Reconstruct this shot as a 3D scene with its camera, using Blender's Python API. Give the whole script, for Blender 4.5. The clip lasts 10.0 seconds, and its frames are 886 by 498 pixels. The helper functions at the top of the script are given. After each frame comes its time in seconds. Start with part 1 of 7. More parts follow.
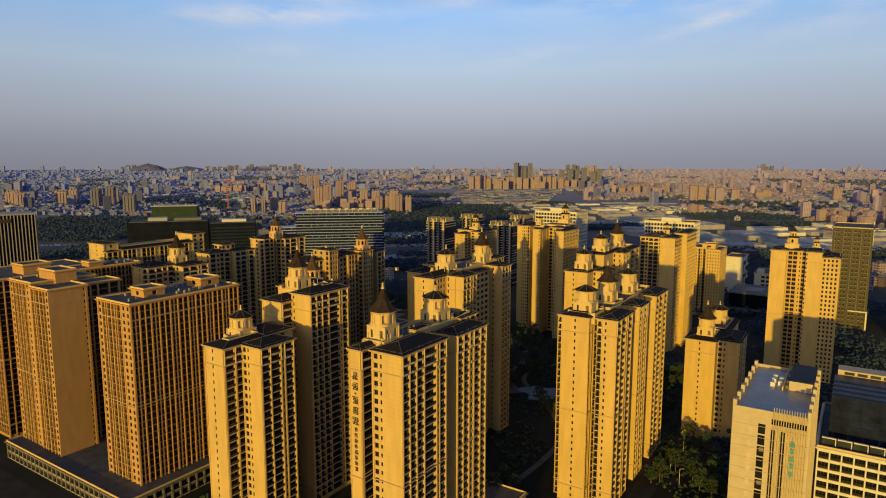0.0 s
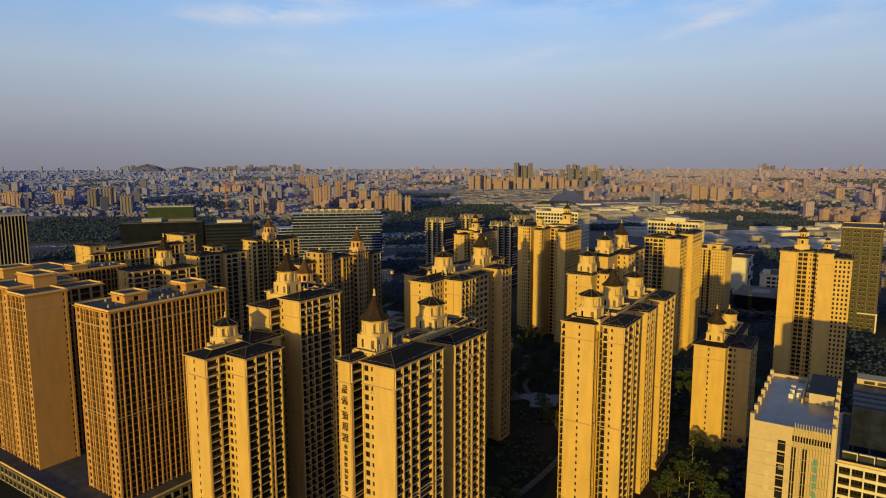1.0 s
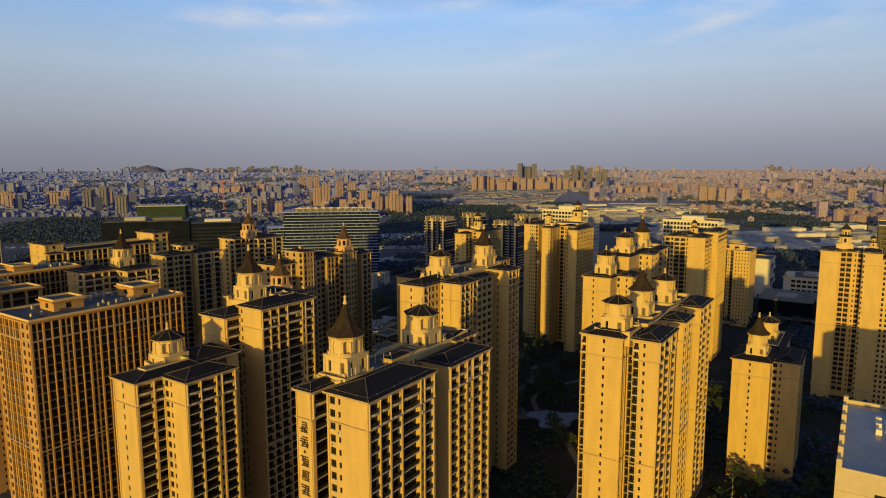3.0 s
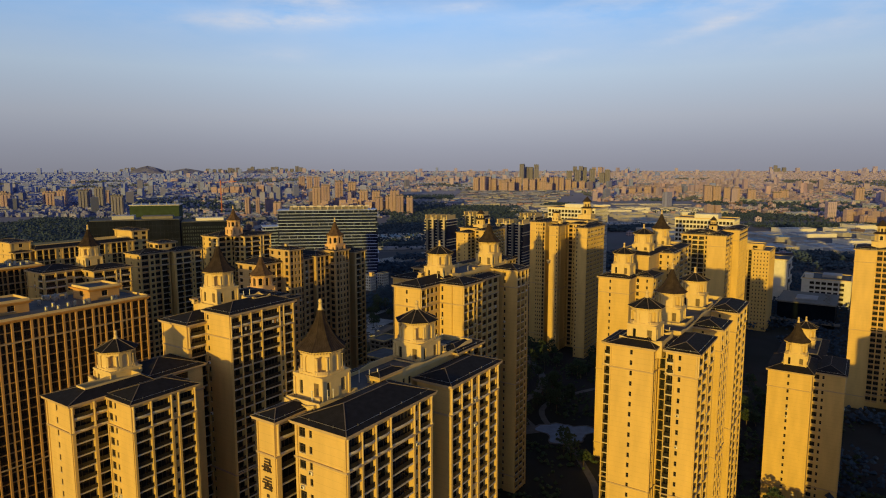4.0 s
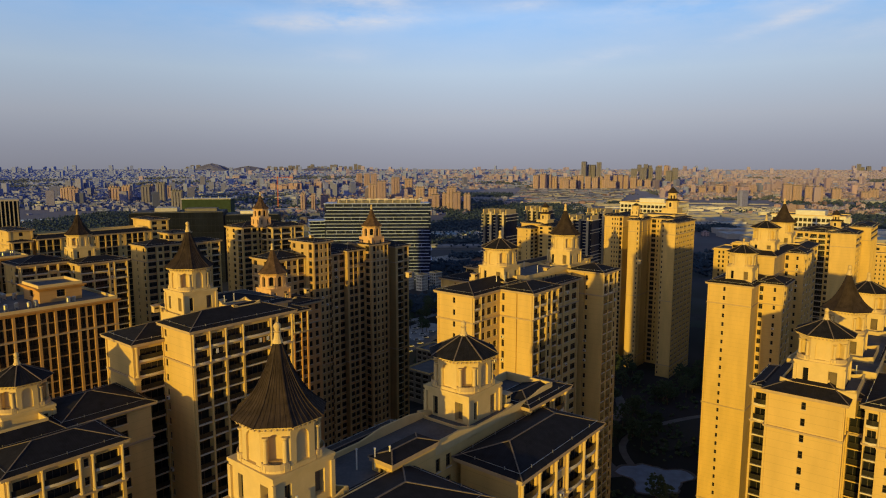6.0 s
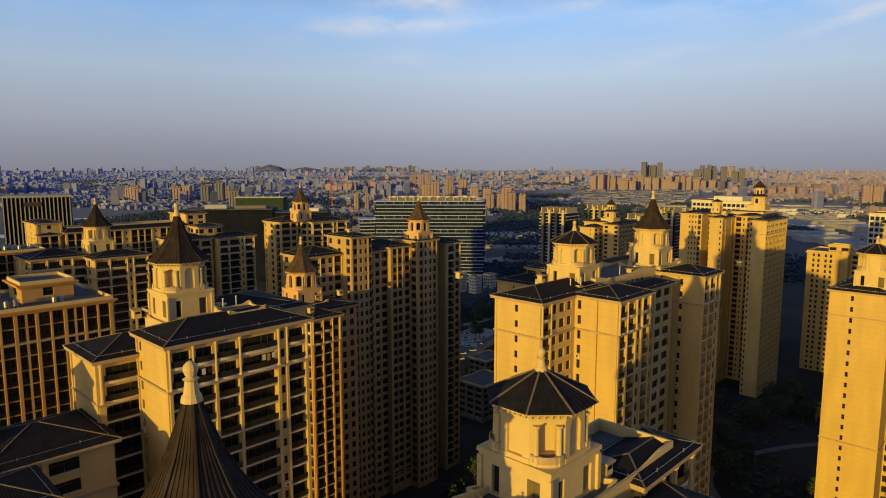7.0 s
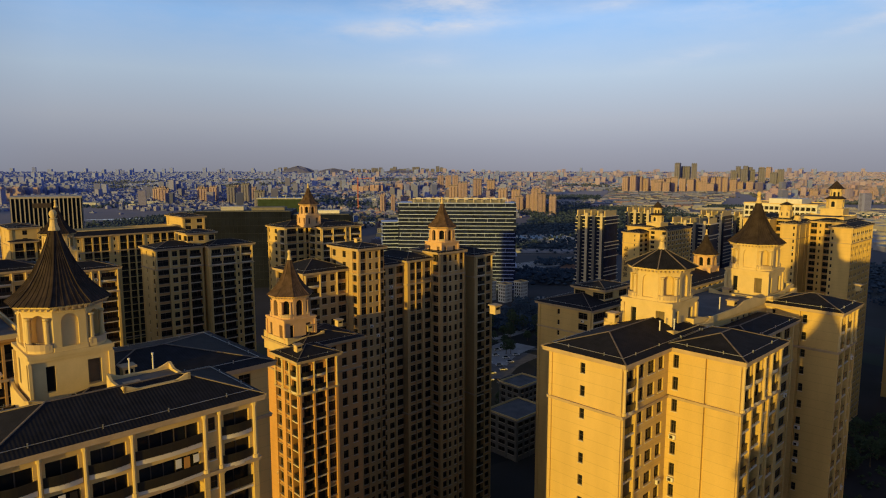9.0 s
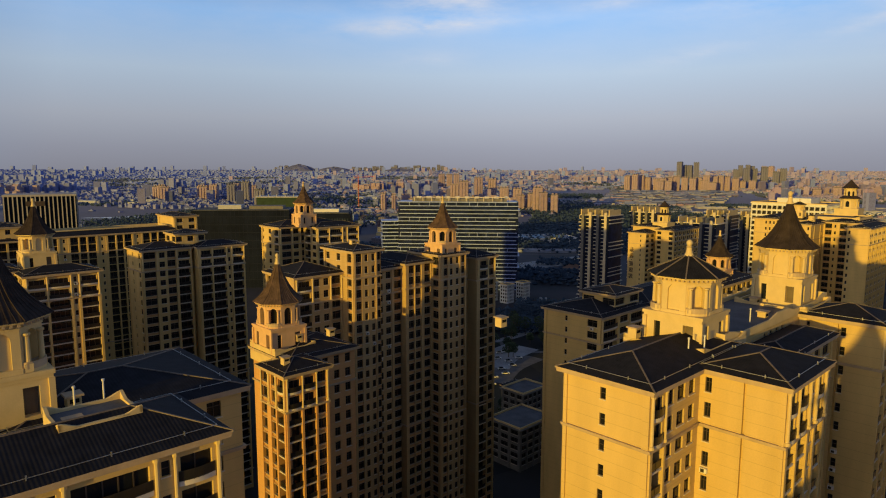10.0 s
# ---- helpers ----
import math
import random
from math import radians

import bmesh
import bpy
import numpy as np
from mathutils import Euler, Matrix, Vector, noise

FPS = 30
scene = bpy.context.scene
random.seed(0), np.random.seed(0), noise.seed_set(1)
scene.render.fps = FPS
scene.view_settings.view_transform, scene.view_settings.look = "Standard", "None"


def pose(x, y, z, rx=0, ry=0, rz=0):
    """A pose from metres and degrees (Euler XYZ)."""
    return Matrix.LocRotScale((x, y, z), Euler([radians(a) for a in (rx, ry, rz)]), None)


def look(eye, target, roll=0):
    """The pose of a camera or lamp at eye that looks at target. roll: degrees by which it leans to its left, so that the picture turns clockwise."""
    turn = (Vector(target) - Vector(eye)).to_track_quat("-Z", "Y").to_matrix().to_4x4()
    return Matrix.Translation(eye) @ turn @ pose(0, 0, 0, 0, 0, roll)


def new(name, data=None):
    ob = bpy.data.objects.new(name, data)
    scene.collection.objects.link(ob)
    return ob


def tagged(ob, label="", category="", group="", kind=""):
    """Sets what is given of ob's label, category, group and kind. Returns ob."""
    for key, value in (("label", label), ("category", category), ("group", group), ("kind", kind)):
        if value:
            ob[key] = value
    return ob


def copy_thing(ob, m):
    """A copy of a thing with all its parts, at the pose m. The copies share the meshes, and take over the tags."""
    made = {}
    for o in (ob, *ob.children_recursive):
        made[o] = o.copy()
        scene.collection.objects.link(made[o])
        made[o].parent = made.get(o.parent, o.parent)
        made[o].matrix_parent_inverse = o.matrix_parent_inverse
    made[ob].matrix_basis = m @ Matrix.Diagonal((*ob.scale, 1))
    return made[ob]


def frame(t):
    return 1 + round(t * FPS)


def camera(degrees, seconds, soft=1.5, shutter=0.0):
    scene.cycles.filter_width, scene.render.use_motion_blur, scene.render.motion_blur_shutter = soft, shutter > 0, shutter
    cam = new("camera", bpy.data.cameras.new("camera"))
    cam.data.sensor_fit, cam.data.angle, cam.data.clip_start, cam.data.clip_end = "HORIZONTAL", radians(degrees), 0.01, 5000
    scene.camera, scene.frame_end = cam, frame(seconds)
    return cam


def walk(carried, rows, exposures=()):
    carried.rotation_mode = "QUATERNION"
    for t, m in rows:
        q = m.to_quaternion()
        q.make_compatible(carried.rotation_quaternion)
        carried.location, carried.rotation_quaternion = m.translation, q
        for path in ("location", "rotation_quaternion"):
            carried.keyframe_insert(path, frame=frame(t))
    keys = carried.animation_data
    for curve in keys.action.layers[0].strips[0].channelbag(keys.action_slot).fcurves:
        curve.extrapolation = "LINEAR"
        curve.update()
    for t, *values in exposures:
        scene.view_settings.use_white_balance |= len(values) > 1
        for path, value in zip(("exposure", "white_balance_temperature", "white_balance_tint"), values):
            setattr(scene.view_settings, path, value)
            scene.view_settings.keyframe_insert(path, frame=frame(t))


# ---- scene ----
cam = camera(69.7, 10.0, soft=1.1)
PATH = [
    (0, (2.04, -205.61, 146.24), (2.060, -203.624, 145.973), 0.0),
    (0.5, (2.78, -200.66, 146.55), (2.796, -198.683, 146.285), 0.0),
    (1, (3.59, -191.39, 145.44), (3.609, -189.408, 145.174), -0.1),
    (1.5, (4.51, -181.87, 144.37), (4.532, -179.886, 144.107), -0.1),
    (2, (5.18, -169.25, 142.16), (5.199, -167.272, 141.895), -0.1),
    (2.5, (6.18, -159.12, 140.22), (6.192, -157.134, 139.957), -0.1),
    (4, (7.43, -116.91, 131.93), (7.435, -114.927, 131.676), -0.1),
    (4.5, (7.58, -102.99, 129.74), (7.574, -101.004, 129.488), -0.0),
    (5, (7.75, -86.27, 126.75), (7.717, -84.284, 126.494), -0.2),
    (5.5, (7.13, -72.41, 124.59), (6.977, -70.430, 124.338), -0.0),
    (5.7, (7.08, -67.28, 123.98), (6.917, -65.303, 123.724), 0.0),
    (6.8, (3.10, -30.76, 117.65), (2.803, -28.798, 117.399), 0.1),
    (7, (2.41, -25.43, 116.72), (2.067, -23.469, 116.469), 0.0),
    (7.5, (-0.10, -11.26, 115.40), (-0.462, -9.312, 115.154), 0.0),
    (8, (-2.26, 0.72, 115.16), (-2.686, 2.658, 114.909), 0.1),
    (8.5, (-3.68, 8.21, 115.18), (-4.105, 10.151, 114.932), 0.0),
    (9, (-4.85, 14.08, 115.24), (-5.276, 16.018, 114.994), 0.0),
    (9.5, (-5.94, 19.35, 115.04), (-6.369, 21.284, 114.793), 0.1),
    (10, (-6.98, 24.23, 114.97), (-7.408, 26.163, 114.720), 0.1),
]
walk(cam, [(t, look(eye, target, roll)) for t, eye, target, roll in PATH], ((0, 0.0), (5.0, 0.0), (7.0, 0.04), (10, 0.04)))

# ---- light: a low evening sun behind the camera, a hazy sky ----
SUN_AZ, SUN_EL = radians(202.4), radians(5.0)      # azimuth clockwise from +y
sun_way = Vector((math.sin(SUN_AZ) * math.cos(SUN_EL), math.cos(SUN_AZ) * math.cos(SUN_EL), math.sin(SUN_EL)))
sun_data = bpy.data.lights.new("sun", "SUN")
sun_data.energy, sun_data.angle, sun_data.color = 3.6, radians(0.6), (1.0, 0.625, 0.07)
sun = new("sun", sun_data)
sun.matrix_world = look((0, -600, 400), Vector((0, -600, 400)) - sun_way)

world = bpy.data.worlds.new("sky")
world.use_nodes = True
scene.world = world
wn, wl = world.node_tree.nodes, world.node_tree.links
wn.clear()
w_out, w_bg = wn.new("ShaderNodeOutputWorld"), wn.new("ShaderNodeBackground")
sky = wn.new("ShaderNodeTexSky")
sky.sky_type, sky.sun_disc, sky.sun_elevation, sky.sun_rotation = "NISHITA", False, SUN_EL, SUN_AZ
sky.altitude, sky.air_density, sky.dust_density, sky.ozone_density = 100, 1.0, 2.0, 2.0
co = wn.new("ShaderNodeTexCoord")
sep = wn.new("ShaderNodeSeparateXYZ")
wl.new(co.outputs["Generated"], sep.inputs[0])
gain = wn.new("ShaderNodeMix")
gain.data_type, gain.blend_type = "RGBA", "MULTIPLY"
gain.inputs["Factor"].default_value = 1.0
gain.inputs["B"].default_value = (0.06, 0.06, 0.06, 1)
wl.new(sky.outputs[0], gain.inputs["A"])
# haze that thickens towards the horizon
ramp = wn.new("ShaderNodeValToRGB")
wl.new(sep.outputs["Z"], ramp.inputs[0])
els = ramp.color_ramp.elements
els[0].position, els[0].color = 0.0, (0.275, 0.28, 0.335, 1)
els[1].position, els[1].color = 0.55, (0.035, 0.08, 0.20, 1)
for at, col in ((0.03, (0.32, 0.335, 0.405, 1)), (0.075, (0.415, 0.45, 0.53, 1)), (0.14, (0.46, 0.575, 0.72, 1)), (0.22, (0.31, 0.54, 0.90, 1)), (0.32, (0.11, 0.22, 0.48, 1))):
    e = els.new(at)
    e.color = col
veil = wn.new("ShaderNodeMapRange")
veil.inputs["From Min"].default_value, veil.inputs["From Max"].default_value = 0.25, 0.8
veil.inputs["To Min"].default_value, veil.inputs["To Max"].default_value = 0.95, 0.35
wl.new(sep.outputs["Z"], veil.inputs["Value"])
haze = wn.new("ShaderNodeMix")
haze.data_type = "RGBA"
wl.new(veil.outputs[0], haze.inputs["Factor"])
wl.new(gain.outputs["Result"], haze.inputs["A"])
wl.new(ramp.outputs[0], haze.inputs["B"])
# thin cloud: a faint broken veil and a few ragged streaks, each at its bearing and height
def sky_math(op, *args):
    k = wn.new("ShaderNodeMath")
    k.operation = op
    for i, v in enumerate(args):
        if isinstance(v, (int, float)):
            k.inputs[i].default_value = v
        else:
            wl.new(v, k.inputs[i])
    return k.outputs[0]


bearing = sky_math("ARCTAN2", sep.outputs["X"], sep.outputs["Y"])
climb = sky_math("ARCSINE", sep.outputs["Z"])
stretch = wn.new("ShaderNodeMapping")
stretch.inputs["Rotation"].default_value = (0, radians(-9), 0)
stretch.inputs["Scale"].default_value = (4.0, 4.0, 15.0)
stretch.inputs["Location"].default_value = (0.9, 0.35, 0.2)
wl.new(co.outputs["Generated"], stretch.inputs[0])
puff = wn.new("ShaderNodeTexNoise")
puff.inputs["Scale"].default_value, puff.inputs["Detail"].default_value, puff.inputs["Roughness"].default_value = 2.3, 8.0, 0.62
wl.new(stretch.outputs[0], puff.inputs["Vector"])
ragged = wn.new("ShaderNodeMapRange")
ragged.inputs["From Min"].default_value, ragged.inputs["From Max"].default_value = 0.36, 0.66
wl.new(puff.outputs["Fac"], ragged.inputs["Value"])
height = wn.new("ShaderNodeMapRange")
height.inputs["From Min"].default_value, height.inputs["From Max"].default_value = 0.12, 0.26
height.inputs["To Max"].default_value = 0.16
wl.new(sep.outputs["Z"], height.inputs["Value"])
both = sky_math("MULTIPLY", ragged.outputs[0], height.outputs[0])
for az, el, wide, tall, lean, power in ((-13.8, 12.2, 7.2, 0.7, 0.06, 0.75), (-12.0, 14.0, 5.0, 0.75, 0.0, 0.7), (22.6, 11.2, 4.4, 0.5, 0.24, 0.6), (8.4, 9.2, 4.2, 0.55, 0.14, 0.3), (27.0, 13.6, 11.0, 1.1, 0.1, 0.5), (2.2, 13.5, 2.6, 0.45, 0.05, 0.35), (-14.0, 9.4, 3.4, 0.6, 0.0, 0.22), (31.0, 10.8, 7.0, 1.2, 0.15, 0.3), (12.0, 13.0, 6.0, 0.8, 0.1, 0.25)):
    across = sky_math("SUBTRACT", bearing, radians(az))
    up = sky_math("SUBTRACT", sky_math("SUBTRACT", climb, radians(el)), sky_math("MULTIPLY", across, lean))
    far = sky_math("ADD", sky_math("POWER", sky_math("ABSOLUTE", sky_math("DIVIDE", across, radians(wide))), 2.0), sky_math("POWER", sky_math("ABSOLUTE", sky_math("DIVIDE", up, radians(tall))), 2.0))
    streak = sky_math("MULTIPLY", sky_math("MULTIPLY", sky_math("EXPONENT", sky_math("MULTIPLY", far, -1.0)), power), ragged.outputs[0])
    both = sky_math("ADD", both, streak)
cloud = wn.new("ShaderNodeMix")
cloud.data_type = "RGBA"
cloud.inputs["B"].default_value = (0.70, 0.70, 0.74, 1)
wl.new(sky_math("MINIMUM", both, 0.85), cloud.inputs["Factor"])
wl.new(haze.outputs["Result"], cloud.inputs["A"])
# dim to the sides, brighter round the sun, the far side blue
toward = wn.new("ShaderNodeVectorMath")
toward.operation = "DOT_PRODUCT"
toward.inputs[1].default_value = (-0.035, -1.0, 0)
wl.new(co.outputs["Generated"], toward.inputs[0])
warm = wn.new("ShaderNodeMapRange")
warm.inputs["From Min"].default_value, warm.inputs["From Max"].default_value = -0.70, -0.38
wl.new(toward.outputs["Value"], warm.inputs["Value"])
glow = wn.new("ShaderNodeMix")
glow.data_type = "RGBA"
# a wide bright glow in the haze round the sun
near_sun = wn.new("ShaderNodeMapRange")
near_sun.inputs["From Min"].default_value, near_sun.inputs["From Max"].default_value = 0.78, 1.0
by_sun = wn.new("ShaderNodeVectorMath")
by_sun.operation = "DOT_PRODUCT"
by_sun.inputs[1].default_value = (math.sin(SUN_AZ + 0.2), math.cos(SUN_AZ + 0.2), 0)
wl.new(co.outputs["Generated"], by_sun.inputs[0])
wl.new(by_sun.outputs["Value"], near_sun.inputs["Value"])
bright = wn.new("ShaderNodeMix")
bright.data_type = "RGBA"
bright.inputs["B"].default_value = (1.9, 1.55, 1.05, 1)
dusk = wn.new("ShaderNodeValToRGB")                  # the sky behind the camera: pale at the horizon, deep overhead
wl.new(sep.outputs["Z"], dusk.inputs[0])
steps = dusk.color_ramp.elements
steps[0].position, steps[0].color = 0.0, (0.255, 0.32, 0.445, 1)
steps[1].position, steps[1].color = 0.95, (0.05, 0.075, 0.14, 1)
steps.new(0.35).color = (0.15, 0.20, 0.315, 1)
wl.new(dusk.outputs[0], bright.inputs["A"])
wl.new(near_sun.outputs[0], bright.inputs["Factor"])
wl.new(bright.outputs["Result"], glow.inputs["B"])
wl.new(warm.outputs[0], glow.inputs["Factor"])
wl.new(cloud.outputs["Result"], glow.inputs["A"])
side = wn.new("ShaderNodeValToRGB")
side.color_ramp.interpolation = "EASE"
ends = side.color_ramp.elements
ends[0].position, ends[0].color = 0.2, (0.78, 0.78, 0.78, 1)
ends[1].position, ends[1].color = 0.8, (0.87, 0.87, 0.87, 1)
ends.new(0.5).color = (0.95, 0.95, 0.95, 1)
wl.new(sky_math("MULTIPLY_ADD", sep.outputs["X"], 0.5, 0.5), side.inputs[0])
wl.new(sky_math("MULTIPLY", side.outputs[0], 1.12), w_bg.inputs["Strength"])
wl.new(glow.outputs["Result"], w_bg.inputs["Color"])
wl.new(w_bg.outputs[0], w_out.inputs["Surface"])

# ---- materials ----
def material(name, color, rough=0.85, metal=0.0, spread=0.12, grain=0.6, fine=14.0, bump=0.0, vary=0.0, streak=0.0, ior=1.45, spec=0.5, joint=0.0):
    """A surface with broad stains, fine grain, optional streaks down the wall, bump and piece-to-piece variation."""
    m = bpy.data.materials.new(name)
    m.use_nodes = True
    n, l = m.node_tree.nodes, m.node_tree.links
    b = n["Principled BSDF"]
    b.inputs["Roughness"].default_value, b.inputs["Metallic"].default_value, b.inputs["IOR"].default_value = rough, metal, ior
    b.inputs["Specular IOR Level"].default_value = spec
    tc = n.new("ShaderNodeTexCoord")
    big, small = n.new("ShaderNodeTexNoise"), n.new("ShaderNodeTexNoise")
    big.inputs["Scale"].default_value, big.inputs["Detail"].default_value = grain, 4.0
    small.inputs["Scale"].default_value, small.inputs["Detail"].default_value = fine, 3.0
    if streak:
        mp = n.new("ShaderNodeMapping")
        mp.inputs["Scale"].default_value = (1.0, 1.0, streak)
        l.new(tc.outputs["Object"], mp.inputs[0])
        l.new(mp.outputs[0], big.inputs["Vector"])
    else:
        l.new(tc.outputs["Object"], big.inputs["Vector"])
    l.new(tc.outputs["Object"], small.inputs["Vector"])
    add = n.new("ShaderNodeMath")
    add.operation = "MULTIPLY_ADD"
    l.new(small.outputs["Fac"], add.inputs[0])
    add.inputs[1].default_value = 0.45
    l.new(big.outputs["Fac"], add.inputs[2])
    fac = add.outputs[0]
    if vary:
        oi = n.new("ShaderNodeObjectInfo")
        more = n.new("ShaderNodeMath")
        more.operation = "MULTIPLY_ADD"
        l.new(oi.outputs["Random"], more.inputs[0])
        more.inputs[1].default_value = vary
        l.new(fac, more.inputs[2])
        fac = more.outputs[0]
    rm = n.new("ShaderNodeMapRange")
    rm.inputs["From Min"].default_value, rm.inputs["From Max"].default_value = 0.45, 1.0 + vary
    rm.inputs["To Min"].default_value, rm.inputs["To Max"].default_value = 1.0 - spread, 1.0 + spread
    l.new(fac, rm.inputs["Value"])
    mul = n.new("ShaderNodeVectorMath")
    mul.operation = "SCALE"
    mul.inputs[0].default_value = color
    l.new(rm.outputs[0], mul.inputs["Scale"])
    if joint:                                       # scored joints across the render
        sp, per, fr, lt, dim = n.new("ShaderNodeSeparateXYZ"), n.new("ShaderNodeMath"), n.new("ShaderNodeMath"), n.new("ShaderNodeMath"), n.new("ShaderNodeMath")
        per.operation, fr.operation, lt.operation, dim.operation = "DIVIDE", "FRACT", "LESS_THAN", "MULTIPLY_ADD"
        per.inputs[1].default_value, lt.inputs[1].default_value, dim.inputs[1].default_value = joint, 0.05, -0.16
        l.new(tc.outputs["Object"], sp.inputs[0])
        l.new(sp.outputs["Z"], per.inputs[0])
        l.new(per.outputs[0], fr.inputs[0])
        l.new(fr.outputs[0], lt.inputs[0])
        l.new(lt.outputs[0], dim.inputs[0])
        l.new(rm.outputs[0], dim.inputs[2])
        l.new(dim.outputs[0], mul.inputs["Scale"])
    l.new(mul.outputs[0], b.inputs["Base Color"])
    if bump:
        bp = n.new("ShaderNodeBump")
        bp.inputs["Strength"].default_value, bp.inputs["Distance"].default_value = bump, 0.03
        l.new(small.outputs["Fac"], bp.inputs["Height"])
        l.new(bp.outputs[0], b.inputs["Normal"])
    return m


def far_material(name, colors, row=3.2, col=3.6, dark=(0.05, 0.055, 0.07), share=0.45, roof=(0.36, 0.37, 0.47)):
    """Distant blocks: a colour for each one and rows of small windows."""
    m = bpy.data.materials.new(name)
    m.use_nodes = True
    n, l = m.node_tree.nodes, m.node_tree.links
    b = n["Principled BSDF"]
    b.inputs["Roughness"].default_value = 0.8
    geo = n.new("ShaderNodeNewGeometry")
    rp = n.new("ShaderNodeValToRGB")
    rp.color_ramp.interpolation = "CONSTANT"
    e = rp.color_ramp.elements
    for k, c in enumerate(colors):
        x = e[k] if k < 2 else e.new(k / len(colors))
        x.position, x.color = k / len(colors), (*c, 1)
    l.new(geo.outputs["Random Per Island"], rp.inputs[0])
    tc, sp, ns = n.new("ShaderNodeTexCoord"), n.new("ShaderNodeSeparateXYZ"), n.new("ShaderNodeSeparateXYZ")
    l.new(tc.outputs["Object"], sp.inputs[0])
    l.new(geo.outputs["True Normal"], ns.inputs[0])
    def math_node(op, a, bb):
        k = n.new("ShaderNodeMath")
        k.operation = op
        for i, s in enumerate((a, bb)):
            if isinstance(s, (int, float)):
                k.inputs[i].default_value = s
            else:
                l.new(s, k.inputs[i])
        return k.outputs[0]
    across = math_node("ADD", sp.outputs["X"], math_node("MULTIPLY", sp.outputs["Y"], 0.83))
    h1 = math_node("LESS_THAN", math_node("FRACT", math_node("DIVIDE", sp.outputs["Z"], row), 0), share + 0.08)
    h2 = math_node("LESS_THAN", math_node("FRACT", math_node("DIVIDE", across, col), 0), share + 0.1)
    side = math_node("LESS_THAN", math_node("ABSOLUTE", ns.outputs["Z"], 0), 0.4)
    win = math_node("MULTIPLY", math_node("MULTIPLY", h1, h2), side)
    mx = n.new("ShaderNodeMix")
    mx.data_type = "RGBA"
    l.new(win, mx.inputs["Factor"])
    l.new(rp.outputs[0], mx.inputs["A"])
    mx.inputs["B"].default_value = (*dark, 1)
    top = n.new("ShaderNodeMix")                    # roofs are bare concrete and pale sheet metal, with haze put into the tone
    top.data_type = "RGBA"
    l.new(side, top.inputs["Factor"])
    top.inputs["A"].default_value = (*roof, 1)
    l.new(mx.outputs["Result"], top.inputs["B"])
    l.new(top.outputs["Result"], b.inputs["Base Color"])
    b.inputs["Specular IOR Level"].default_value = 0.2
    return m


def tile_material(name, color, pitch=0.32):
    """Roof tiles: courses of round tiles that run down each slope, with patchy weathering."""
    m = material(name, color, 0.8, spread=0.38, grain=0.9, fine=5, spec=0.16)
    n, l = m.node_tree.nodes, m.node_tree.links
    geo, tc = n.new("ShaderNodeNewGeometry"), n.new("ShaderNodeTexCoord")
    way, along, wave = n.new("ShaderNodeVectorMath"), n.new("ShaderNodeVectorMath"), n.new("ShaderNodeMath")
    way.operation, along.operation, wave.operation = "CROSS_PRODUCT", "DOT_PRODUCT", "SINE"
    way.inputs[1].default_value = (0, 0, 1)
    l.new(geo.outputs["True Normal"], way.inputs[0])
    unit = n.new("ShaderNodeVectorMath")
    unit.operation = "NORMALIZE"
    l.new(way.outputs[0], unit.inputs[0])
    l.new(unit.outputs[0], along.inputs[0])
    l.new(geo.outputs["Position"], along.inputs[1])
    scaled = n.new("ShaderNodeMath")
    scaled.operation = "MULTIPLY"
    scaled.inputs[1].default_value = 2 * math.pi / pitch
    l.new(along.outputs["Value"], scaled.inputs[0])
    l.new(scaled.outputs[0], wave.inputs[0])
    bp = n.new("ShaderNodeBump")
    bp.inputs["Strength"].default_value, bp.inputs["Distance"].default_value = 0.25, 0.03
    l.new(wave.outputs[0], bp.inputs["Height"])
    l.new(bp.outputs[0], n["Principled BSDF"].inputs["Normal"])
    return m


STUCCO = material("ochre_stucco", (0.61, 0.447, 0.182), 0.9, spread=0.13, grain=0.35, fine=9, streak=0.25, bump=0.15, joint=1.5)
CREAM = material("cream_stucco", (0.64, 0.50, 0.25), 0.88, spread=0.10, grain=0.5, fine=10, bump=0.12)
TRIM = material("sandstone_trim", (0.46, 0.355, 0.235), 0.85, spread=0.14, grain=0.9)
TILE = tile_material("charcoal_roof_tile", (0.017, 0.0175, 0.024))
CONE = tile_material("brown_roof_tile", (0.042, 0.032, 0.030))
RUST = tile_material("rust_brown_roof_tile", (0.105, 0.07, 0.052))
RIDGE = material("mortar_ridge", (0.17, 0.14, 0.12), 0.8, spread=0.3, grain=2.0)
DECK = material("grey_roof_deck", (0.10, 0.107, 0.125), 0.8, spec=0.2, spread=0.35, grain=0.25, fine=3)
GLASS = material("dark_glazing", (0.014, 0.016, 0.02), 0.15, spread=0.5, grain=0.3, vary=0.8, spec=0.35)
# dark brown that stands in for shade inside turret recesses
SHADE = material("recess_shade", (0.15, 0.12, 0.085), 0.9, spread=0.3, grain=0.5)
FRAME = material("bronze_frame", (0.10, 0.08, 0.065), 0.5, metal=0.4, spread=0.2)
RAIL = material("dark_railing", (0.055, 0.05, 0.045), 0.45, metal=0.6, spread=0.2)
PANEL = material("smoked_glass_panel", (0.02, 0.019, 0.018), 0.3, spread=0.3)
WHITE = material("white_plastic", (0.72, 0.72, 0.70), 0.5, spread=0.1)
STEEL = material("galvanised_steel", (0.45, 0.46, 0.47), 0.4, metal=0.8, spread=0.2)
SIGN = material("dark_lettering", (0.05, 0.035, 0.03), 0.6, spread=0.2)
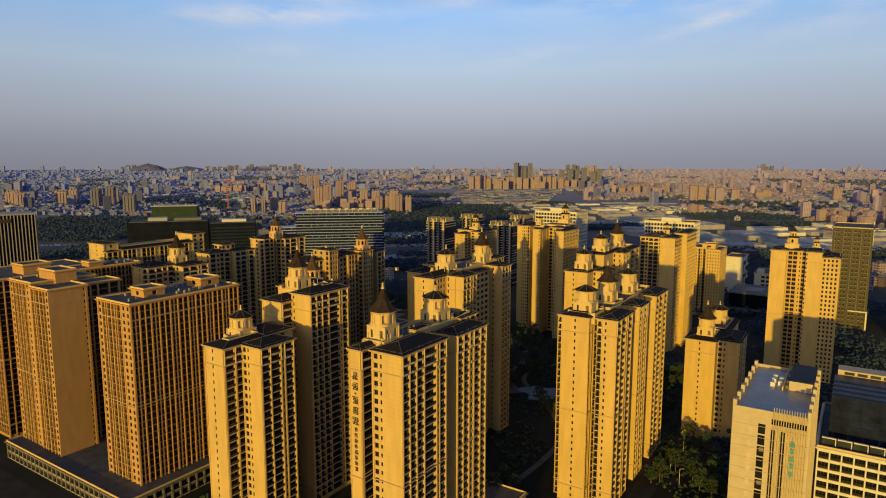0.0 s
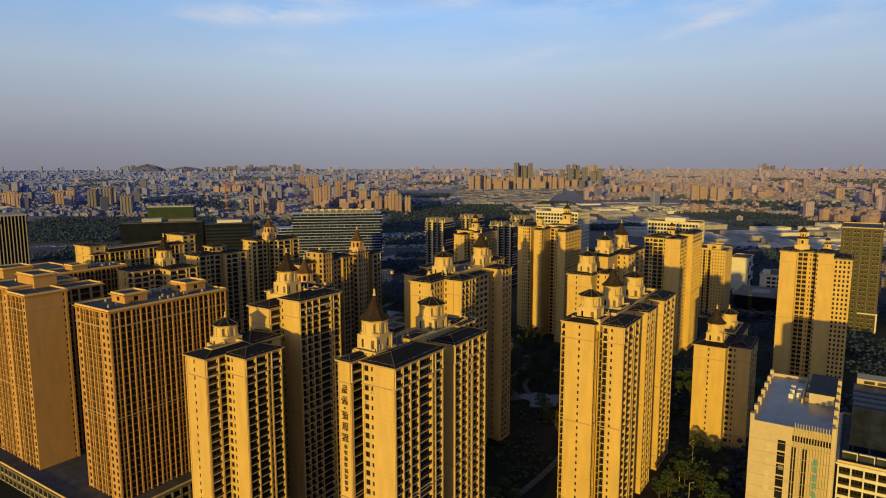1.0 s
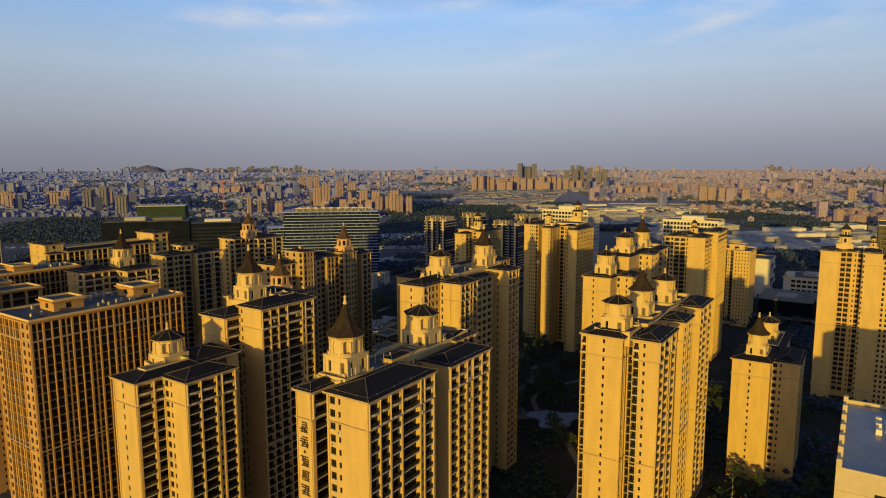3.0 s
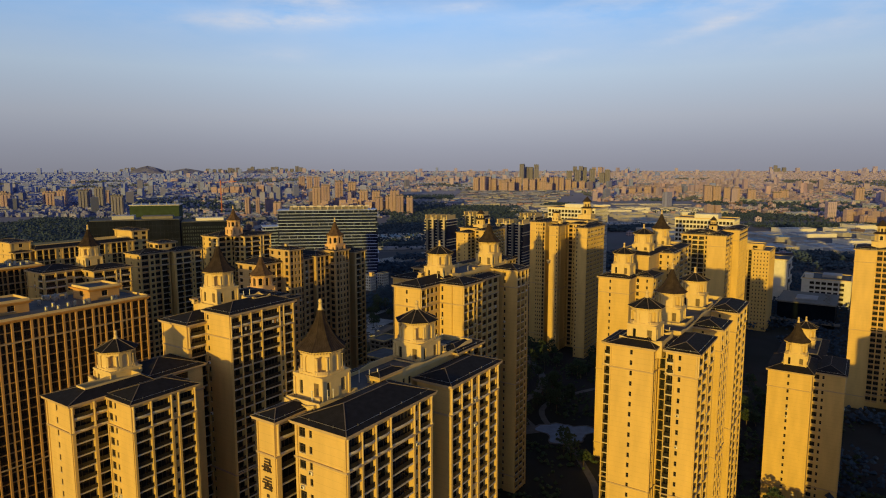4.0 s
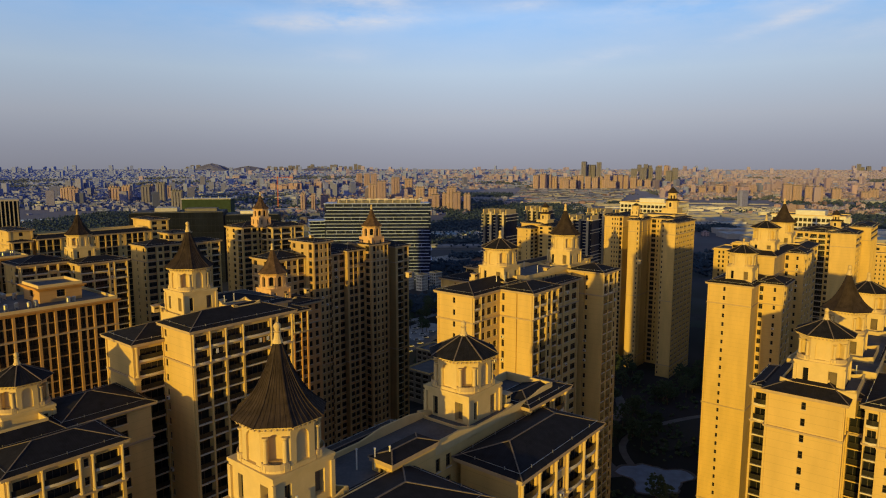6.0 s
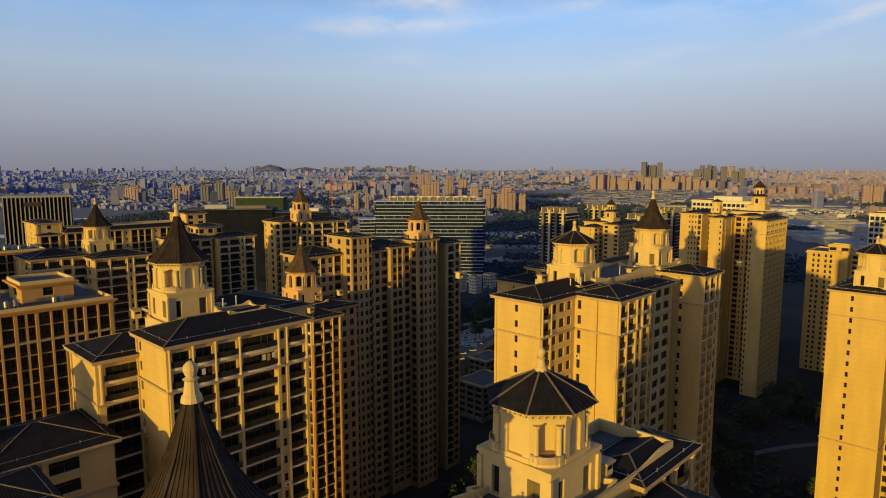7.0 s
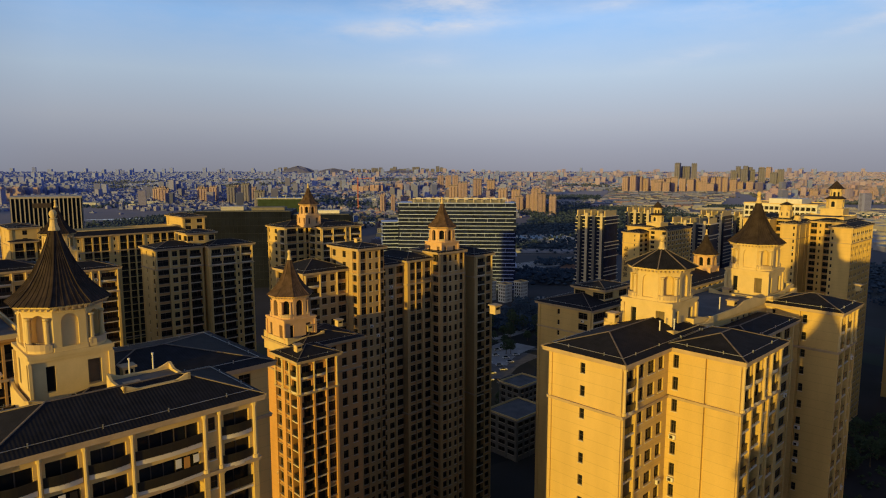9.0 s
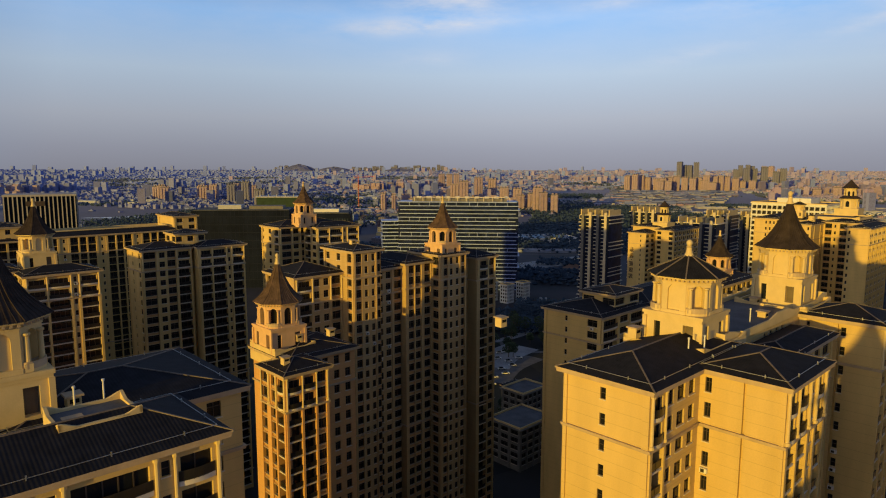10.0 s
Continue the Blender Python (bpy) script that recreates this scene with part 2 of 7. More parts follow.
AMBER = material("amber_stucco", (0.50, 0.305, 0.125), 0.9, spread=0.14, grain=0.35, fine=9, streak=0.25, bump=0.15, joint=1.5)
APRICOT = material("apricot_stucco", (0.49, 0.35, 0.17), 0.9, spread=0.14, grain=0.35, fine=9, streak=0.25, bump=0.15, joint=1.5)
ORANGEWALL = material("orange_stucco", (0.60, 0.345, 0.145), 0.9, spread=0.14, grain=0.35, fine=9, streak=0.25, bump=0.15, joint=1.5)
PEACH = material("peach_stucco", (0.64, 0.42, 0.235), 0.88, spread=0.12, grain=0.5, fine=10, bump=0.12)
PINK = material("rust_stucco", (0.52, 0.27, 0.07), 0.9, spread=0.14, grain=0.4, streak=0.2)

STONE = material("pale_stone_cladding", (0.53, 0.46, 0.34), 0.7, spread=0.1, grain=0.5)
OFFWHITE = material("white_render", (0.66, 0.66, 0.66), 0.7, spread=0.1, grain=0.4)
BANDS = material("grey_metal_band", (0.38, 0.39, 0.44), 0.5, spread=0.12, grain=0.3)
CURTAIN = material("blue_black_curtain_wall", (0.045, 0.066, 0.105), 0.2, spread=0.6, grain=0.12, fine=1.2, ior=1.35)
NIGHTGLASS = material("dark_blue_glazing", (0.012, 0.020, 0.062), 0.3, spread=0.7, grain=0.25, fine=1.6, ior=1.35, spec=0.2)
# pale bands pushed to blue: the office front's shade is in the colour
OFFICEBAND = material("shade_blue_floor_band", (0.40, 0.50, 0.86), 0.5, spread=0.15, grain=0.2)
ASPHALT = material("asphalt", (0.042, 0.043, 0.048), 0.9, spec=0.15, spread=0.3, grain=0.15, fine=2.5)
CONCRETE = material("pale_concrete_yard", (0.30, 0.31, 0.33), 0.9, spec=0.15, spread=0.35, grain=0.08, fine=1.0)
EARTH = material("red_earth", (0.30, 0.17, 0.12), 0.95, spec=0.1, spread=0.3, grain=0.1, fine=1.0)
SLAB = material("cream_balcony_slab", (0.66, 0.60, 0.50), 0.7, spread=0.1, grain=0.3)
PAVING = material("grey_paving", (0.13, 0.13, 0.135), 0.9, spec=0.15, spread=0.25, grain=0.3, fine=2.0)
LEAF = material("dark_foliage", (0.032, 0.055, 0.024), 0.75, spread=0.45, grain=0.25, fine=1.5, vary=0.5)
# bluer than real leaves: haze put into the woodland colour
WOODS = material("haze_tint_woodland", (0.045, 0.072, 0.112), 0.8, spread=0.5, grain=0.05, fine=0.4, spec=0.1)
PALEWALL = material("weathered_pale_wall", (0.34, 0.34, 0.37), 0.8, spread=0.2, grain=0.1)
# paler and bluer again, as painted haze over the far groves
DIMWOODS = material("haze_tint_far_woodland", (0.10, 0.125, 0.17), 0.85, spread=0.3, grain=0.04, fine=0.3, spec=0.05)
BARK = material("bark", (0.11, 0.085, 0.06), 0.95, spread=0.3, grain=3.0)
WATER = material("water", (0.10, 0.17, 0.21), 0.12, spread=0.3, grain=0.05)
POOL = material("pool_tiles", (0.13, 0.22, 0.38), 0.5, spread=0.35, grain=0.25)
NET = material("green_site_netting", (0.026, 0.050, 0.034), 0.95, spread=0.3, grain=0.15)
YARD = material("weathered_grey_render", (0.17, 0.165, 0.16), 0.85, spread=0.2, grain=0.4)
WETDECK = material("pale_glossy_deck", (0.20, 0.225, 0.275), 0.3, spread=0.35, grain=0.12, fine=1.5, spec=0.6)
ORANGE = material("orange_crane_paint", (0.55, 0.16, 0.04), 0.6, spread=0.15)
CYAN = material("cyan_sign", (0.10, 0.42, 0.48), 0.5, spread=0.1)
METALROOF = material("grey_blue_metal_roof", (0.30, 0.34, 0.45), 0.55, spread=0.18, grain=0.04, fine=0.6)
SHEDROOF = material("slate_blue_shed_roof", (0.085, 0.105, 0.19), 0.6, spread=0.3, grain=0.06, fine=0.6)
BLUEROOF = material("blue_metal_roof", (0.15, 0.26, 0.39), 0.55, spread=0.2, grain=0.08, fine=0.6)
def palette(mean, spread, seed, n=9):
    """Wall colours round a mean, some warmer, some greyer."""
    r = random.Random(seed)
    out = []
    for _ in range(n):
        v, warm = 1 + r.uniform(-spread, spread), r.uniform(-0.5, 0.5) * spread
        out.append((mean[0] * v * (1 + 0.5 * warm), mean[1] * v, mean[2] * v * (1 - 0.5 * warm)))
    return out


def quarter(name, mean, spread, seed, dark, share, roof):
    """Two wall palettes of one distance, grey-blue and warm tan, with haze put into both."""
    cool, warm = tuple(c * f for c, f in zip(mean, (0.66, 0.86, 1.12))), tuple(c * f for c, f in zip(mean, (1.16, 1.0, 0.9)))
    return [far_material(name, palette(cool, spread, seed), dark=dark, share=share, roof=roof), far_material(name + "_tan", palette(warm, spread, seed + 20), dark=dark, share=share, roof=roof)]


# each farther ring is bluer and paler: haze put into walls and roofs
CITY = [quarter("city_haze_tint_1", (0.20, 0.185, 0.26), 0.65, 1, (0.05, 0.058, 0.10), 0.42, (0.22, 0.24, 0.33)),
        quarter("city_haze_tint_2", (0.235, 0.22, 0.36), 0.55, 2, (0.10, 0.105, 0.20), 0.38, (0.28, 0.31, 0.43)),
        quarter("city_haze_tint_3", (0.26, 0.25, 0.42), 0.36, 3, (0.17, 0.185, 0.36), 0.32, (0.36, 0.40, 0.57)),
        quarter("city_haze_tint_4", (0.275, 0.285, 0.50), 0.18, 4, (0.235, 0.25, 0.44), 0.25, (0.48, 0.53, 0.74)),
        quarter("city_haze_tint_5", (0.27, 0.29, 0.53), 0.08, 5, (0.25, 0.275, 0.50), 0.2, (0.55, 0.60, 0.85))]
# far towers: walls pushed to blue and windows lifted as painted haze
TAN = far_material("haze_tint_tan_tower", [(0.43, 0.33, 0.40), (0.36, 0.285, 0.36), (0.39, 0.29, 0.34)], row=3.0, col=2.6, dark=(0.165, 0.15, 0.21))
GREYT = far_material("haze_tint_grey_tower", [(0.15, 0.16, 0.26), (0.19, 0.195, 0.30)], row=3.0, col=2.6, dark=(0.10, 0.115, 0.19))
PITCH = material("black_cladding", (0.004, 0.008, 0.017), 0.8, spread=0.4, grain=0.1, spec=0.05)
NIGHT = material("dark_blue_cladding", (0.008, 0.012, 0.028), 0.6, spread=0.5, grain=0.08, spec=0.06)
DARKBAND = material("dark_metal_band", (0.016, 0.021, 0.042), 0.5, spread=0.3, grain=0.2, spec=0.08)
DARKPANE = material("grey_office_pane", (0.03, 0.042, 0.065), 0.3, spread=0.5, grain=0.4, spec=0.3)
# pale blue hill colour holds the haze in front of it
HILL = material("haze_tint_hill_woods", (0.13, 0.15, 0.30), 0.95, spread=0.25, grain=0.02, spec=0.1)
FIN = material("grey_fin", (0.36, 0.34, 0.33), 0.6, spread=0.15)

GROUND = bpy.data.materials.new("city_ground")
GROUND.use_nodes = True
gn, gl = GROUND.node_tree.nodes, GROUND.node_tree.links
g_tc, g_v, g_n = gn.new("ShaderNodeTexCoord"), gn.new("ShaderNodeTexVoronoi"), gn.new("ShaderNodeTexNoise")
g_v.inputs["Scale"].default_value = 0.011
g_n.inputs["Scale"].default_value, g_n.inputs["Detail"].default_value = 0.02, 6.0
gl.new(g_tc.outputs["Object"], g_v.inputs["Vector"])
gl.new(g_tc.outputs["Object"], g_n.inputs["Vector"])
g_r = gn.new("ShaderNodeValToRGB")
g_r.color_ramp.elements[0].position, g_r.color_ramp.elements[0].color = 0.38, (0.011, 0.019, 0.013, 1)
g_r.color_ramp.elements[1].position, g_r.color_ramp.elements[1].color = 0.66, (0.036, 0.038, 0.042, 1)
gl.new(g_n.outputs["Fac"], g_r.inputs[0])
g_m = gn.new("ShaderNodeMix")
g_m.data_type = "RGBA"
g_m.inputs["Factor"].default_value = 0.35
gl.new(g_r.outputs[0], g_m.inputs["A"])
g_s = gn.new("ShaderNodeHueSaturation")
g_s.inputs["Saturation"].default_value, g_s.inputs["Value"].default_value = 0.25, 0.09
gl.new(g_v.outputs["Color"], g_s.inputs["Color"])
gl.new(g_s.outputs[0], g_m.inputs["B"])
# lawns and beds in the estate, concrete and roofs round it, paled by painted haze
g_len, g_haze, g_t = gn.new("ShaderNodeVectorMath"), gn.new("ShaderNodeMapRange"), gn.new("ShaderNodeMix")
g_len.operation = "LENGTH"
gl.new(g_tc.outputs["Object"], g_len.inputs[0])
gl.new(g_len.outputs["Value"], g_haze.inputs["Value"])
g_haze.inputs["From Min"].default_value, g_haze.inputs["From Max"].default_value = 420, 3900
g_haze.inputs["To Max"].default_value = 0.96
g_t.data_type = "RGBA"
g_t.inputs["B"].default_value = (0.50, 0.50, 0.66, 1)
gl.new(g_haze.outputs[0], g_t.inputs["Factor"])
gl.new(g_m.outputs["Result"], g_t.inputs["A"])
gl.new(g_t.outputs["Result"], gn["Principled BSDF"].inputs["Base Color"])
gn["Principled BSDF"].inputs["Roughness"].default_value = 0.95
gn["Principled BSDF"].inputs["Specular IOR Level"].default_value = 0.1

# ---- building kit ----
TURN = 56.0                                         # the estate's long axis, degrees from +x
UX, UY = math.cos(radians(TURN)), math.sin(radians(TURN))


def site(s, w):
    """World x, y of the estate's own grid: s along its axis, w to the right of it."""
    return s * UX + w * UY, s * UY - w * UX


class Geo:
    """Vertices and faces of one mesh."""

    def __init__(self):
        self.v, self.f, self.m = [], [], []

    def face(self, points, mat=0):
        k = len(self.v)
        self.v.extend(points)
        self.f.append(tuple(range(k, k + len(points))))
        self.m.append(mat)

    def box(self, x0, y0, z0, x1, y1, z1, mat=0, bottom=True):
        k = len(self.v)
        self.v += [(x0, y0, z0), (x1, y0, z0), (x1, y1, z0), (x0, y1, z0), (x0, y0, z1), (x1, y0, z1), (x1, y1, z1), (x0, y1, z1)]
        fs = [(4, 5, 6, 7), (0, 1, 5, 4), (1, 2, 6, 5), (2, 3, 7, 6), (3, 0, 4, 7)] + ([(0, 3, 2, 1)] if bottom else [])
        self.f += [tuple(k + i for i in q) for q in fs]
        self.m += [mat] * len(fs)

    def hoop(self, x0, y0, x1, y1, t, z0, z1, mat=0):
        """A closed rectangular kerb of thickness t."""
        loops = []
        for d, z in ((0, z0), (0, z1), (t, z1), (t, z0)):
            loops.append([(x0 + d, y0 + d, z), (x1 - d, y0 + d, z), (x1 - d, y1 - d, z), (x0 + d, y1 - d, z)])
        self.ring(loops + [loops[0]], mat, cap=False)

    def ring(self, rings, mat=0, cap=True, base=False):
        """Skin over a stack of equal rings of points."""
        k, n = len(self.v), len(rings[0])
        for r in rings:
            self.v.extend(r)
        for a in range(len(rings) - 1):
            for i in range(n):
                j = (i + 1) % n
                self.f.append((k + a * n + i, k + a * n + j, k + (a + 1) * n + j, k + (a + 1) * n + i))
                self.m.append(mat)
        if cap:
            self.f.append(tuple(k + (len(rings) - 1) * n + i for i in range(n)))
            self.m.append(mat)
        if base:
            self.f.append(tuple(k + i for i in reversed(range(n))))
            self.m.append(mat)

    def beam(self, a, b, half, mat=0):
        """A square bar from a to b."""
        a, b = Vector(a), Vector(b)
        d = (b - a).normalized()
        side = d.cross(Vector((0, 0, 1)))
        side = (side if side.length > 1e-3 else Vector((1, 0, 0))).normalized() * half
        up = side.cross(d).normalized() * half
        r = [[tuple(p + side * i + up * j) for i, j in ((1, 1), (-1, 1), (-1, -1), (1, -1))] for p in (a, b)]
        self.ring(r, mat, cap=True, base=True)

    def add(self, other, place=None, shift=0):
        k = len(self.v)
        self.v.extend(other.v if place is None else [tuple(place @ Vector(p)) for p in other.v])
        self.f += [tuple(k + i for i in q) for q in other.f]
        self.m += [i + shift for i in other.m]

    def mesh(self, name, mats):
        me = bpy.data.meshes.new(name)
        me.from_pydata(self.v, [], self.f)
        for m in mats:
            me.materials.append(m)
        me.polygons.foreach_set("material_index", self.m)
        me.update()
        return me


def part(name, geo, mats, parent=None, label="", place=None, kind=""):
    """One mesh object under a thing or a part."""
    ob = new(name, geo.mesh(name, mats) if isinstance(geo, Geo) else geo)
    if parent is not None:
        ob.parent = parent
    if place is not None:
        ob.matrix_basis = place
    return tagged(ob, label, kind=kind)


def thing(name, place, label, category, group="", kind=""):
    ob = new(name)
    ob.matrix_basis = place
    return tagged(ob, label, category, group, kind)


def octagon(cx, cy, z, apothem, turn=22.5):
    r = apothem / math.cos(radians(22.5))
    return [(cx + r * math.cos(radians(turn + 45 * i)), cy + r * math.sin(radians(turn + 45 * i)), z) for i in range(8)]


def tokens(text, length):
    """'P.6 w1.4 p5' as bays scaled to the length of the wall."""
    out = [(t[0], float(t[1:])) for t in text.split()]
    k = length / sum(b for _, b in out)
    return [(a, b * k) for a, b in out]


FILL = {}
AIR = random.Random(17)


def filling(kind, width):
    """What sits in one opening: a window, or a loggia with its slab, railing and glazing. x across, y inwards, z up."""
    key = (kind, round(width, 1))
    if key in FILL:
        return FILL[key]
    g, w = Geo(), key[1]
    if kind == "B":
        g.face([(0, 1.3, 0), (w, 1.3, 0), (w, 1.3, 2.74), (0, 1.3, 2.74)], 0)
        n = max(2, round(w / 1.3))
        for i in range(n + 1):
            x = w * i / n
            g.box(max(0, x - 0.05), 1.22, 0, min(w, x + 0.05), 1.29, 2.74, 1, False)
        g.box(0, 1.22, 2.1, w, 1.28, 2.2, 1, False)
        g.box(0, -0.07, -0.2, w, 1.3, 0.02, 2)
        g.box(0.03, 0.0, 0.98, w - 0.03, 0.08, 1.05, 3)
        g.box(0.03, 0.03, 0.16, w - 0.03, 0.05, 0.98, 4, False)
        for i in range(1, n):
            g.box(w * i / n - 0.025, -0.01, 0.02, w * i / n + 0.025, 0.06, 1.0, 3, False)
    elif kind == "T":
        g.face([(0, 0.45, 0), (w, 0.45, 0), (w, 0.45, 2.2), (0, 0.45, 2.2)], 0)
        n = max(2, round(w / 1.1))
        for i in range(n + 1):
            x = w * i / n
            g.box(max(0, x - 0.05), 0.38, 0, min(w, x + 0.05), 0.44, 2.2, 1, False)
        bow = [(-0.22 + (w + 0.44) * i / 8, -0.1 - 0.26 * math.sin(math.pi * i / 8)) for i in range(9)]
        for lo, hi, t_in, mt in ((-0.34, 0.0, None, 2), (0.0, 0.09, 0.1, 2), (0.12, 0.92, 0.03, 4), (0.92, 1.0, 0.07, 3)):
            rim = [(x, y, lo) for x, y in bow]
            back = [(w + 0.22, 0.0, lo), (-0.22, 0.0, lo)] if t_in is None else [(x, y + t_in, lo) for x, y in reversed(bow)]
            loop = rim + back
            g.ring([loop, [(x, y, hi) for x, y, _ in loop]], mt, True, True)
        for i in range(1, 8):
            x, y = bow[i]
            g.box(x - 0.025, y + 0.0, 0.05, x + 0.025, y + 0.06, 0.95, 3, False)
    elif kind == "V":
        g.face([(0, 0.8, 0), (w, 0.8, 0), (w, 0.8, 2.8), (0, 0.8, 2.8)], 0)
        g.box(0, 0.24, -0.2, w, 0.8, 0.0, 2)
        g.box(0, 0.3, 0.95, w, 0.36, 1.02, 3)
        g.box(0, 0.31, 0.1, w, 0.33, 0.95, 4, False)
        for x in (0.0, w / 2 - 0.04, w - 0.08):
            g.box(x, 0.71, 0, x + 0.08, 0.79, 2.8, 1, False)
    elif kind == "U":                               # a window over a panelled spandrel between two slab lips
        g.face([(0, 0.45, 0), (w, 0.45, 0), (w, 0.45, 2.8), (0, 0.45, 2.8)], 0)
        g.box(0, 0.14, -0.2, w, 0.45, 0.66, 5)
        g.box(0.12, 0.09, 0.04, w - 0.12, 0.14, 0.52, 5)
        for za in (-0.2, 0.62):
            g.box(-0.02, -0.1, za, w + 0.02, 0.45, za + 0.12, 6)
        g.box(0, 0.3, 1.0, w, 0.35, 1.05, 3)
        g.box(0, 0.36, 2.1, w, 0.44, 2.18, 1)
        for x in (0.0, w / 2 - 0.04, w - 0.08):
            g.box(x, 0.36, 0.66, x + 0.08, 0.44, 2.8, 1, False)
    elif kind == "W":
        g.face([(0, 0.28, 0), (w, 0.28, 0), (w, 0.28, 1.75), (0, 0.28, 1.75)], 0)
        g.box(0, 0.2, 0, w, 0.27, 0.07, 1)
        g.box(0, 0.2, 1.68, w, 0.27, 1.75, 1)
        g.box(0, 0.2, 1.15, w, 0.27, 1.21, 1)
        for x in (0.0, w / 2 - 0.035, w - 0.07):
            g.box(x, 0.2, 0.07, x + 0.07, 0.27, 1.68, 1, False)
        g.box(-0.08, -0.1, -0.12, w + 0.08, 0.28, -0.01, 2)
    else:
        g.face([(0, 0.22, 0), (w, 0.22, 0), (w, 0.22, 1.35), (0, 0.22, 1.35)], 0)
        for x in (0.0, w - 0.06):
            g.box(x, 0.15, 0, x + 0.06, 0.21, 1.35, 1, False)
        g.box(0, 0.15, 0.65, w, 0.21, 0.71, 1)
        g.box(-0.06, -0.07, -0.1, w + 0.06, 0.22, -0.01, 2)
    FILL[key] = (g, g.mesh("balcony" if kind in "BT" else "window", FILL_MATS))
    return FILL[key]


FILL_MATS = [GLASS, FRAME, SLAB, RAIL, PANEL, AMBER, TRIM]
OPENING = {"B": (0.0, 2.74, 1.3), "T": (0.1, 2.3, 0.45), "V": (0.0, 2.8, 0.8), "U": (0.0, 2.8, 0.45), "W": (0.75, 2.5, 0.28), "w": (1.0, 2.35, 0.22)}    # sill, head, depth


def facade(wall, rest, owner, start, way, length, text, z0, floors, step, own_floors, top, arch=True):
    """One wall, from start along way with its face to the right: bays with openings, floor by floor.
    Geometry goes to wall; the fillings of the upper floors are objects of owner, the others join rest."""
    dx, dy = way
    base = Matrix(((dx, -dy, 0, start[0]), (dy, dx, 0, start[1]), (0, 0, 1, 0), (0, 0, 0, 1)))

    def at(a, depth, z):
        return (start[0] + dx * a - dy * depth, start[1] + dy * a + dx * depth, z)

    posts = "B" in text and arch
    x = 0.0
    for kind, wide in tokens(text, length):
        a, b = x, x + wide
        x = b
        if kind == "p":
            wall.face([at(a, 0, z0), at(b, 0, z0), at(b, 0, top), at(a, 0, top)])
            continue
        if kind == "g":                             # a recessed groove the height of the wall
            o = 0.4
            wall.face([at(a, o, z0), at(b, o, z0), at(b, o, top), at(a, o, top)])
            wall.face([at(a, 0, z0), at(a, o, z0), at(a, o, top), at(a, 0, top)])
            wall.face([at(b, o, z0), at(b, 0, z0), at(b, 0, top), at(b, o, top)])
            continue
        if kind == "P":
            o = -0.22
            stop = top - 2 * step - 0.15 if posts else top
            wall.face([at(a, o, z0), at(b, o, z0), at(b, o, stop), at(a, o, stop)])
            wall.face([at(a, 0, z0), at(a, o, z0), at(a, o, stop), at(a, 0, stop)])
            wall.face([at(b, o, z0), at(b, 0, z0), at(b, 0, stop), at(b, o, stop)])
            if posts:                               # a slim round column over the two top storeys
                wall.face([at(a, 0, stop), at(b, 0, stop), at(b, 0, top), at(a, 0, top)])
                wall.face([at(a, o, stop), at(b, o, stop), at(b, 0, stop), at(a, 0, stop)])
                mid, r = (a + b) / 2, min(0.24, max(0.17, wide * 0.42))
                c = at(mid, -0.16, stop)
                key = ("column", round(r, 2))
                if key not in FILL:
                    post = Geo()
                    lathe(post, 0, 0, 0, ((-0.02, r * 1.5), (0.35, r * 1.5), (0.36, r), (2 * step - 0.42, r * 0.9), (2 * step - 0.4, r * 1.45), (2 * step + 0.12, r * 1.45)), 8)
                    FILL[key] = post.mesh("column", [CREAM])
                if own_floors > 3:
                    part("column", FILL[key], None, owner, "", Matrix.Translation(c))
            continue
        sill, head, deep = OPENING[kind]
        oa, ob = (a, b) if kind in "BUV" else ((a + 0.25, b - 0.25) if kind == "W" else ((a + b) / 2 - 0.36, (a + b) / 2 + 0.36))
        if oa > a:
            wall.face([at(a, 0, z0), at(oa, 0, z0), at(oa, 0, top), at(a, 0, top)])
            wall.face([at(ob, 0, z0), at(b, 0, z0), at(b, 0, top), at(ob, 0, top)])
        low = z0
        for k in range(floors):
            if kind == "B" and posts and k == floors - 2:          # bowed balconies before narrower openings
                wall.face([at(oa, 0, low), at(ob, 0, low), at(ob, 0, top - 2 * step - 0.12), at(oa, 0, top - 2 * step - 0.12)])
                low = top - 2 * step - 0.12
                kind, (sill, head, deep), oa, ob = "T", OPENING["T"], a + 0.24, b - 0.24
                wall.face([at(a, 0, low), at(oa, 0, low), at(oa, 0, top), at(a, 0, top)])
                wall.face([at(ob, 0, low), at(b, 0, low), at(b, 0, top), at(ob, 0, top)])
            zf = z0 + (top - z0 - floors * step) + k * step - 0.12
            za, zb = zf + sill, zf + head
            if za - low > 0.01:
                wall.face([at(oa, 0, low), at(ob, 0, low), at(ob, 0, za), at(oa, 0, za)])
            for q in (((oa, 0, za), (oa, deep, za), (oa, deep, zb), (oa, 0, zb)), ((ob, deep, za), (ob, 0, za), (ob, 0, zb), (ob, deep, zb)),
                      ((oa, 0, za), (ob, 0, za), (ob, deep, za), (oa, deep, za)), ((oa, deep, zb), (ob, deep, zb), (ob, 0, zb), (oa, 0, zb))):
                wall.face([at(*c) for c in q])
            if arch and kind == "B" and k == floors - 3:
                r, m = (ob - oa) / 2, (oa + ob) / 2
                rise = min(r, 0.9)
                for side in (-1, 1):
                    curve = [(m + side * r * math.cos(i * math.pi / 12), zb - rise + rise * math.sin(i * math.pi / 12)) for i in range(7)]
                    for (p, q1), (p2, q2) in zip(curve, curve[1:]):
                        pts = [at(p, -0.02, q1), at(p2, -0.02, q2), at(p2, -0.02, zb + 0.01), at(p, -0.02, zb + 0.01)]
                        wall.face(pts if side < 0 else pts[::-1])
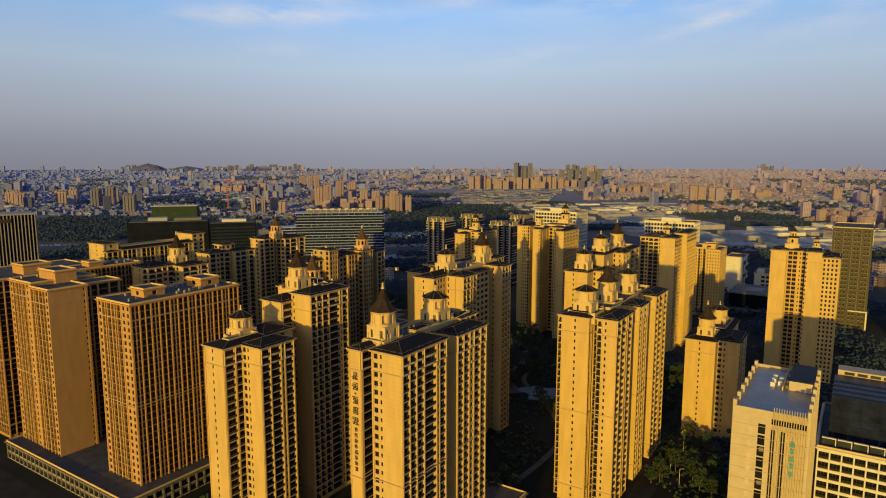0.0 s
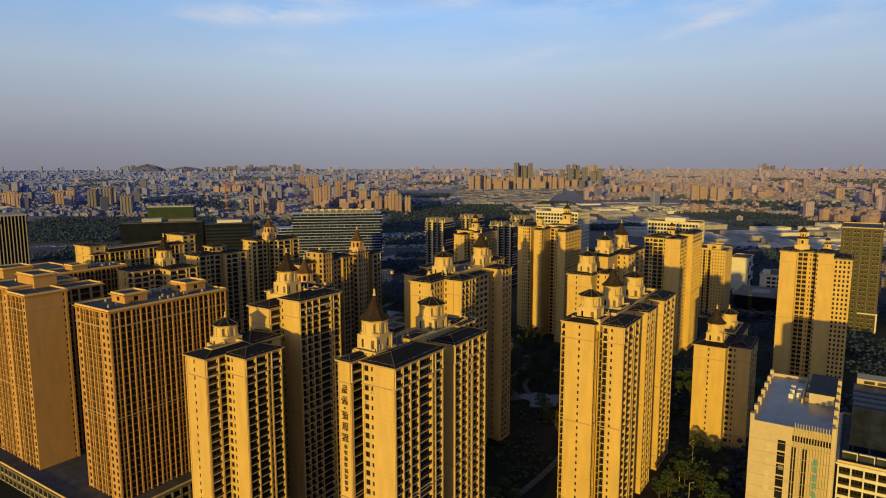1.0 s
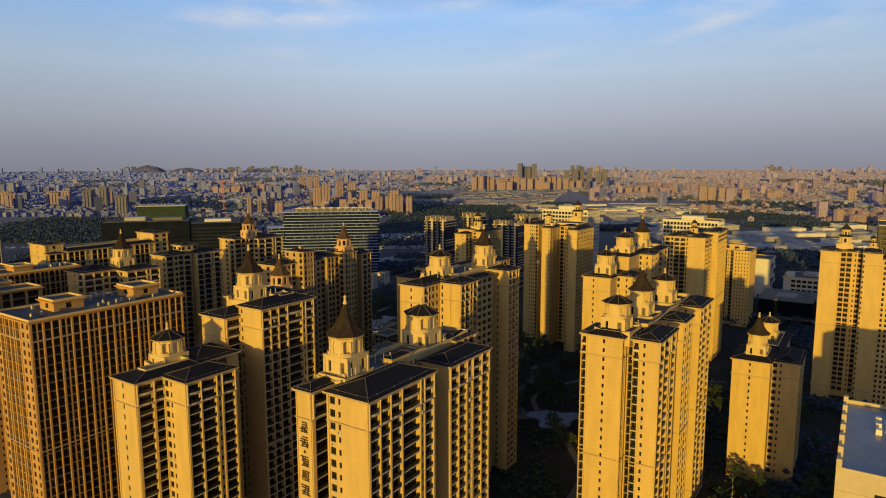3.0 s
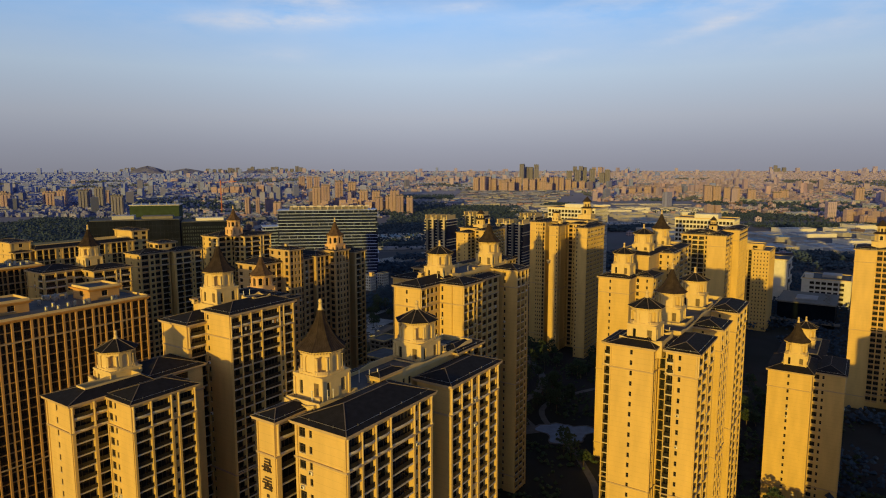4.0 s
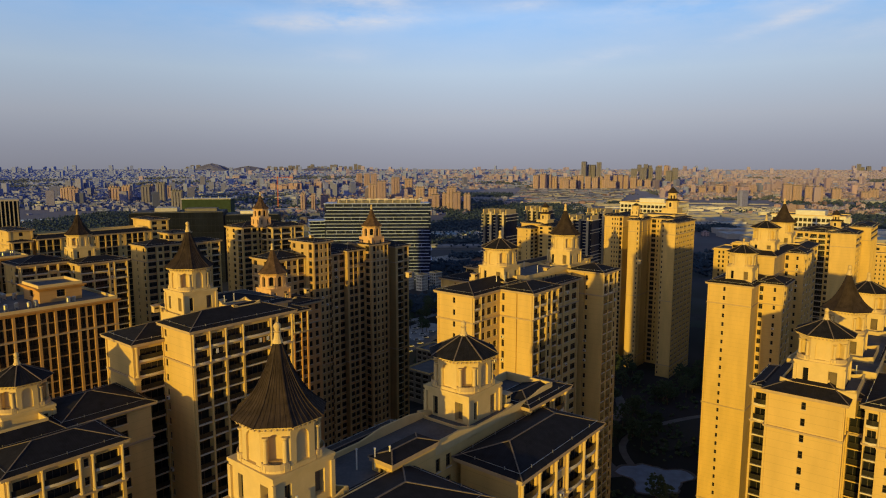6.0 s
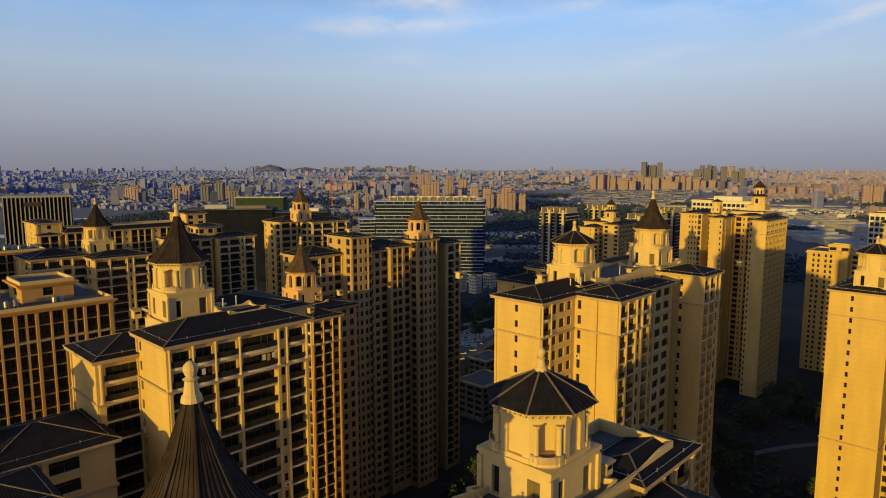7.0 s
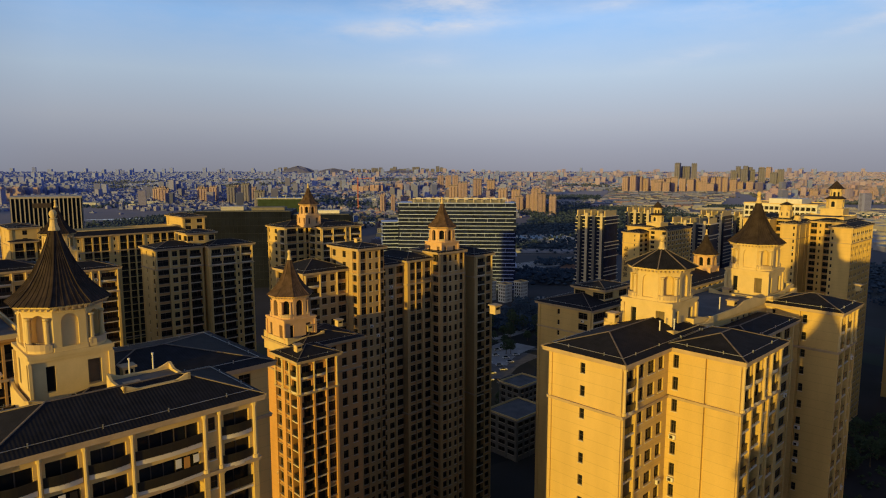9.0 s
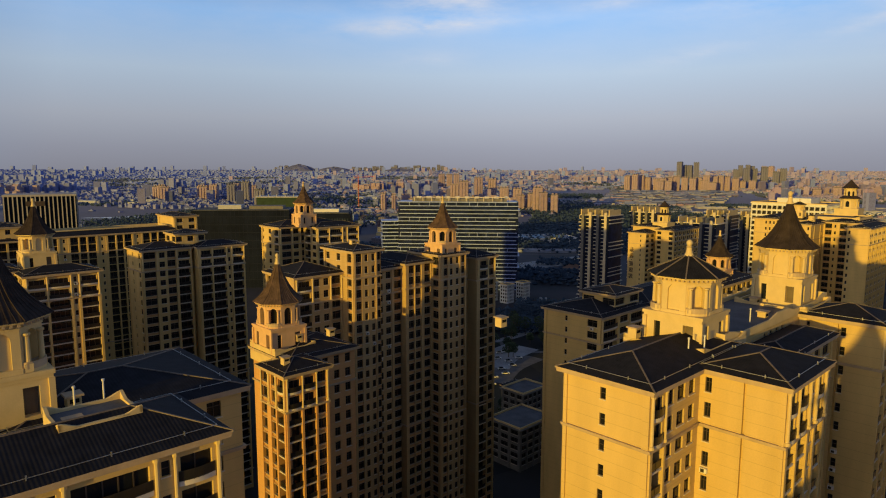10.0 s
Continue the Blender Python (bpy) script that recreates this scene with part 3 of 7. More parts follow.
            g, me = filling(kind, ob - oa)
            place = base @ Matrix.Translation((oa, 0, za)) @ Matrix.Diagonal(((ob - oa) / round(ob - oa, 1), 1, 1, 1))
            if k >= floors - own_floors:
                part("balcony" if kind in "BT" else "window", me, None, owner, "", place)
            else:
                rest.add(g, place)
            if kind in "Ww" and k >= floors - own_floors and arch and AIR.random() < 0.09:
                if "unit" not in FILL:
                    unit = Geo()
                    unit.box(0, -0.36, 0, 0.85, -0.04, 0.58)
                    unit.box(0.12, -0.38, 0.08, 0.56, -0.36, 0.5, 1)
                    unit.box(0.05, -0.34, -0.08, 0.12, 0.02, 0, 1)
                    unit.box(0.73, -0.34, -0.08, 0.80, 0.02, 0, 1)
                    FILL["unit"] = unit.mesh("air_conditioner", [WHITE, RAIL])
                part("air_conditioner", FILL["unit"], None, owner, "", base @ Matrix.Translation(((oa + ob) / 2 - 0.4, 0, za - 0.8)))
            low = zb
        wall.face([at(oa, 0, low), at(ob, 0, low), at(ob, 0, top), at(oa, 0, top)])


def hip(x0, y0, x1, y1, z, over, slope, owner, mat=TILE, name="roof"):
    """A hipped roof with a cream eave board and mortared hips."""
    x0, y0, x1, y1 = x0 - over, y0 - over, x1 + over, y1 + over
    g = Geo()
    eave = Geo()
    eave.box(x0 + 0.12, y0 + 0.12, z - 0.42, x1 - 0.12, y1 - 0.12, z - 0.02)
    eave.box(x0, y0, z - 0.02, x1, y1, z + 0.16)
    a, b = x1 - x0, y1 - y0
    h = min(a, b) / 2
    zr = z + 0.16 + h * slope
    p = [(x0, y0, z + 0.16), (x1, y0, z + 0.16), (x1, y1, z + 0.16), (x0, y1, z + 0.16)]
    if a >= b:
        r = [(x0 + h, (y0 + y1) / 2, zr), (x1 - h, (y0 + y1) / 2, zr)]
        g.face([p[0], p[1], r[1], r[0]])
        g.face([p[2], p[3], r[0], r[1]])
        g.face([p[1], p[2], r[1]])
        g.face([p[3], p[0], r[0]])
        lines = ((p[0], r[0]), (p[3], r[0]), (p[1], r[1]), (p[2], r[1]), (r[0], r[1]))
    else:
        r = [((x0 + x1) / 2, y0 + h, zr), ((x0 + x1) / 2, y1 - h, zr)]
        g.face([p[1], p[2], r[1], r[0]])
        g.face([p[3], p[0], r[0], r[1]])
        g.face([p[0], p[1], r[0]])
        g.face([p[2], p[3], r[1]])
        lines = ((p[0], r[0]), (p[1], r[0]), (p[2], r[1]), (p[3], r[1]), (r[0], r[1]))
    roof = part(name, g, [mat], owner)
    part("eave", eave, [TRIM], owner)
    for s, e in lines:
        if (Vector(s) - Vector(e)).length > 0.3:
            cap = Geo()
            cap.beam(s, e, 0.08)
            part("ridge_cap", cap, [RIDGE], owner)
    if a * b > 60:
        wire = Geo()                                 # lightning wire on small stays, some way up the slopes
        f = 0.16
        q = [tuple(Vector(c).lerp(Vector(r[0 if i in (0, 3) else 1] if a >= b else r[0 if i in (0, 1) else 1]), f) + Vector((0, 0, 0.16))) for i, c in enumerate(p)]
        for i in range(4):
            s, e = Vector(q[i]), Vector(q[(i + 1) % 4])
            wire.beam(s, e, 0.025)
            k = max(2, int((e - s).length / 5))
            for j in range(k):
                c = s.lerp(e, (j + 0.5) / k)
                wire.box(c.x - 0.05, c.y - 0.05, c.z - 0.2, c.x + 0.05, c.y + 0.05, c.z + 0.22)
        part("lightning_wire", wire, [STEEL], owner)
    return roof


def skirt(x0, y0, x1, y1, z, over, inset, rise, owner, mat=TILE):
    """Tiled slopes round a flat deck behind a low parapet. inset: how far the slope runs in at -x, -y, +x, +y."""
    ox0, oy0, ox1, oy1 = x0 - over, y0 - over, x1 + over, y1 + over
    ix0, iy0, ix1, iy1 = x0 + inset[0], y0 + inset[1], x1 - inset[2], y1 - inset[3]
    g, eave = Geo(), Geo()
    eave.box(ox0 + 0.12, oy0 + 0.12, z - 0.42, ox1 - 0.12, oy1 - 0.12, z - 0.02)
    eave.box(ox0, oy0, z - 0.02, ox1, oy1, z + 0.16)
    p = [(ox0, oy0), (ox1, oy0), (ox1, oy1), (ox0, oy1)]
    q = [(ix0, iy0), (ix1, iy0), (ix1, iy1), (ix0, iy1)]
    lo, hi = z + 0.16, z + 0.16 + rise
    for i in range(4):
        j = (i + 1) % 4
        g.face([(*p[i], lo), (*p[j], lo), (*q[j], hi), (*q[i], hi)])
    roof = part("roof", g, [mat], owner)
    part("eave", eave, [TRIM], owner)
    for a, b in zip(p, q):
        cap = Geo()
        cap.beam((*a, lo), (*b, hi), 0.08)
        part("ridge_cap", cap, [RIDGE], owner)
    deck = Geo()
    deck.face([(*c, lo + rise * 0.35) for c in q])
    part("roof_deck", deck, [DECK], owner)
    wall = Geo()
    t = 0.26
    wall.hoop(ix0, iy0, ix1, iy1, t, lo + rise * 0.3, hi + 0.45)
    part("parapet", wall, [CREAM], owner)
    return roof


CONE_PROFILE = ((0.0, 4.95), (0.35, 4.55), (0.9, 3.85), (1.8, 3.0), (3.0, 2.2), (4.6, 1.38), (6.2, 0.76), (7.4, 0.36))


def lathe(g, cx, cy, z, profile, n=12, mat=0):
    g.ring([[(cx + r * math.cos(2 * math.pi * i / n), cy + r * math.sin(2 * math.pi * i / n), z + h) for i in range(n)] for h, r in profile], mat)


def arched_face(g, a, b, z0, z1, half, sill, spring, deep, back):
    """A wall from a to b with a blind arch; its back takes material number back."""
    a, b = Vector((*a, 0)), Vector((*b, 0))
    d = (b - a)
    length = d.length
    d.normalize()
    n = Vector((d.y, -d.x, 0))
    m = length / 2

    def at(x, z, depth=0.0):
        p = a + d * x - n * depth
        return (p.x, p.y, z)

    zs, zt = z0 + sill, z0 + spring
    g.face([at(0, z0), at(m - half, z0), at(m - half, z1), at(0, z1)])
    g.face([at(m + half, z0), at(length, z0), at(length, z1), at(m + half, z1)])
    g.face([at(m - half, z0), at(m + half, z0), at(m + half, zs), at(m - half, zs)])
    arc = [(m - half * math.cos(i * math.pi / 8), zt + half * math.sin(i * math.pi / 8)) for i in range(9)]
    for (xa, za), (xb, zb) in zip(arc, arc[1:]):
        g.face([at(xa, za), at(xb, zb), at(xb, z1), at(xa, z1)])
        g.face([at(xb, zb), at(xa, za), at(xa, za, deep), at(xb, zb, deep)])
        g.face([at(xa, zs, deep), at(xb, zs, deep), at(xb, zb, deep), at(xa, za, deep)], back)
    for x, s in ((m - half, 1), (m + half, -1)):
        q = [at(x, zs), at(x, zs, deep), at(x, zt, deep), at(x, zt)]
        g.face(q if s > 0 else q[::-1])
    g.face([at(m - half, zs), at(m + half, zs), at(m + half, zs, deep), at(m - half, zs, deep)])


def turret(owner, cx, cy, z, kind="spire", size=1.0, turn=22.5, tile=None):
    """A roof turret: square base with openings, octagonal drum with blind arches, and a tall or a low tiled roof."""
    cover = tile
    hold = new("turret", bpy.data.meshes.new("turret"))
    hold.parent = owner
    hold.matrix_basis = Matrix.Translation((cx, cy, z)) @ Matrix.Diagonal((size * (0.93 if kind == "spire" else 0.97),) * 2 + (size, 1))
    wall = Geo()
    h1 = 4.5
    e = 3.95
    for i in range(4):                              # base walls with two dark openings a side
        ang = Matrix.Rotation(radians(90 * i), 4, "Z")
        side = Geo()
        side.face([(-e, -e, -1.2), (e, -e, -1.2), (e, -e, 0.5), (-e, -e, 0.5)])
        side.face([(-e, -e, 3.2), (e, -e, 3.2), (e, -e, h1), (-e, -e, h1)])
        for x_0, x_1 in ((-e, -2.6), (-1.7, 1.5), (2.9, e)):
            side.face([(x_0, -e, 0.5), (x_1, -e, 0.5), (x_1, -e, 3.2), (x_0, -e, 3.2)])
        for x_0, x_1, back in ((-2.6, -1.7, 1), (1.5, 2.9, 2)):           # a window slot, and a deeper recess with shade painted on its back
            dp = 0.4 if back == 1 else 0.9
            side.face([(x_0, -e + dp, 0.5), (x_1, -e + dp, 0.5), (x_1, -e + dp, 3.2), (x_0, -e + dp, 3.2)], back)
            side.face([(x_0, -e, 0.5), (x_0, -e + dp, 0.5), (x_0, -e + dp, 3.2), (x_0, -e, 3.2)])
            side.face([(x_1, -e + dp, 0.5), (x_1, -e, 0.5), (x_1, -e, 3.2), (x_1, -e + dp, 3.2)])
            side.face([(x_0, -e, 0.5), (x_1, -e, 0.5), (x_1, -e + dp, 0.5), (x_0, -e + dp, 0.5)])
            side.face([(x_0, -e + dp, 3.2), (x_1, -e + dp, 3.2), (x_1, -e, 3.2), (x_0, -e, 3.2)])
        wall.add(side, ang)
    wall.box(-e - 0.3, -e - 0.3, h1 - 0.35, e + 0.3, e + 0.3, h1 + 0.05)
    wall.box(-e - 0.15, -e - 0.15, h1 - 0.7, e + 0.15, e + 0.15, h1 - 0.35)
    for i in (-1, 1):
        for j in (-1, 1):
            wall.box(i * e - 0.3, j * e - 0.3, -1.2, i * e + 0.12 * i + 0.12, j * e + 0.12 * j + 0.12, h1 - 0.7)
    face = PEACH if cover else CREAM
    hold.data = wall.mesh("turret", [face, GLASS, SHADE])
    drum = Geo()
    z1, z2 = h1 + 0.05, h1 + 4.75
    r0 = octagon(0, 0, 0, 3.9, turn)
    for i in range(8):
        arched_face(drum, r0[i][:2], r0[(i + 1) % 8][:2], z1, z2, 0.86 if i % 2 else 0.8, 0.35 if i % 2 else 0.75, 2.95, 0.3 if i % 2 and not cover else 0.8, 3 if cover else 0)
    for za, zb, ap in ((z1, z1 + 0.45, 4.02), (z2 - 0.75, z2 - 0.55, 4.0), (z2 - 0.3, z2, 4.2), (z2 - 0.12, z2 + 0.1, 4.65)):
        drum.ring([octagon(0, 0, za, ap, turn), octagon(0, 0, zb, ap, turn)], 0, True, True)
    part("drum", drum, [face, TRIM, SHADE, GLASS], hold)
    for i in range(0, 8, 2):                        # paired columns and a balcony front on every other face
        a, b = Vector(r0[i]), Vector(r0[(i + 1) % 8])
        mid = (a + b) / 2
        d = (b - a).normalized()
        out = mid.normalized()
        for sgn in (-1, 1):
            c = mid + d * sgn * 1.02 + out * 0.22
            posts = Geo()
            lathe(posts, c.x, c.y, z1 + 0.75, ((0, 0.34), (0.15, 0.27), (2.5, 0.22), (2.62, 0.35), (2.8, 0.35)), 10)
            posts.box(c.x - 0.36, c.y - 0.36, z1 + 0.05, c.x + 0.36, c.y + 0.36, z1 + 0.78)
            part("column", posts, [face], hold)
        # a bowed balcony under the niche
        bow = Geo()
        arc = [(1.55 * math.cos(math.pi * k / 8), 0.95 * math.sin(math.pi * k / 8)) for k in range(9)]
        for f0, f1, za, zb in ((0.35, 0.8, -0.75, -0.3), (0.8, 1.0, -0.3, 0.05), (1.0, 1.0, 0.05, 0.3)):
            bow.ring([[tuple(mid + d * x * f + out * (y * f - 0.05) + Vector((0, 0, z1 + zz))) for x, y in arc] for f, zz in ((f0, za), (f1, zb))], 0, True, True)
        lip = [[tuple(mid + d * x * f + out * y * f + Vector((0, 0, z1 + zz))) for x, y in arc] for f, zz in ((0.98, 0.3), (0.98, 0.95), (0.9, 0.95), (0.9, 0.3))]
        bow.ring(lip, 1, False)
        part("balcony", bow, [face, TRIM], hold)
    teeth = Geo()
    ro = octagon(0, 0, z2 - 0.1, 4.42, turn)
    for i in range(8):
        a, b = Vector(ro[i]), Vector(ro[(i + 1) % 8])
        for k in range(6):
            c = a + (b - a) * ((k + 0.5) / 6)
            teeth.box(c.x - 0.12, c.y - 0.12, c.z - 0.3, c.x + 0.12, c.y + 0.12, c.z)
    part("bracket", teeth, [TRIM], hold, kind="stuff")
    zt = z2 + 0.1
    tile, rib = Geo(), Geo()
    if kind == "spire":
        prof, mat = CONE_PROFILE, cover or CONE
    else:
        prof, mat = ((0.0, 4.95), (0.12, 4.9), (2.5, 0.25)), TILE
    tile.ring([octagon(0, 0, zt + h, r, turn) for h, r in prof], 0, True, True)
    for i in range(8):
        for k in range(0, 6):
            f = k / 6
            line = []
            for h, r in prof:
                a, b = Vector(octagon(0, 0, zt + h, r, turn)[i]), Vector(octagon(0, 0, zt + h, r, turn)[(i + 1) % 8])
                line.append(a + (b - a) * f)
            for a, b in zip(line, line[1:]):
                rib.beam(a, b, 0.085 if k == 0 else (0.05 if kind == "spire" else 0.03), 0 if k == 0 else 1)
    part("spire" if kind == "spire" else "roof", tile, [mat], hold)
    part("rib", rib, [RIDGE if kind != "spire" else mat, mat], hold, kind="stuff")
    tip = Geo()
    top = zt + prof[-1][0]
    lathe(tip, 0, 0, top - 0.15, ((0, 0.62), (0.3, 0.54), (0.42, 0.44), (1.1, 0.34), (1.2, 0.46), (1.3, 0.24), (1.45, 0.34), (1.68, 0.42), (1.92, 0.37), (2.1, 0.2), (2.17, 0.02)), 12)
    part("finial", tip, [CREAM], hold, "cream ball finial")
    return hold


def tiered(owner, cx, cy, z, size=1.0):
    """Two stacked octagonal lanterns with small tiled roofs."""
    hold = new("lantern", bpy.data.meshes.new("lantern"))
    hold.parent = owner
    hold.matrix_basis = Matrix.Translation((cx, cy, z)) @ Matrix.Diagonal((size, size, size, 1))
    g = Geo()
    g.box(-5, -5, -1, 5, 5, 2.5)
    g.box(-5.3, -5.3, 2.5, 5.3, 5.3, 2.9)
    r0, r1 = octagon(0, 0, 0, 3.7), octagon(0, 0, 0, 2.5)
    for i in range(8):
        arched_face(g, r0[i][:2], r0[(i + 1) % 8][:2], 2.9, 7.4, 0.8, 0.8, 2.8, 0.4, 1 if i % 2 else 0)
        arched_face(g, r1[i][:2], r1[(i + 1) % 8][:2], 8.4, 12.4, 0.55, 0.6, 2.2, 0.4, 1)
    g.ring([octagon(0, 0, 7.2, 4.1), octagon(0, 0, 7.6, 4.3)], 0, True, True)
    g.ring([octagon(0, 0, 12.2, 2.8), octagon(0, 0, 12.6, 3.0)], 0, True, True)
    hold.data = g.mesh("lantern", [CREAM, GLASS])
    t = Geo()
    t.ring([octagon(0, 0, 7.6, 4.6), octagon(0, 0, 9.0, 2.5)], 0, True, True)
    t.ring([octagon(0, 0, 12.6, 3.6), octagon(0, 0, 13.4, 2.7), octagon(0, 0, 16.6, 0.15)], 0, True, True)
    part("roof", t, [CONE], hold)
    return hold


class Tower:
    """One apartment building on the estate's grid: blocks with bays, roofs, turrets."""

    def __init__(self, s, w, label, own=0, wall=STUCCO, group="estate apartment towers", name="apartment_tower", category="apartment building"):
        x, y = site(s, w)
        self.s, self.w, self.own, self.mat = s, w, own, wall
        self.ob = thing(name, pose(x, y, 0, 0, 0, TURN), label, category, group)
        self.rest = Geo()

    def box(self, s0, s1, w0, w1):
        return s0 - self.s, self.w - w1, s1 - self.s, self.w - w0      # local x0, y0, x1, y1

    def block(self, s0, s1, w0, w1, z, end="", right="", left="", back="", roof="hip", over=0.85, slope=0.34, inset=(4, 4, 4, 4), rise=1.5, own=None, step=3.0, band=True, plain=None):
        x0, y0, x1, y1 = self.box(s0, s1, w0, w1)
        floors = int((z - 0.5) // step)
        top = z - 0.35
        wall, ow = Geo(), self.own if own is None else own
        body = new("wing", bpy.data.meshes.new("wing"))
        body.parent = self.ob
        for text, start, way, length in ((right, (x0, y0), (1, 0), x1 - x0), (back, (x1, y0), (0, 1), y1 - y0), (left, (x1, y1), (-1, 0), x1 - x0), (end, (x0, y1), (0, -1), y1 - y0)):
            facade(wall, self.rest, body, start, way, length, text or "p1", 0.0, floors, step, ow if text else 0, top, self.mat in (STUCCO, APRICOT, ORANGEWALL))
        body.data = wall.mesh("wing", [self.mat])
        if band:
            for zb in (z - 2 * step - 0.75, 2.4 * step, 0.5 * z):
                if zb == 0.5 * z and z < 80:
                    continue
                trim = Geo()
                loops = [[(x0 - d, y0 - d, zz), (x1 + d, y0 - d, zz), (x1 + d, y1 + d, zz), (x0 - d, y1 + d, zz)] for d, zz in ((0, zb - 0.22), (0.24, zb - 0.22), (0.24, zb), (0.32, zb), (0.32, zb + 0.16), (0, zb + 0.16))]
                trim.ring(loops, cap=False)
                part("string_course", trim, [TRIM], body)
        if roof == "hip":
            hip(x0, y0, x1, y1, z, over, slope, body)
        elif roof == "deck":
            deck = Geo()
            deck.face([(x0, y0, z), (x1, y0, z), (x1, y1, z), (x0, y1, z)])
            part("roof_deck", deck, [DECK], body)
            for ya, yb in ((y0, y0 + 0.28), (y1 - 0.28, y1)):
                n, g, cuts = 40, Geo(), []
                for k in range(n + 1):
                    xk = x0 + (x1 - x0) * k / n
                    hk = z + 0.65 + 0.65 * max(0.0, min(1.0, (math.cos(4 * math.pi * k / n) - 0.1) / 0.7))
                    cuts.append([(xk, ya, z - 0.5), (xk, yb, z - 0.5), (xk, yb, hk), (xk, ya, hk)])
                g.ring(cuts, 0, True, True)
                part("parapet", g, [CREAM], body)
            for xa in (x0, x1 - 0.28):
                g = Geo()
                g.box(xa, y0 + 0.28, z - 0.5, xa + 0.28, y1 - 0.28, z + 1.3)
                part("parapet", g, [CREAM], body)
        elif roof == "skirt":
            skirt(x0, y0, x1, y1, z, over, inset, rise, body)
        elif roof == "flat":
            flat = Geo()
            flat.box(x0 - 0.5, y0 - 0.5, z - 0.75, x1 + 0.5, y1 + 0.5, z - 0.3)
            flat.box(x0 - 0.95, y0 - 0.95, z - 0.3, x1 + 0.95, y1 + 0.95, z)
            part("cornice", flat, [PINK if self.mat is AMBER else self.mat], body)
            deck = Geo()
            deck.box(x0 + 0.3, y0 + 0.3, z, x1 - 0.3, y1 - 0.3, z + 0.08)
            part("roof_deck", deck, [DECK], body)
            rim = Geo()
            rim.hoop(x0 - 0.2, y0 - 0.2, x1 + 0.2, y1 + 0.2, 0.3, z, z + 0.75)
            part("parapet", rim, [CREAM], body)
        return body

    def terrace(self, s0, s1, w0, w1, z, low=3.0, high=0.5):
        """A raised deck with a cream kerb wall round it."""
        z -= 0.7
        x0, y0, x1, y1 = self.box(s0 + 0.7, s1 - 0.7, w0 + 0.7, w1 - 0.7)
        g = Geo()
        g.hoop(x0, y0, x1, y1, 0.3, z - low, z + high)
        run = min(2.6, 0.3 * (x1 - x0), 0.3 * (y1 - y0))
        for cx, sx in ((x0, 1), (x1, -1)):
            for cy, sy in ((y0, 1), (y1, -1)):          # the wall sweeps up to each corner
                for along in (0, 1):
                    cuts = []
                    for k in range(9):
                        f = k / 8
                        top = z + high - 0.02 + 0.5 * (1 - f * f * (3 - 2 * f))
                        a, b, c, d = run * f, 0.0, 0.28, z + high - 0.1
                        if along:
                            ring = [(cx + sx * b, cy + sy * a, d), (cx + sx * c, cy + sy * a, d), (cx + sx * c, cy + sy * a, top), (cx + sx * b, cy + sy * a, top)]
                        else:
                            ring = [(cx + sx * a, cy + sy * b, d), (cx + sx * a, cy + sy * c, d), (cx + sx * a, cy + sy * c, top), (cx + sx * a, cy + sy * b, top)]
                        cuts.append(ring)
                    g.ring(cuts, 0, True, True)
        ob = part("terrace_kerb", g, [CREAM], self.ob)
        deck = Geo()
        deck.face([(x0 + 0.3, y0 + 0.3, z), (x1 - 0.3, y0 + 0.3, z), (x1 - 0.3, y1 - 0.3, z), (x0 + 0.3, y1 - 0.3, z)])
        part("roof_deck", deck, [DECK], ob)
        return ob

    def turret(self, s, w, z, kind="spire", size=1.0, tile=None):
        if kind == "tiered":
            return tiered(self.ob, s - self.s, self.w - w, z, size)
        return turret(self.ob, s - self.s, self.w - w, z, kind, size, 22.5, tile)

    def done(self):
        if self.rest.v:
            part("lower_glazing", self.rest, FILL_MATS, self.ob, "dark windows and loggias of the lower storeys", kind="stuff")
        return self.ob


END_W = "P.5 W1.9 p.5 w.95 p6.6 P.6"
SIDE = "P.4 B2.7 P.35 B2.7 P.4 B3.1 P.4 B5.6 P.45 w.95 P.4 B2.9 P.5"
SHORT = "P.4 B2.7 P.35 B3.3 P.4 w.95 P.4 B2.8 P.4"
TINY = "P.4 B2.4 P.5 W2 P.4"

# ---- the estate: towers of one family, from the road inwards ----
def lettering(tower, s, w, z, sizes=(2.9, 2.9, 0.6, 2.9, 2.9, 2.9, 1.6, 1.6, 1.6, 1.6, 1.6, 1.6, 1.6, 1.6)):
    """A column of plain dark strokes on an end wall."""
    rnd = random.Random(4)
    x, y = s - tower.s - 0.06, tower.w - w
    for size in sizes:
        g = Geo()
        if size < 1:
            g.box(x - 0.1, y - 0.3, z - 0.6, x, y + 0.3, z)
        else:
            for k in range(5):
                zz = z - size * (0.06 + 0.19 * k)
                mid = size * rnd.uniform(-0.1, 0.1)
                half = size * rnd.uniform(0.24, 0.46)
                g.box(x - 0.1, y + mid - half, zz - size * 0.09, x, y + mid + half, zz)
            for o in (rnd.uniform(-0.34, -0.2), rnd.uniform(-0.06, 0.06), rnd.uniform(0.2, 0.32)):
                a = rnd.uniform(0.05, 0.5)
                g.box(x - 0.1, y + size * (o - 0.055), z - size * min(0.95, a + rnd.uniform(0.3, 0.6)), x, y + size * (o + 0.055), z - size * a)
            if size > 2:
                for o in (-1, 1):
                    g.beam((x - 0.06, y + o * size * 0.08, z - size * 0.6), (x - 0.06, y + o * size * 0.38, z - size * 0.92), 0.1)
        part("sign", g, [SIGN], tower.ob, "dark metal lettering in a column")
        z -= size * 1.22 if size > 1 else 1.2


LOOK = "ochre apartment tower with charcoal hipped roofs"

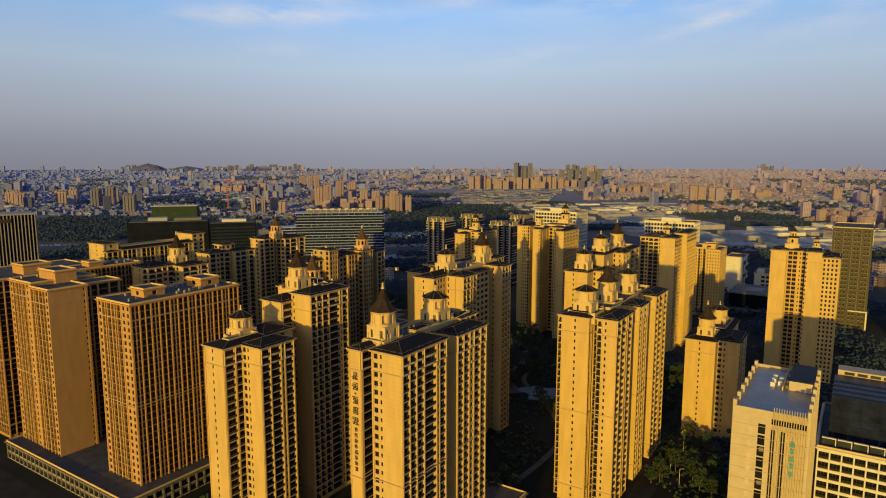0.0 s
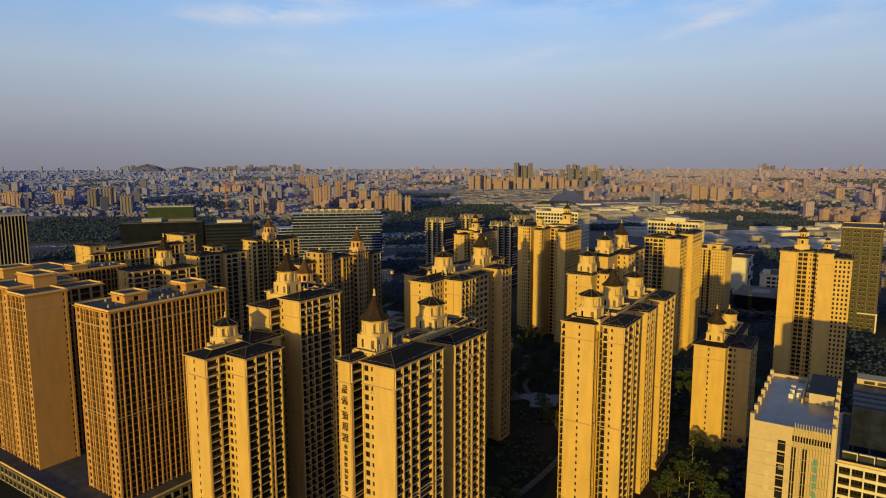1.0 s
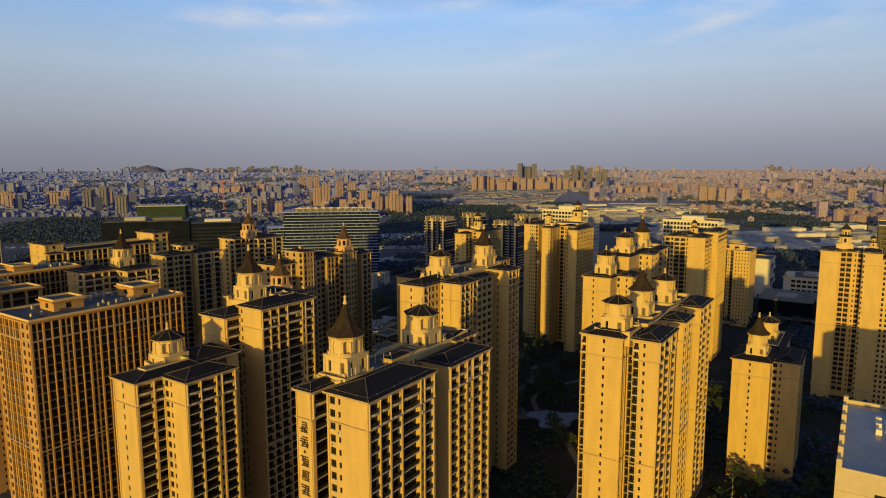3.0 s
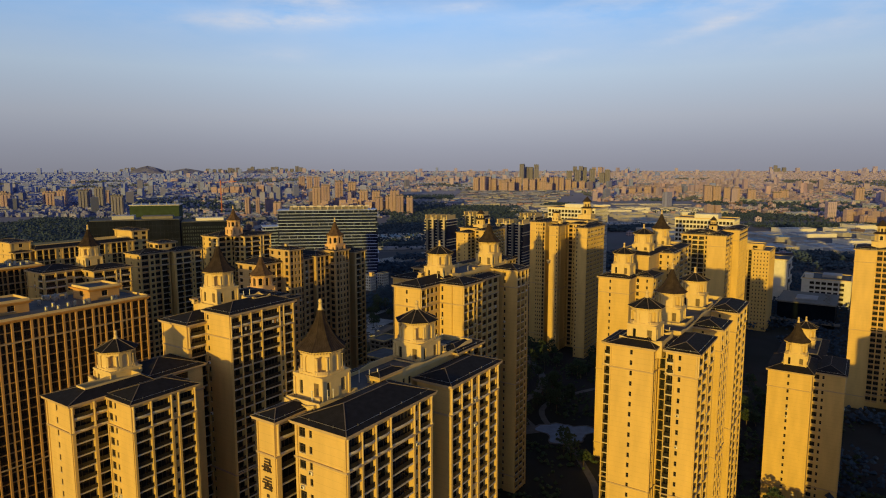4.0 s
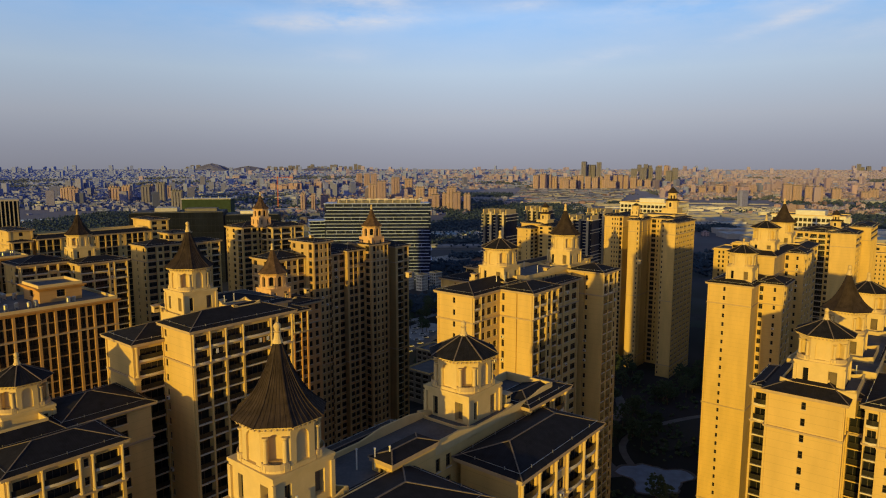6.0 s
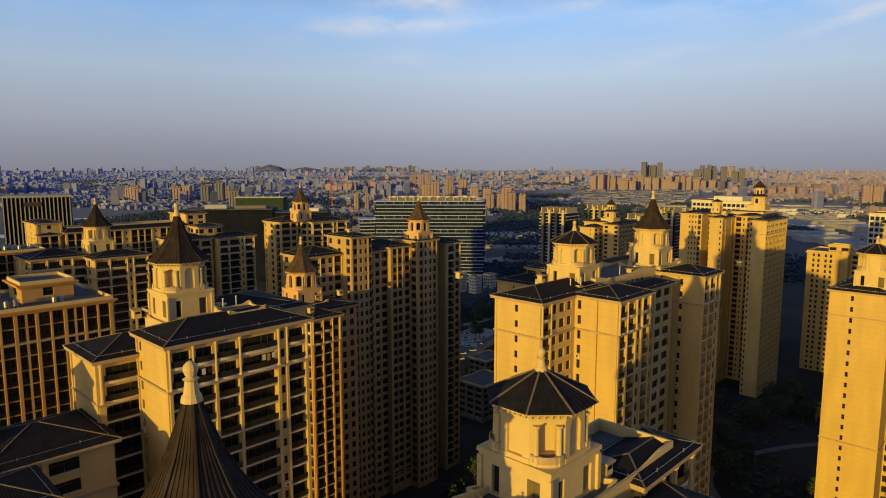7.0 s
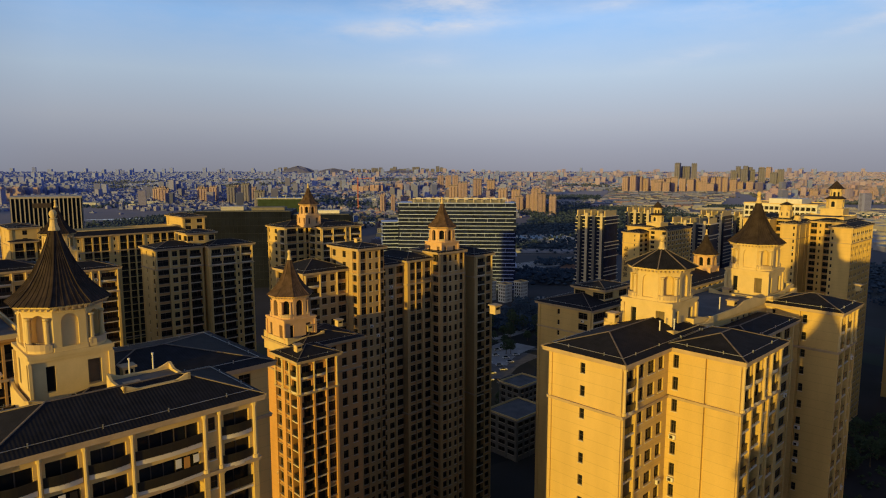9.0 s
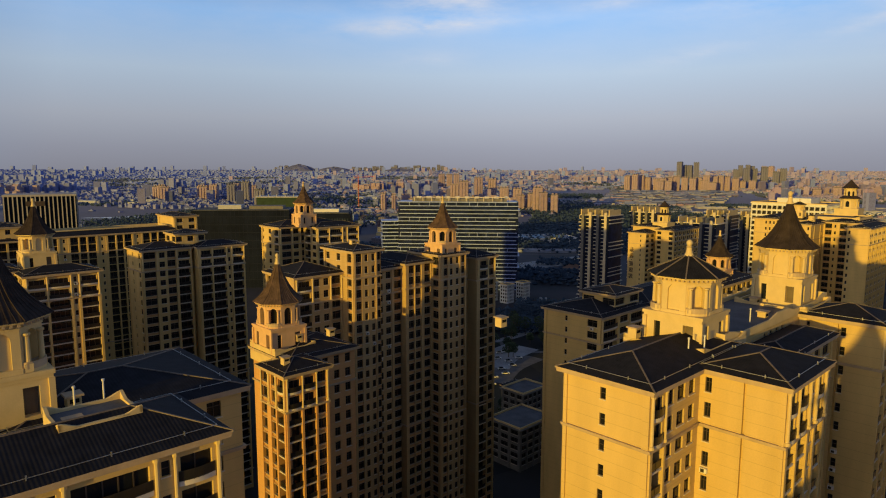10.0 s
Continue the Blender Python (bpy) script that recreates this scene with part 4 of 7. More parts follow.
# the tower with the sign on its end wall
t = Tower(-6, -12, LOOK + ", two turrets and dark lettering", 11)
t.block(-19.2, -10, -18.8, -14.1, 87, "P.3 p4 P.3", "P.4 B2.6 p.4", roof="hip")
t.block(-16.7, 8.6, -11.5, 0.7, 87, END_W, SIDE)
t.block(17.6, 38.6, -9.6, -0.6, 85.4, "p7", "P.4 B2.4 P.35 B2.4 P.5 W1.6 P.5 B2.8 P.4 B2.4 P.4", own=9)
t.block(-11.5, 43, -19.4, -10.6, 87.1, "p3 w.95 p2 W2 p2", "p20.4 W1.5 p.7 W1.5 p.9 W1.5 p.7 W1.5 p26", roof="deck", own=6)
t.block(0, 18, -22.4, -19.4, 86.4, "p3", "", left="p2 W2 p1 W2 p1 W2 p1", slope=0.3)
t.terrace(-12.8, 0.5, -20.2, -10.6, 87.9)
t.turret(-5.8, -15.4, 88.1)
t.terrace(20.5, 32.9, -21, -10.4, 87.6)
t.turret(26.9, -16.3, 86.8, "dome")
t.block(34.5, 46.2, -15.4, -9.9, 87.0, "p3", "P.4 B2.2 P.4 W1.6 P.4 B2.2 P.4", own=6, slope=0.3)
t.block(5.6, 13.4, -13.6, -10.3, 88.7, "p1 W1.4 p1", "", slope=0.28, over=0.35, own=1, band=False)
lettering(t, -19.2, -16.45, 79.6)
t.done()

# the tower left of it, with one low turret
t = Tower(-15, -80, LOOK + " and one low turret", 10)
t.block(-25.7, -6, -85.2, -74.2, 79.2, "P.5 p3.6 w.95 p5 P.6", "P.5 B3 P.5 B3 p3 W2 p2", roof="skirt", inset=(5, 3, 1, 4), rise=1.3)
t.block(-17.4, -1, -74.2, -63.8, 79, "P.4 W1.9 p.5 w.95 p5.4 P.6", SHORT)
t.block(-6, 9.4, -90, -75.5, 79.4, "p4", "P.4 B2.6 P.4 W2 p2", slope=0.3, own=6)
t.terrace(-14.6, -2.0, -90, -77.6, 79.7, 3)
t.turret(-8.6, -84.8, 77.4, "dome")
t.done()

# the tower with the tall spire beside the flight path
t = Tower(22, -84, LOOK + " and a tall pointed turret", 11)
t.block(9.8, 24, -93.7, -82, 89, "P.5 p10 P.6", "P.5 B2.8 P.5 B3 p1", roof="hip", slope=0.3)
t.block(15.6, 38.6, -82, -71.1, 92.2, "P.4 w1.6 p8.4 P.6", SIDE)
t.block(24.4, 45.8, -100, -82, 91.8, "p6", "p14.2 W2 p1 W2 p2", roof="hip", slope=0.2, own=6)
t.terrace(20.2, 31.6, -93.2, -82.4, 92.5, 2, 0.45)
for k, (c, m, hgt) in enumerate(((30.2, WHITE, 0.9), (31.0, PINK, 1.1), (31.9, WHITE, 0.8), (33.0, SIGN, 1.0), (20.4, WHITE, 0.9), (21.3, RAIL, 0.8))):
    cloth = Geo()
    cloth.box(c - t.s, t.w + 70.98, 87.9 - hgt, c - t.s + 0.55, t.w + 71.02, 87.9)
    part("laundry", cloth, [m], t.ob, "washing hung out on the balcony")
t.terrace(26.6, 34.4, -81.4, -74.6, 94.7, 2.0, 0.25)
t.turret(25.2, -87.9, 92.4)
t.done()

# the tower ahead: low turret first, pointed turret behind
t = Tower(105, -55, LOOK + ", low and pointed turrets", 12)
t.block(76.1, 100, -61.7, -50.8, 92, "P.5 p4.3 w.95 p4.6 P.8", "P.5 B2.6 P.4 W2 p.5 W2.4 p.5 W2 p14", slope=0.3)
t.block(87.6, 100.5, -50.8, -41.3, 92, "p.4 W1.3 p3.4 g.35 p3.8 P.5", "P.5 B2.4 P.4 B2.8 P.5 W1.6 P.5 B2.4 P.5", slope=0.3)
t.block(98, 140, -64, -52.4, 92.4, "p4", "p17 W2 p1 W2 p1 W2 p1 W2 p26", roof="deck", own=3)
t.block(104, 122, -52, -46.5, 90.6, "p2 w.95 p2", "P.4 W2 p.5 W2.2 P.5 W2 p.5 W2 P.4", slope=0.3)
t.block(126.4, 136.5, -52, -41, 92, "W1.4 p3.6 g.35 w.8 p4.6", "P.5 B2.4 P.5 B2.6 P.5 W1.6 P.5", slope=0.3)
t.terrace(90.2, 104.4, -63.6, -51.2, 93.0, 4)
t.turret(97.2, -57.4, 91.9, "dome")
t.terrace(125.6, 139.2, -63.4, -50.6, 93.0, 4)
t.turret(132.4, -56.9, 92.6)
t.done()

# the tower to the right of the garden: low, pointed, low turrets in a row
t = Tower(114, 20, LOOK + " and three turrets", 9)
t.block(79, 98, 13.3, 25.3, 82.7, "P.4 p5.2 w.95 p5 P.6", "P.3 V1.2 p.4 P.3 p8", roof="skirt", inset=(5, 3, 2, 4), rise=1.6)
t.block(82.4, 97, 10.2, 13.3, 81.8, "P.3 B2 P.4", "p4", left="P.5 B3 p12", slope=0.3, over=0.6)
t.block(85, 97, 25.3, 28.2, 82.4, "P.3 V1.9 P.3", "p4", slope=0.2, over=0.4)
t.block(81, 101.5, 28.2, 36.5, 82.6, "P.2 B1.8 P.4 p.8 w.95 p3.6 P.6", SHORT)
t.block(112.5, 126, 27.4, 36.4, 82.4, "p3 w.95 p4 P.6", TINY + " " + TINY, own=5)
t.block(139, 160, 27.4, 36.4, 82.6, "p3 w.95 p4 P.6", SHORT, own=5)
t.block(97, 158, 13, 28.2, 82.8, "p4", "p70", roof="deck", own=2)
t.terrace(81.4, 94.4, 14, 27.4, 84.2, 4)
t.turret(87.4, 20.6, 83.4, "dome")
t.terrace(107.6, 120.4, 14, 27.4, 83.9, 4)
t.turret(114.0, 20.7, 83.2)
t.terrace(134.6, 147.4, 15, 28, 83.9, 4)
t.turret(141.0, 21.9, 83.2, "dome")
t.done()

# the tower behind it, stepping up by two storeys
t = Tower(205, -15, LOOK + ", stepped, with three turrets", 5)
t.block(177, 200, -26.2, -12.4, 84, "P.5 p4 w.95 p7 P.6", "p8 W2 p8", slope=0.3)
t.block(186, 200, -12.4, -5, 84, "W2 p3.4 w.95 p2 P.5", TINY + " " + TINY)
t.block(200, 232, -24, -11, 91.6, "P.5 p4 w.95 p5 P.6", "p20 W2 p8", roof="skirt", inset=(4, 2, 2, 3), rise=1.2)
t.block(217, 230, -11, -4.6, 91.2, "W2 p3 w.95 p2 P.5", TINY + " " + TINY)
t.block(232, 256, -25, -6.6, 91.2, "P.5 p8 w.95 p5 P.6", SHORT, roof="skirt", inset=(3, 3, 4, 3), rise=1.2)
t.turret(184, -17.5, 85, "dome")
t.turret(208.1, -16.2, 91.6, "dome")
t.turret(240.8, -16.9, 91.4)
t.done()

# the lower tower by the office
t = Tower(195, 55, "lower ochre apartment tower with charcoal roofs and two roof turrets", 6)
t.block(177.5, 200, 43, 58, 54, "P.5 p5.4 w.95 p6 P.6", "p5 W2 p8", roof="skirt", inset=(5, 2, 2, 4), rise=1.4)
t.block(184, 208, 58, 68.4, 53.6, "W1.9 p.5 w.95 p5 P.6", SHORT)
t.block(200, 236, 44, 60, 54, "p4", "p16 W2 p1 W2 p6", roof="skirt", inset=(3, 2, 4, 3), rise=1.2, own=2)
t.turret(185.6, 51.6, 55.2)
t.turret(220, 52, 53.6, "dome")
t.done()

# towers in the estate's shaded western part
t = Tower(80, -128, "deep orange apartment tower with a brown pointed roof turret", 10, ORANGEWALL)
t.block(70.2, 79, -125.0, -116.2, 79, "P.2 U1.9 P1.3 U1.6 P.5 B2.2 P.5", "P.4 B2.6 P.4 B2.4 P.4 U1.8 P.5", slope=0.3)
# added wing that only keeps the low sun off the long block behind
t.block(82, 91, -144, -137.4, 78, "p4", "p4", slope=0.2, own=0)
t.block(75, 90, -137.4, -123.2, 79, "p3 W2 p2 W2 p6", "p8 W2 p1 W2 p1 W2 p1", slope=0.2)
t.terrace(73.6, 84, -138, -126.4, 80.4, 3)
t.turret(78.2, -132.3, 79.6, "spire", 1.0, RUST)
t.done()

t = Tower(125, -155, "long apricot apartment block with stepped roofs and a pointed turret", 9, APRICOT)
t.block(93.5, 107, -166, -152.0, 89, "P.5 W2 p3 W2 p3 P.5", "P.5 B2.8 P.4 W1.5 p.5 W1.5 P.4 U2.0 P.4")
t.block(107, 115.4, -160, -147.0, 94.6, "P.5 W1.5 p2 W1.5 p2 U1.6 P.5", "P.5 U1.8 p.6 W1.4 p.6 W1.4 P.3 U1.2", slope=0.22)
t.block(115.4, 124, -166, -149.2, 89.0, "p4", "P.3 W1.5 p.4 W1.5 P.5 U1.8", slope=0.3)
t.block(124, 133.4, -164, -147.4, 89.8, "p4", "P.9 U1.9 P.3 U1.9 P.9 U2.2 P.3", slope=0.3)
t.block(133.4, 143, -156, -143.6, 91.6, "P.4 w.95 p.5 w.95 p2 U1.4 P.4", "P.8 U1.6 P.5 W1.4 p.7 W1.4 P.5 U1.5 P.3", slope=0.12)
t.block(143, 150.4, -164, -150, 89.0, "p3", "U2.2 P.5 W1.5 p.5")
t.block(150.4, 158.6, -160, -146.4, 89.0, "P.4 W2 p3", "P1.1 B2.6 P.4 U1.8 P.4")
t.turret(138.2, -148.0, 90.2, "spire", 0.92, RUST)
t.done()

t = Tower(152, -245, LOOK + " and a slim pointed turret", 7)
t.block(140, 170, -256.6, -242.4, 92, "P.5 w.95 p3 W2 p2 B3 P.5", "P.5 U2.6 P.4 W1.7 P.6 U2.2 P.4 B3 P.4 U2.2 p4", slope=0.28)
t.block(151, 171, -242.4, -232.8, 92, "P.4 B2.6 P.5 W2 P.4", SHORT, slope=0.28)
t.turret(150, -240.5, 93.0, "spire", 0.9, RUST)
t.done()

t = Tower(50, -219, LOOK + " and a pointed turret", 8)
t.block(32.4, 49.6, -229, -214.2, 88.2, "P.5 p4 w.95 p2 B3 P.5", "P.5 B3 P.4 B2.6 P.4 W2 P.4 B3 P.4", slope=0.28)
t.block(48.4, 65.6, -216, -205.6, 87.8, "P.5 B2.6 P.5 W2 p3", SHORT, slope=0.28)
t.turret(53.8, -217.9, 88.2)
t.done()

t = Tower(95, -232, LOOK + " and a small penthouse", 7)
t.block(84, 100, -242, -229, 89, "P.5 p3 w.95 p4 W2 P.5", "P.5 U2.8 P.7 W1.7 p.4 U2 P.6 B3 P.5", slope=0.25)
t.block(101, 117, -236, -225.6, 89, "P.5 B2.6 P.4 p3 P.4", SHORT, slope=0.25)
t.block(96, 106, -240, -232, 93.4, "W2 p1 W2", "W2 p1 W2 p1 W2", slope=0.2, own=1)
t.done()

t = Tower(96, -305, "long ochre slab block with dark roof edge and gold pilasters", 4)
t.block(66, 121, -316, -297.5, 88.6, "p6 w.95 p6", " ".join(["P.5 V1.9 P.35 V1.6 P.35 V1.9 P.5 p.5 w1.0 p.4"] * 4 + ["P.6"]), roof="skirt", inset=(2, 4, 2, 4), rise=1.5)
t.block(56, 66, -320, -302, 93.0, "P.5 p3 w.95 p3 P.5", "P.5 p2 W1.4 p2 P.5", slope=0.2)
t.block(121, 131, -318, -299, 94.2, "P.5 p4 P.5", "P.4 W1.5 p1 W1.5 P.4", slope=0.2)
t.block(56, 64, -302, -298.4, 88.0, "P.4 V2 P.4", "P.4 V1.8 P.4 V1.8 P.4", slope=0.25)
t.done()

# flat-roofed slabs over the shop podium
FRONT = "P.6 W1.6 p.4 P.5 V1.2 p.5 V1.2 P.4 V1.9 P.6 V1.2 p.5 V1.2 P.4 V1.9 P.5 p.5 W1.6 p1 W1.6 P.5"
t = Tower(0, -147, "flat-roofed ochre slab block with close-set gold pilasters", 5, AMBER)
t.block(-25.6, 29.4, -158.6, -133.6, 88, FRONT, " ".join(["P.5 V1.1 p.35 V1.1 P.45 V1.7 P.3 V1.7"] * 6 + ["P.5"]), roof="flat")
t.block(-14, -4, -152, -142, 91.6, "p3 W2 p3", "p3 W2 p3", roof="flat", own=0, band=False)
t.block(14, 24, -152, -141, 92, "p3 W2 p3", "p3 W2 p3", roof="flat", own=0, band=False)
t.done()
t = Tower(-12, -211, "flat-roofed ochre slab block with one blind end wall over a podium", 4, AMBER)
t.block(-30, 0, -230, -208, 90, FRONT, "p5", roof="flat")
t.block(-30.6, -13, -208, -191, 88.6, "P.5 V1.2 p.5 V1.2 P.4 V1.9 P.6 V1.9 P.4 V1.2 p.5 W1.6 P.5", "p12 w.95 P.8", roof="flat")
t.block(-13, 6, -208, -196, 88, "p4", "P.5 V1.3 p.4 V1.3 P.4 V2.3 P.4 V2 P.5", roof="flat")
t.block(-20, -10, -222, -206, 94.4, "p5", "p5", roof="flat", own=0, band=False)
t.done()
t = Tower(24, -246, "flat-roofed ochre slab block behind the podium blocks", 2, AMBER)
t.block(7, 43, -255.4, -239, 88.4, "P.5 W2 p3 W2 P.5", " ".join(["P.5 V1.2 p.35 V1.2 P.4 V1.9 P.3 V1.5"] * 4 + ["P.5"]), roof="flat")
t.block(16, 24, -252, -244, 90.8, "p5", "p5", roof="flat", own=0, band=False)
t.done()
t = Tower(0, -275, "flat-roofed dark ochre slab block with grid of loggias", 2, AMBER)
t.block(-26, 30, -300, -256, 86, " ".join(["P.45 V2.4"] * 15 + ["P.5"]), " ".join(["P.45 V2.4"] * 17 + ["P.5"]), roof="flat")
t.block(-10, 4, -275, -262, 91, "p5", "p5", roof="flat", own=0, band=False)
t.done()

# towers further back
t = Tower(190, -112, LOOK + " and a brown turret", 5)
t.block(150.6, 172, -121.4, -104, 78.4, "P.5 p3 w1.3 p3 W2 P.5", "P.5 B3 P.5 W2 P.4 B3 P.5", slope=0.25)
t.block(160, 172, -116, -106, 82.4, "W2 p1 W2", "W2 p1 W2", slope=0.22, own=1)
t.block(172, 244, -120, -102, 78.4, "p5", " ".join(["P.5 B3 P.5 W2"] * 9 + ["P.5"]), slope=0.25, own=2)
t.turret(230, -109.4, 77.4, "spire", 0.92, CONE)
t.done()

t = Tower(345, -112, LOOK + " and a two-tiered lantern", 4)
t.block(338, 366, -138.6, -126.2, 91.6, "P.4 p3.4 w1 P.4 w1.1 p.3 w1.1 P.5 U1.4 P.5", "p6", slope=0.24)
t.block(347, 366, -126.2, -115.8, 91.0, "U1.8 p3", "p6", slope=0.22)
t.block(322, 350, -115.8, -109.2, 91.0, "P.4 p4.6 w1 P.4", "P.5 w1 p.4 P.4 p3 P.4 w1.1 p2 P.4 U1.8 P.4", slope=0.26)
t.block(340, 368, -109.2, -94.4, 91.4, "P.5 U2.1 P.4 w1.2 p.4 P.4 U2.2 P.4 p1.2 P.4 U1.8 P.4", "p6", slope=0.22)
t.block(318, 351, -94.4, -86.4, 91.0, "P.4 w1 p5.6 P.6", " ".join(["P.5 B2.2 P.35 B2.0 P.5 U1.1"] * 5 + ["P.5"]), slope=0.26)
t.terrace(345, 368, -118, -96, 93.6, 3)
t.turret(371, -107.4, 93.4, "tiered")
t.turret(350, -123, 92.6, "dome", 0.6)
t.turret(331, -111.8, 91.6, "dome", 0.3)
t.done()

t = Tower(350, -10, LOOK + " and a small lantern", 2)
t.block(336, 358, -29, -12, 89, "P.5 B2.6 P.4 W1.7 P.4 B2.8 P.4 B2.8 P.4 W1.6 P.4", "p5", slope=0.25)
t.block(330, 352, -12, -0.8, 89.4, "P.5 p8 P.5", "P.5 B2.2 P.35 B2.0 P.5 U1.1 p1 P.4 B2.2 P.4 U1.2 P.5", slope=0.25)
t.block(352, 384, -6, 3.2, 91.4, "P.4 p3 P.4", " ".join(["P.5 B2.2 P.35 B2.0 P.5 U1.1"] * 5 + ["P.5"]), slope=0.25)
t.block(340, 384, -20, -10, 90, "W2 p1 W2", "p5", slope=0.25)
t.turret(352, -13, 89, "tiered", 0.66)
t.done()

t = Tower(485, -4, "ochre slab block with flat roof", 1)
t.block(472, 502, -18, -5, 66, "P.6 p.6 w1.1 p.5 P.4 w1.1 p.4 P.4 V1.5 P.4 w1.1 p.4 P.4 V1.9 P.4", " ".join(["P.5 W1.3 p.5"] * 9 + ["P.5"]), roof="flat")
t.block(468, 502, -4.6, 8, 65, "P.5 p.5 w1.2 P.4 p.4 w1.2 P.4 p.4 w1.2 P.4 p.4 w1.2 P.4 p.4 w1.2 P.5", " ".join(["P.5 W1.3 p.5"] * 9 + ["P.5"]), roof="flat")
t.block(478, 492, -10, 2, 69, "p2 W2 p2", "p2 W2 p2", roof="flat", own=1)
t.done()

t = Tower(400, -72, "lower ochre apartment tower with flat roof and close windows", 2)
t.block(389, 413, -85, -69, 69.5, "P.6 p1.4 W1.3 p.7 W1.3 P.7 p.8 W1.3 p.7 W1.3 p1.8 P.6", " ".join(["P.5 W1.6 p.6"] * 8 + ["P.5"]), roof="flat")
t.block(391, 413, -69, -65, 69.5, "P.5 p2 P.5", "p5 W2 p5", roof="flat")
t.block(397, 424, -65, -50, 69, "P.5 W1.8 p1 B2.6 p1 W1.8 P.5", " ".join(["P.5 W1.6 p.6"] * 8 + ["P.5"]), roof="flat")
t.block(397, 405, -76, -66, 73, "W2 p1 W2", "W2 p1 W2", roof="flat", own=1)
t.done()

t = Tower(325, 84, LOOK + " and a short pointed lantern", 6)
t.block(313, 335, 66.6, 76.2, 88, "P.5 p8 P.5", "p1 w1 P.4 U1.2 P.4 W2 p6", slope=0.22)
t.block(320, 336, 76.2, 87.6, 87.4, "P.4 U1.9 P.4 U1.9 P.5 p.4 w1.1 P.4 U1.6 P.4", "p5", slope=0.22)
t.block(313.4, 335, 87.6, 96.4, 88, "w.9 p7 P.5", "P.5 W2 p1 W2 p1 W2 p1 B3 P.5", slope=0.22)
t.block(316, 344, 96.4, 106.6, 84.6, "P.5 p.5 W1.5 p.6 W1.5 p.6 W1.5 p.6 W1.5 P.5", " ".join(["P.4 W1.8 p.6"] * 8 + ["P.4"]), slope=0.22)
t.turret(329, 78, 89, "tiered", 0.86)
t.turret(338, 92, 88, "tiered", 0.5)
t.done()

t = Tower(392, -214, LOOK + " and a two-tiered lantern", 4)
t.block(372, 388, -226, -214, 76, "P.5 p6 w1.2 p2 P.5", "W2 p1 W2 p3", slope=0.25)
t.block(380, 412, -212, -200, 78, "P.5 W2 p3 W2 P.5", " ".join(["P.5 B2.4 P.4 W1.8"] * 6 + ["P.5"]), slope=0.25)
t.block(384, 412, -230, -212, 79, "p4", "p4", slope=0.2)
lettering(t, 372, -223.4, 67, (3.2, 3.2, 0.6, 3.2, 3.2, 3.2))
t.turret(392, -213.4, 79, "tiered", 0.98)
t.done()

# ---- offices and neighbours ----
def plain(name, x0, y0, z0, x1, y1, z1, mat, owner, label=""):
    g = Geo()
    g.box(x0, y0, z0, x1, y1, z1)
    return part(name, g, [mat], owner, label)


# pale stone office with a notched roof edge
t = Tower(76, 97, "pale stone office tower with notched roof edge", 12, STONE, "", "office_tower", "office building")
body = t.block(51, 102, 86, 108, 67.2, "p22", "P.6 W2.2 " * 12 + "P.6", left="P.6 W2.2 " * 12 + "P.6", roof="none", step=3.8, band=False)
x0, y0, x1, y1 = t.box(51, 102, 86, 108)
plain("roof_deck", x0 + 0.4, y0 + 0.4, 66.85, x1 - 0.4, y1 - 0.4, 67.0, WETDECK, t.ob, "blue-grey roof deck")
for k in range(7):
    plain("merlon", x0 - 0.2 + k * 8.1, y1 - 0.9, 66.85, x0 + 1.6 + k * 8.1, y1 + 0.25, 69.6, STONE, t.ob)
    plain("merlon", x0 - 0.2 + k * 8.1, y0 - 0.25, 66.85, x0 + 1.6 + k * 8.1, y0 + 0.9, 69.6, STONE, t.ob)
plain("parapet", x0, y1 - 0.5, 66.85, x1, y1 - 0.1, 68.1, STONE, t.ob)
plain("parapet", x0, y0 + 0.1, 66.85, x1, y0 + 0.5, 68.1, STONE, t.ob)
plain("parapet", x0, y0 + 0.5, 66.85, x0 + 0.4, y1 - 0.5, 67.6, STONE, t.ob)
plain("parapet", x1 - 0.4, y0 + 0.5, 66.85, x1, y1 - 0.5, 68.1, STONE, t.ob)
plain("stair_house", x1 - 24, y0 + 1.2, 67, x1 - 3, y0 + 8.4, 70.4, STONE, t.ob)
plain("stair_house_roof", x1 - 24.3, y0 + 0.9, 70.4, x1 - 2.7, y0 + 8.7, 70.8, DARKBAND, t.ob)
for k in range(14):
    plain("louvre", x0 - 0.9, y0 + 0.6 + k * 0.72, 8, x0 - 0.25, y0 + 0.78 + k * 0.72, 69.4, STONE, t.ob)
for k in range(17):
    plain("string_course", x0 - 0.12, y0, 3.8 * k + 1.1, x0 - 0.003, y1, 3.8 * k + 1.24, TRIM, t.ob)
for k in range(16):
    plain("window", x0 - 0.1, y1 - 9.7, 2.6 + 3.8 * k, x0 - 0.004, y1 - 7.6, 5.9 + 3.8 * k, GLASS, t.ob)
    if k % 3 == 1:
        plain("blind", x0 - 0.11, y1 - 9.5, 4.2 + 3.8 * k, x0 - 0.101, y1 - 8.2, 5.6 + 3.8 * k, YARD, t.ob)
for k in (13, 12, 9, 8):
    plain("slot_window", x0 - 0.1, y0 + 0.8 + 0.72 * k, 4, x0 - 0.004, y0 + 1.3 + 0.72 * k, 61.6, GLASS, t.ob, "narrow dark window slot")
for k in range(14):
    plain("slot_window", x0 - 0.1, y0 + 0.8 + 0.72 * k, 63.4, x0 - 0.004, y0 + 1.3 + 0.72 * k, 65.2, GLASS, t.ob, "narrow dark window slot")
marks = random.Random(9)
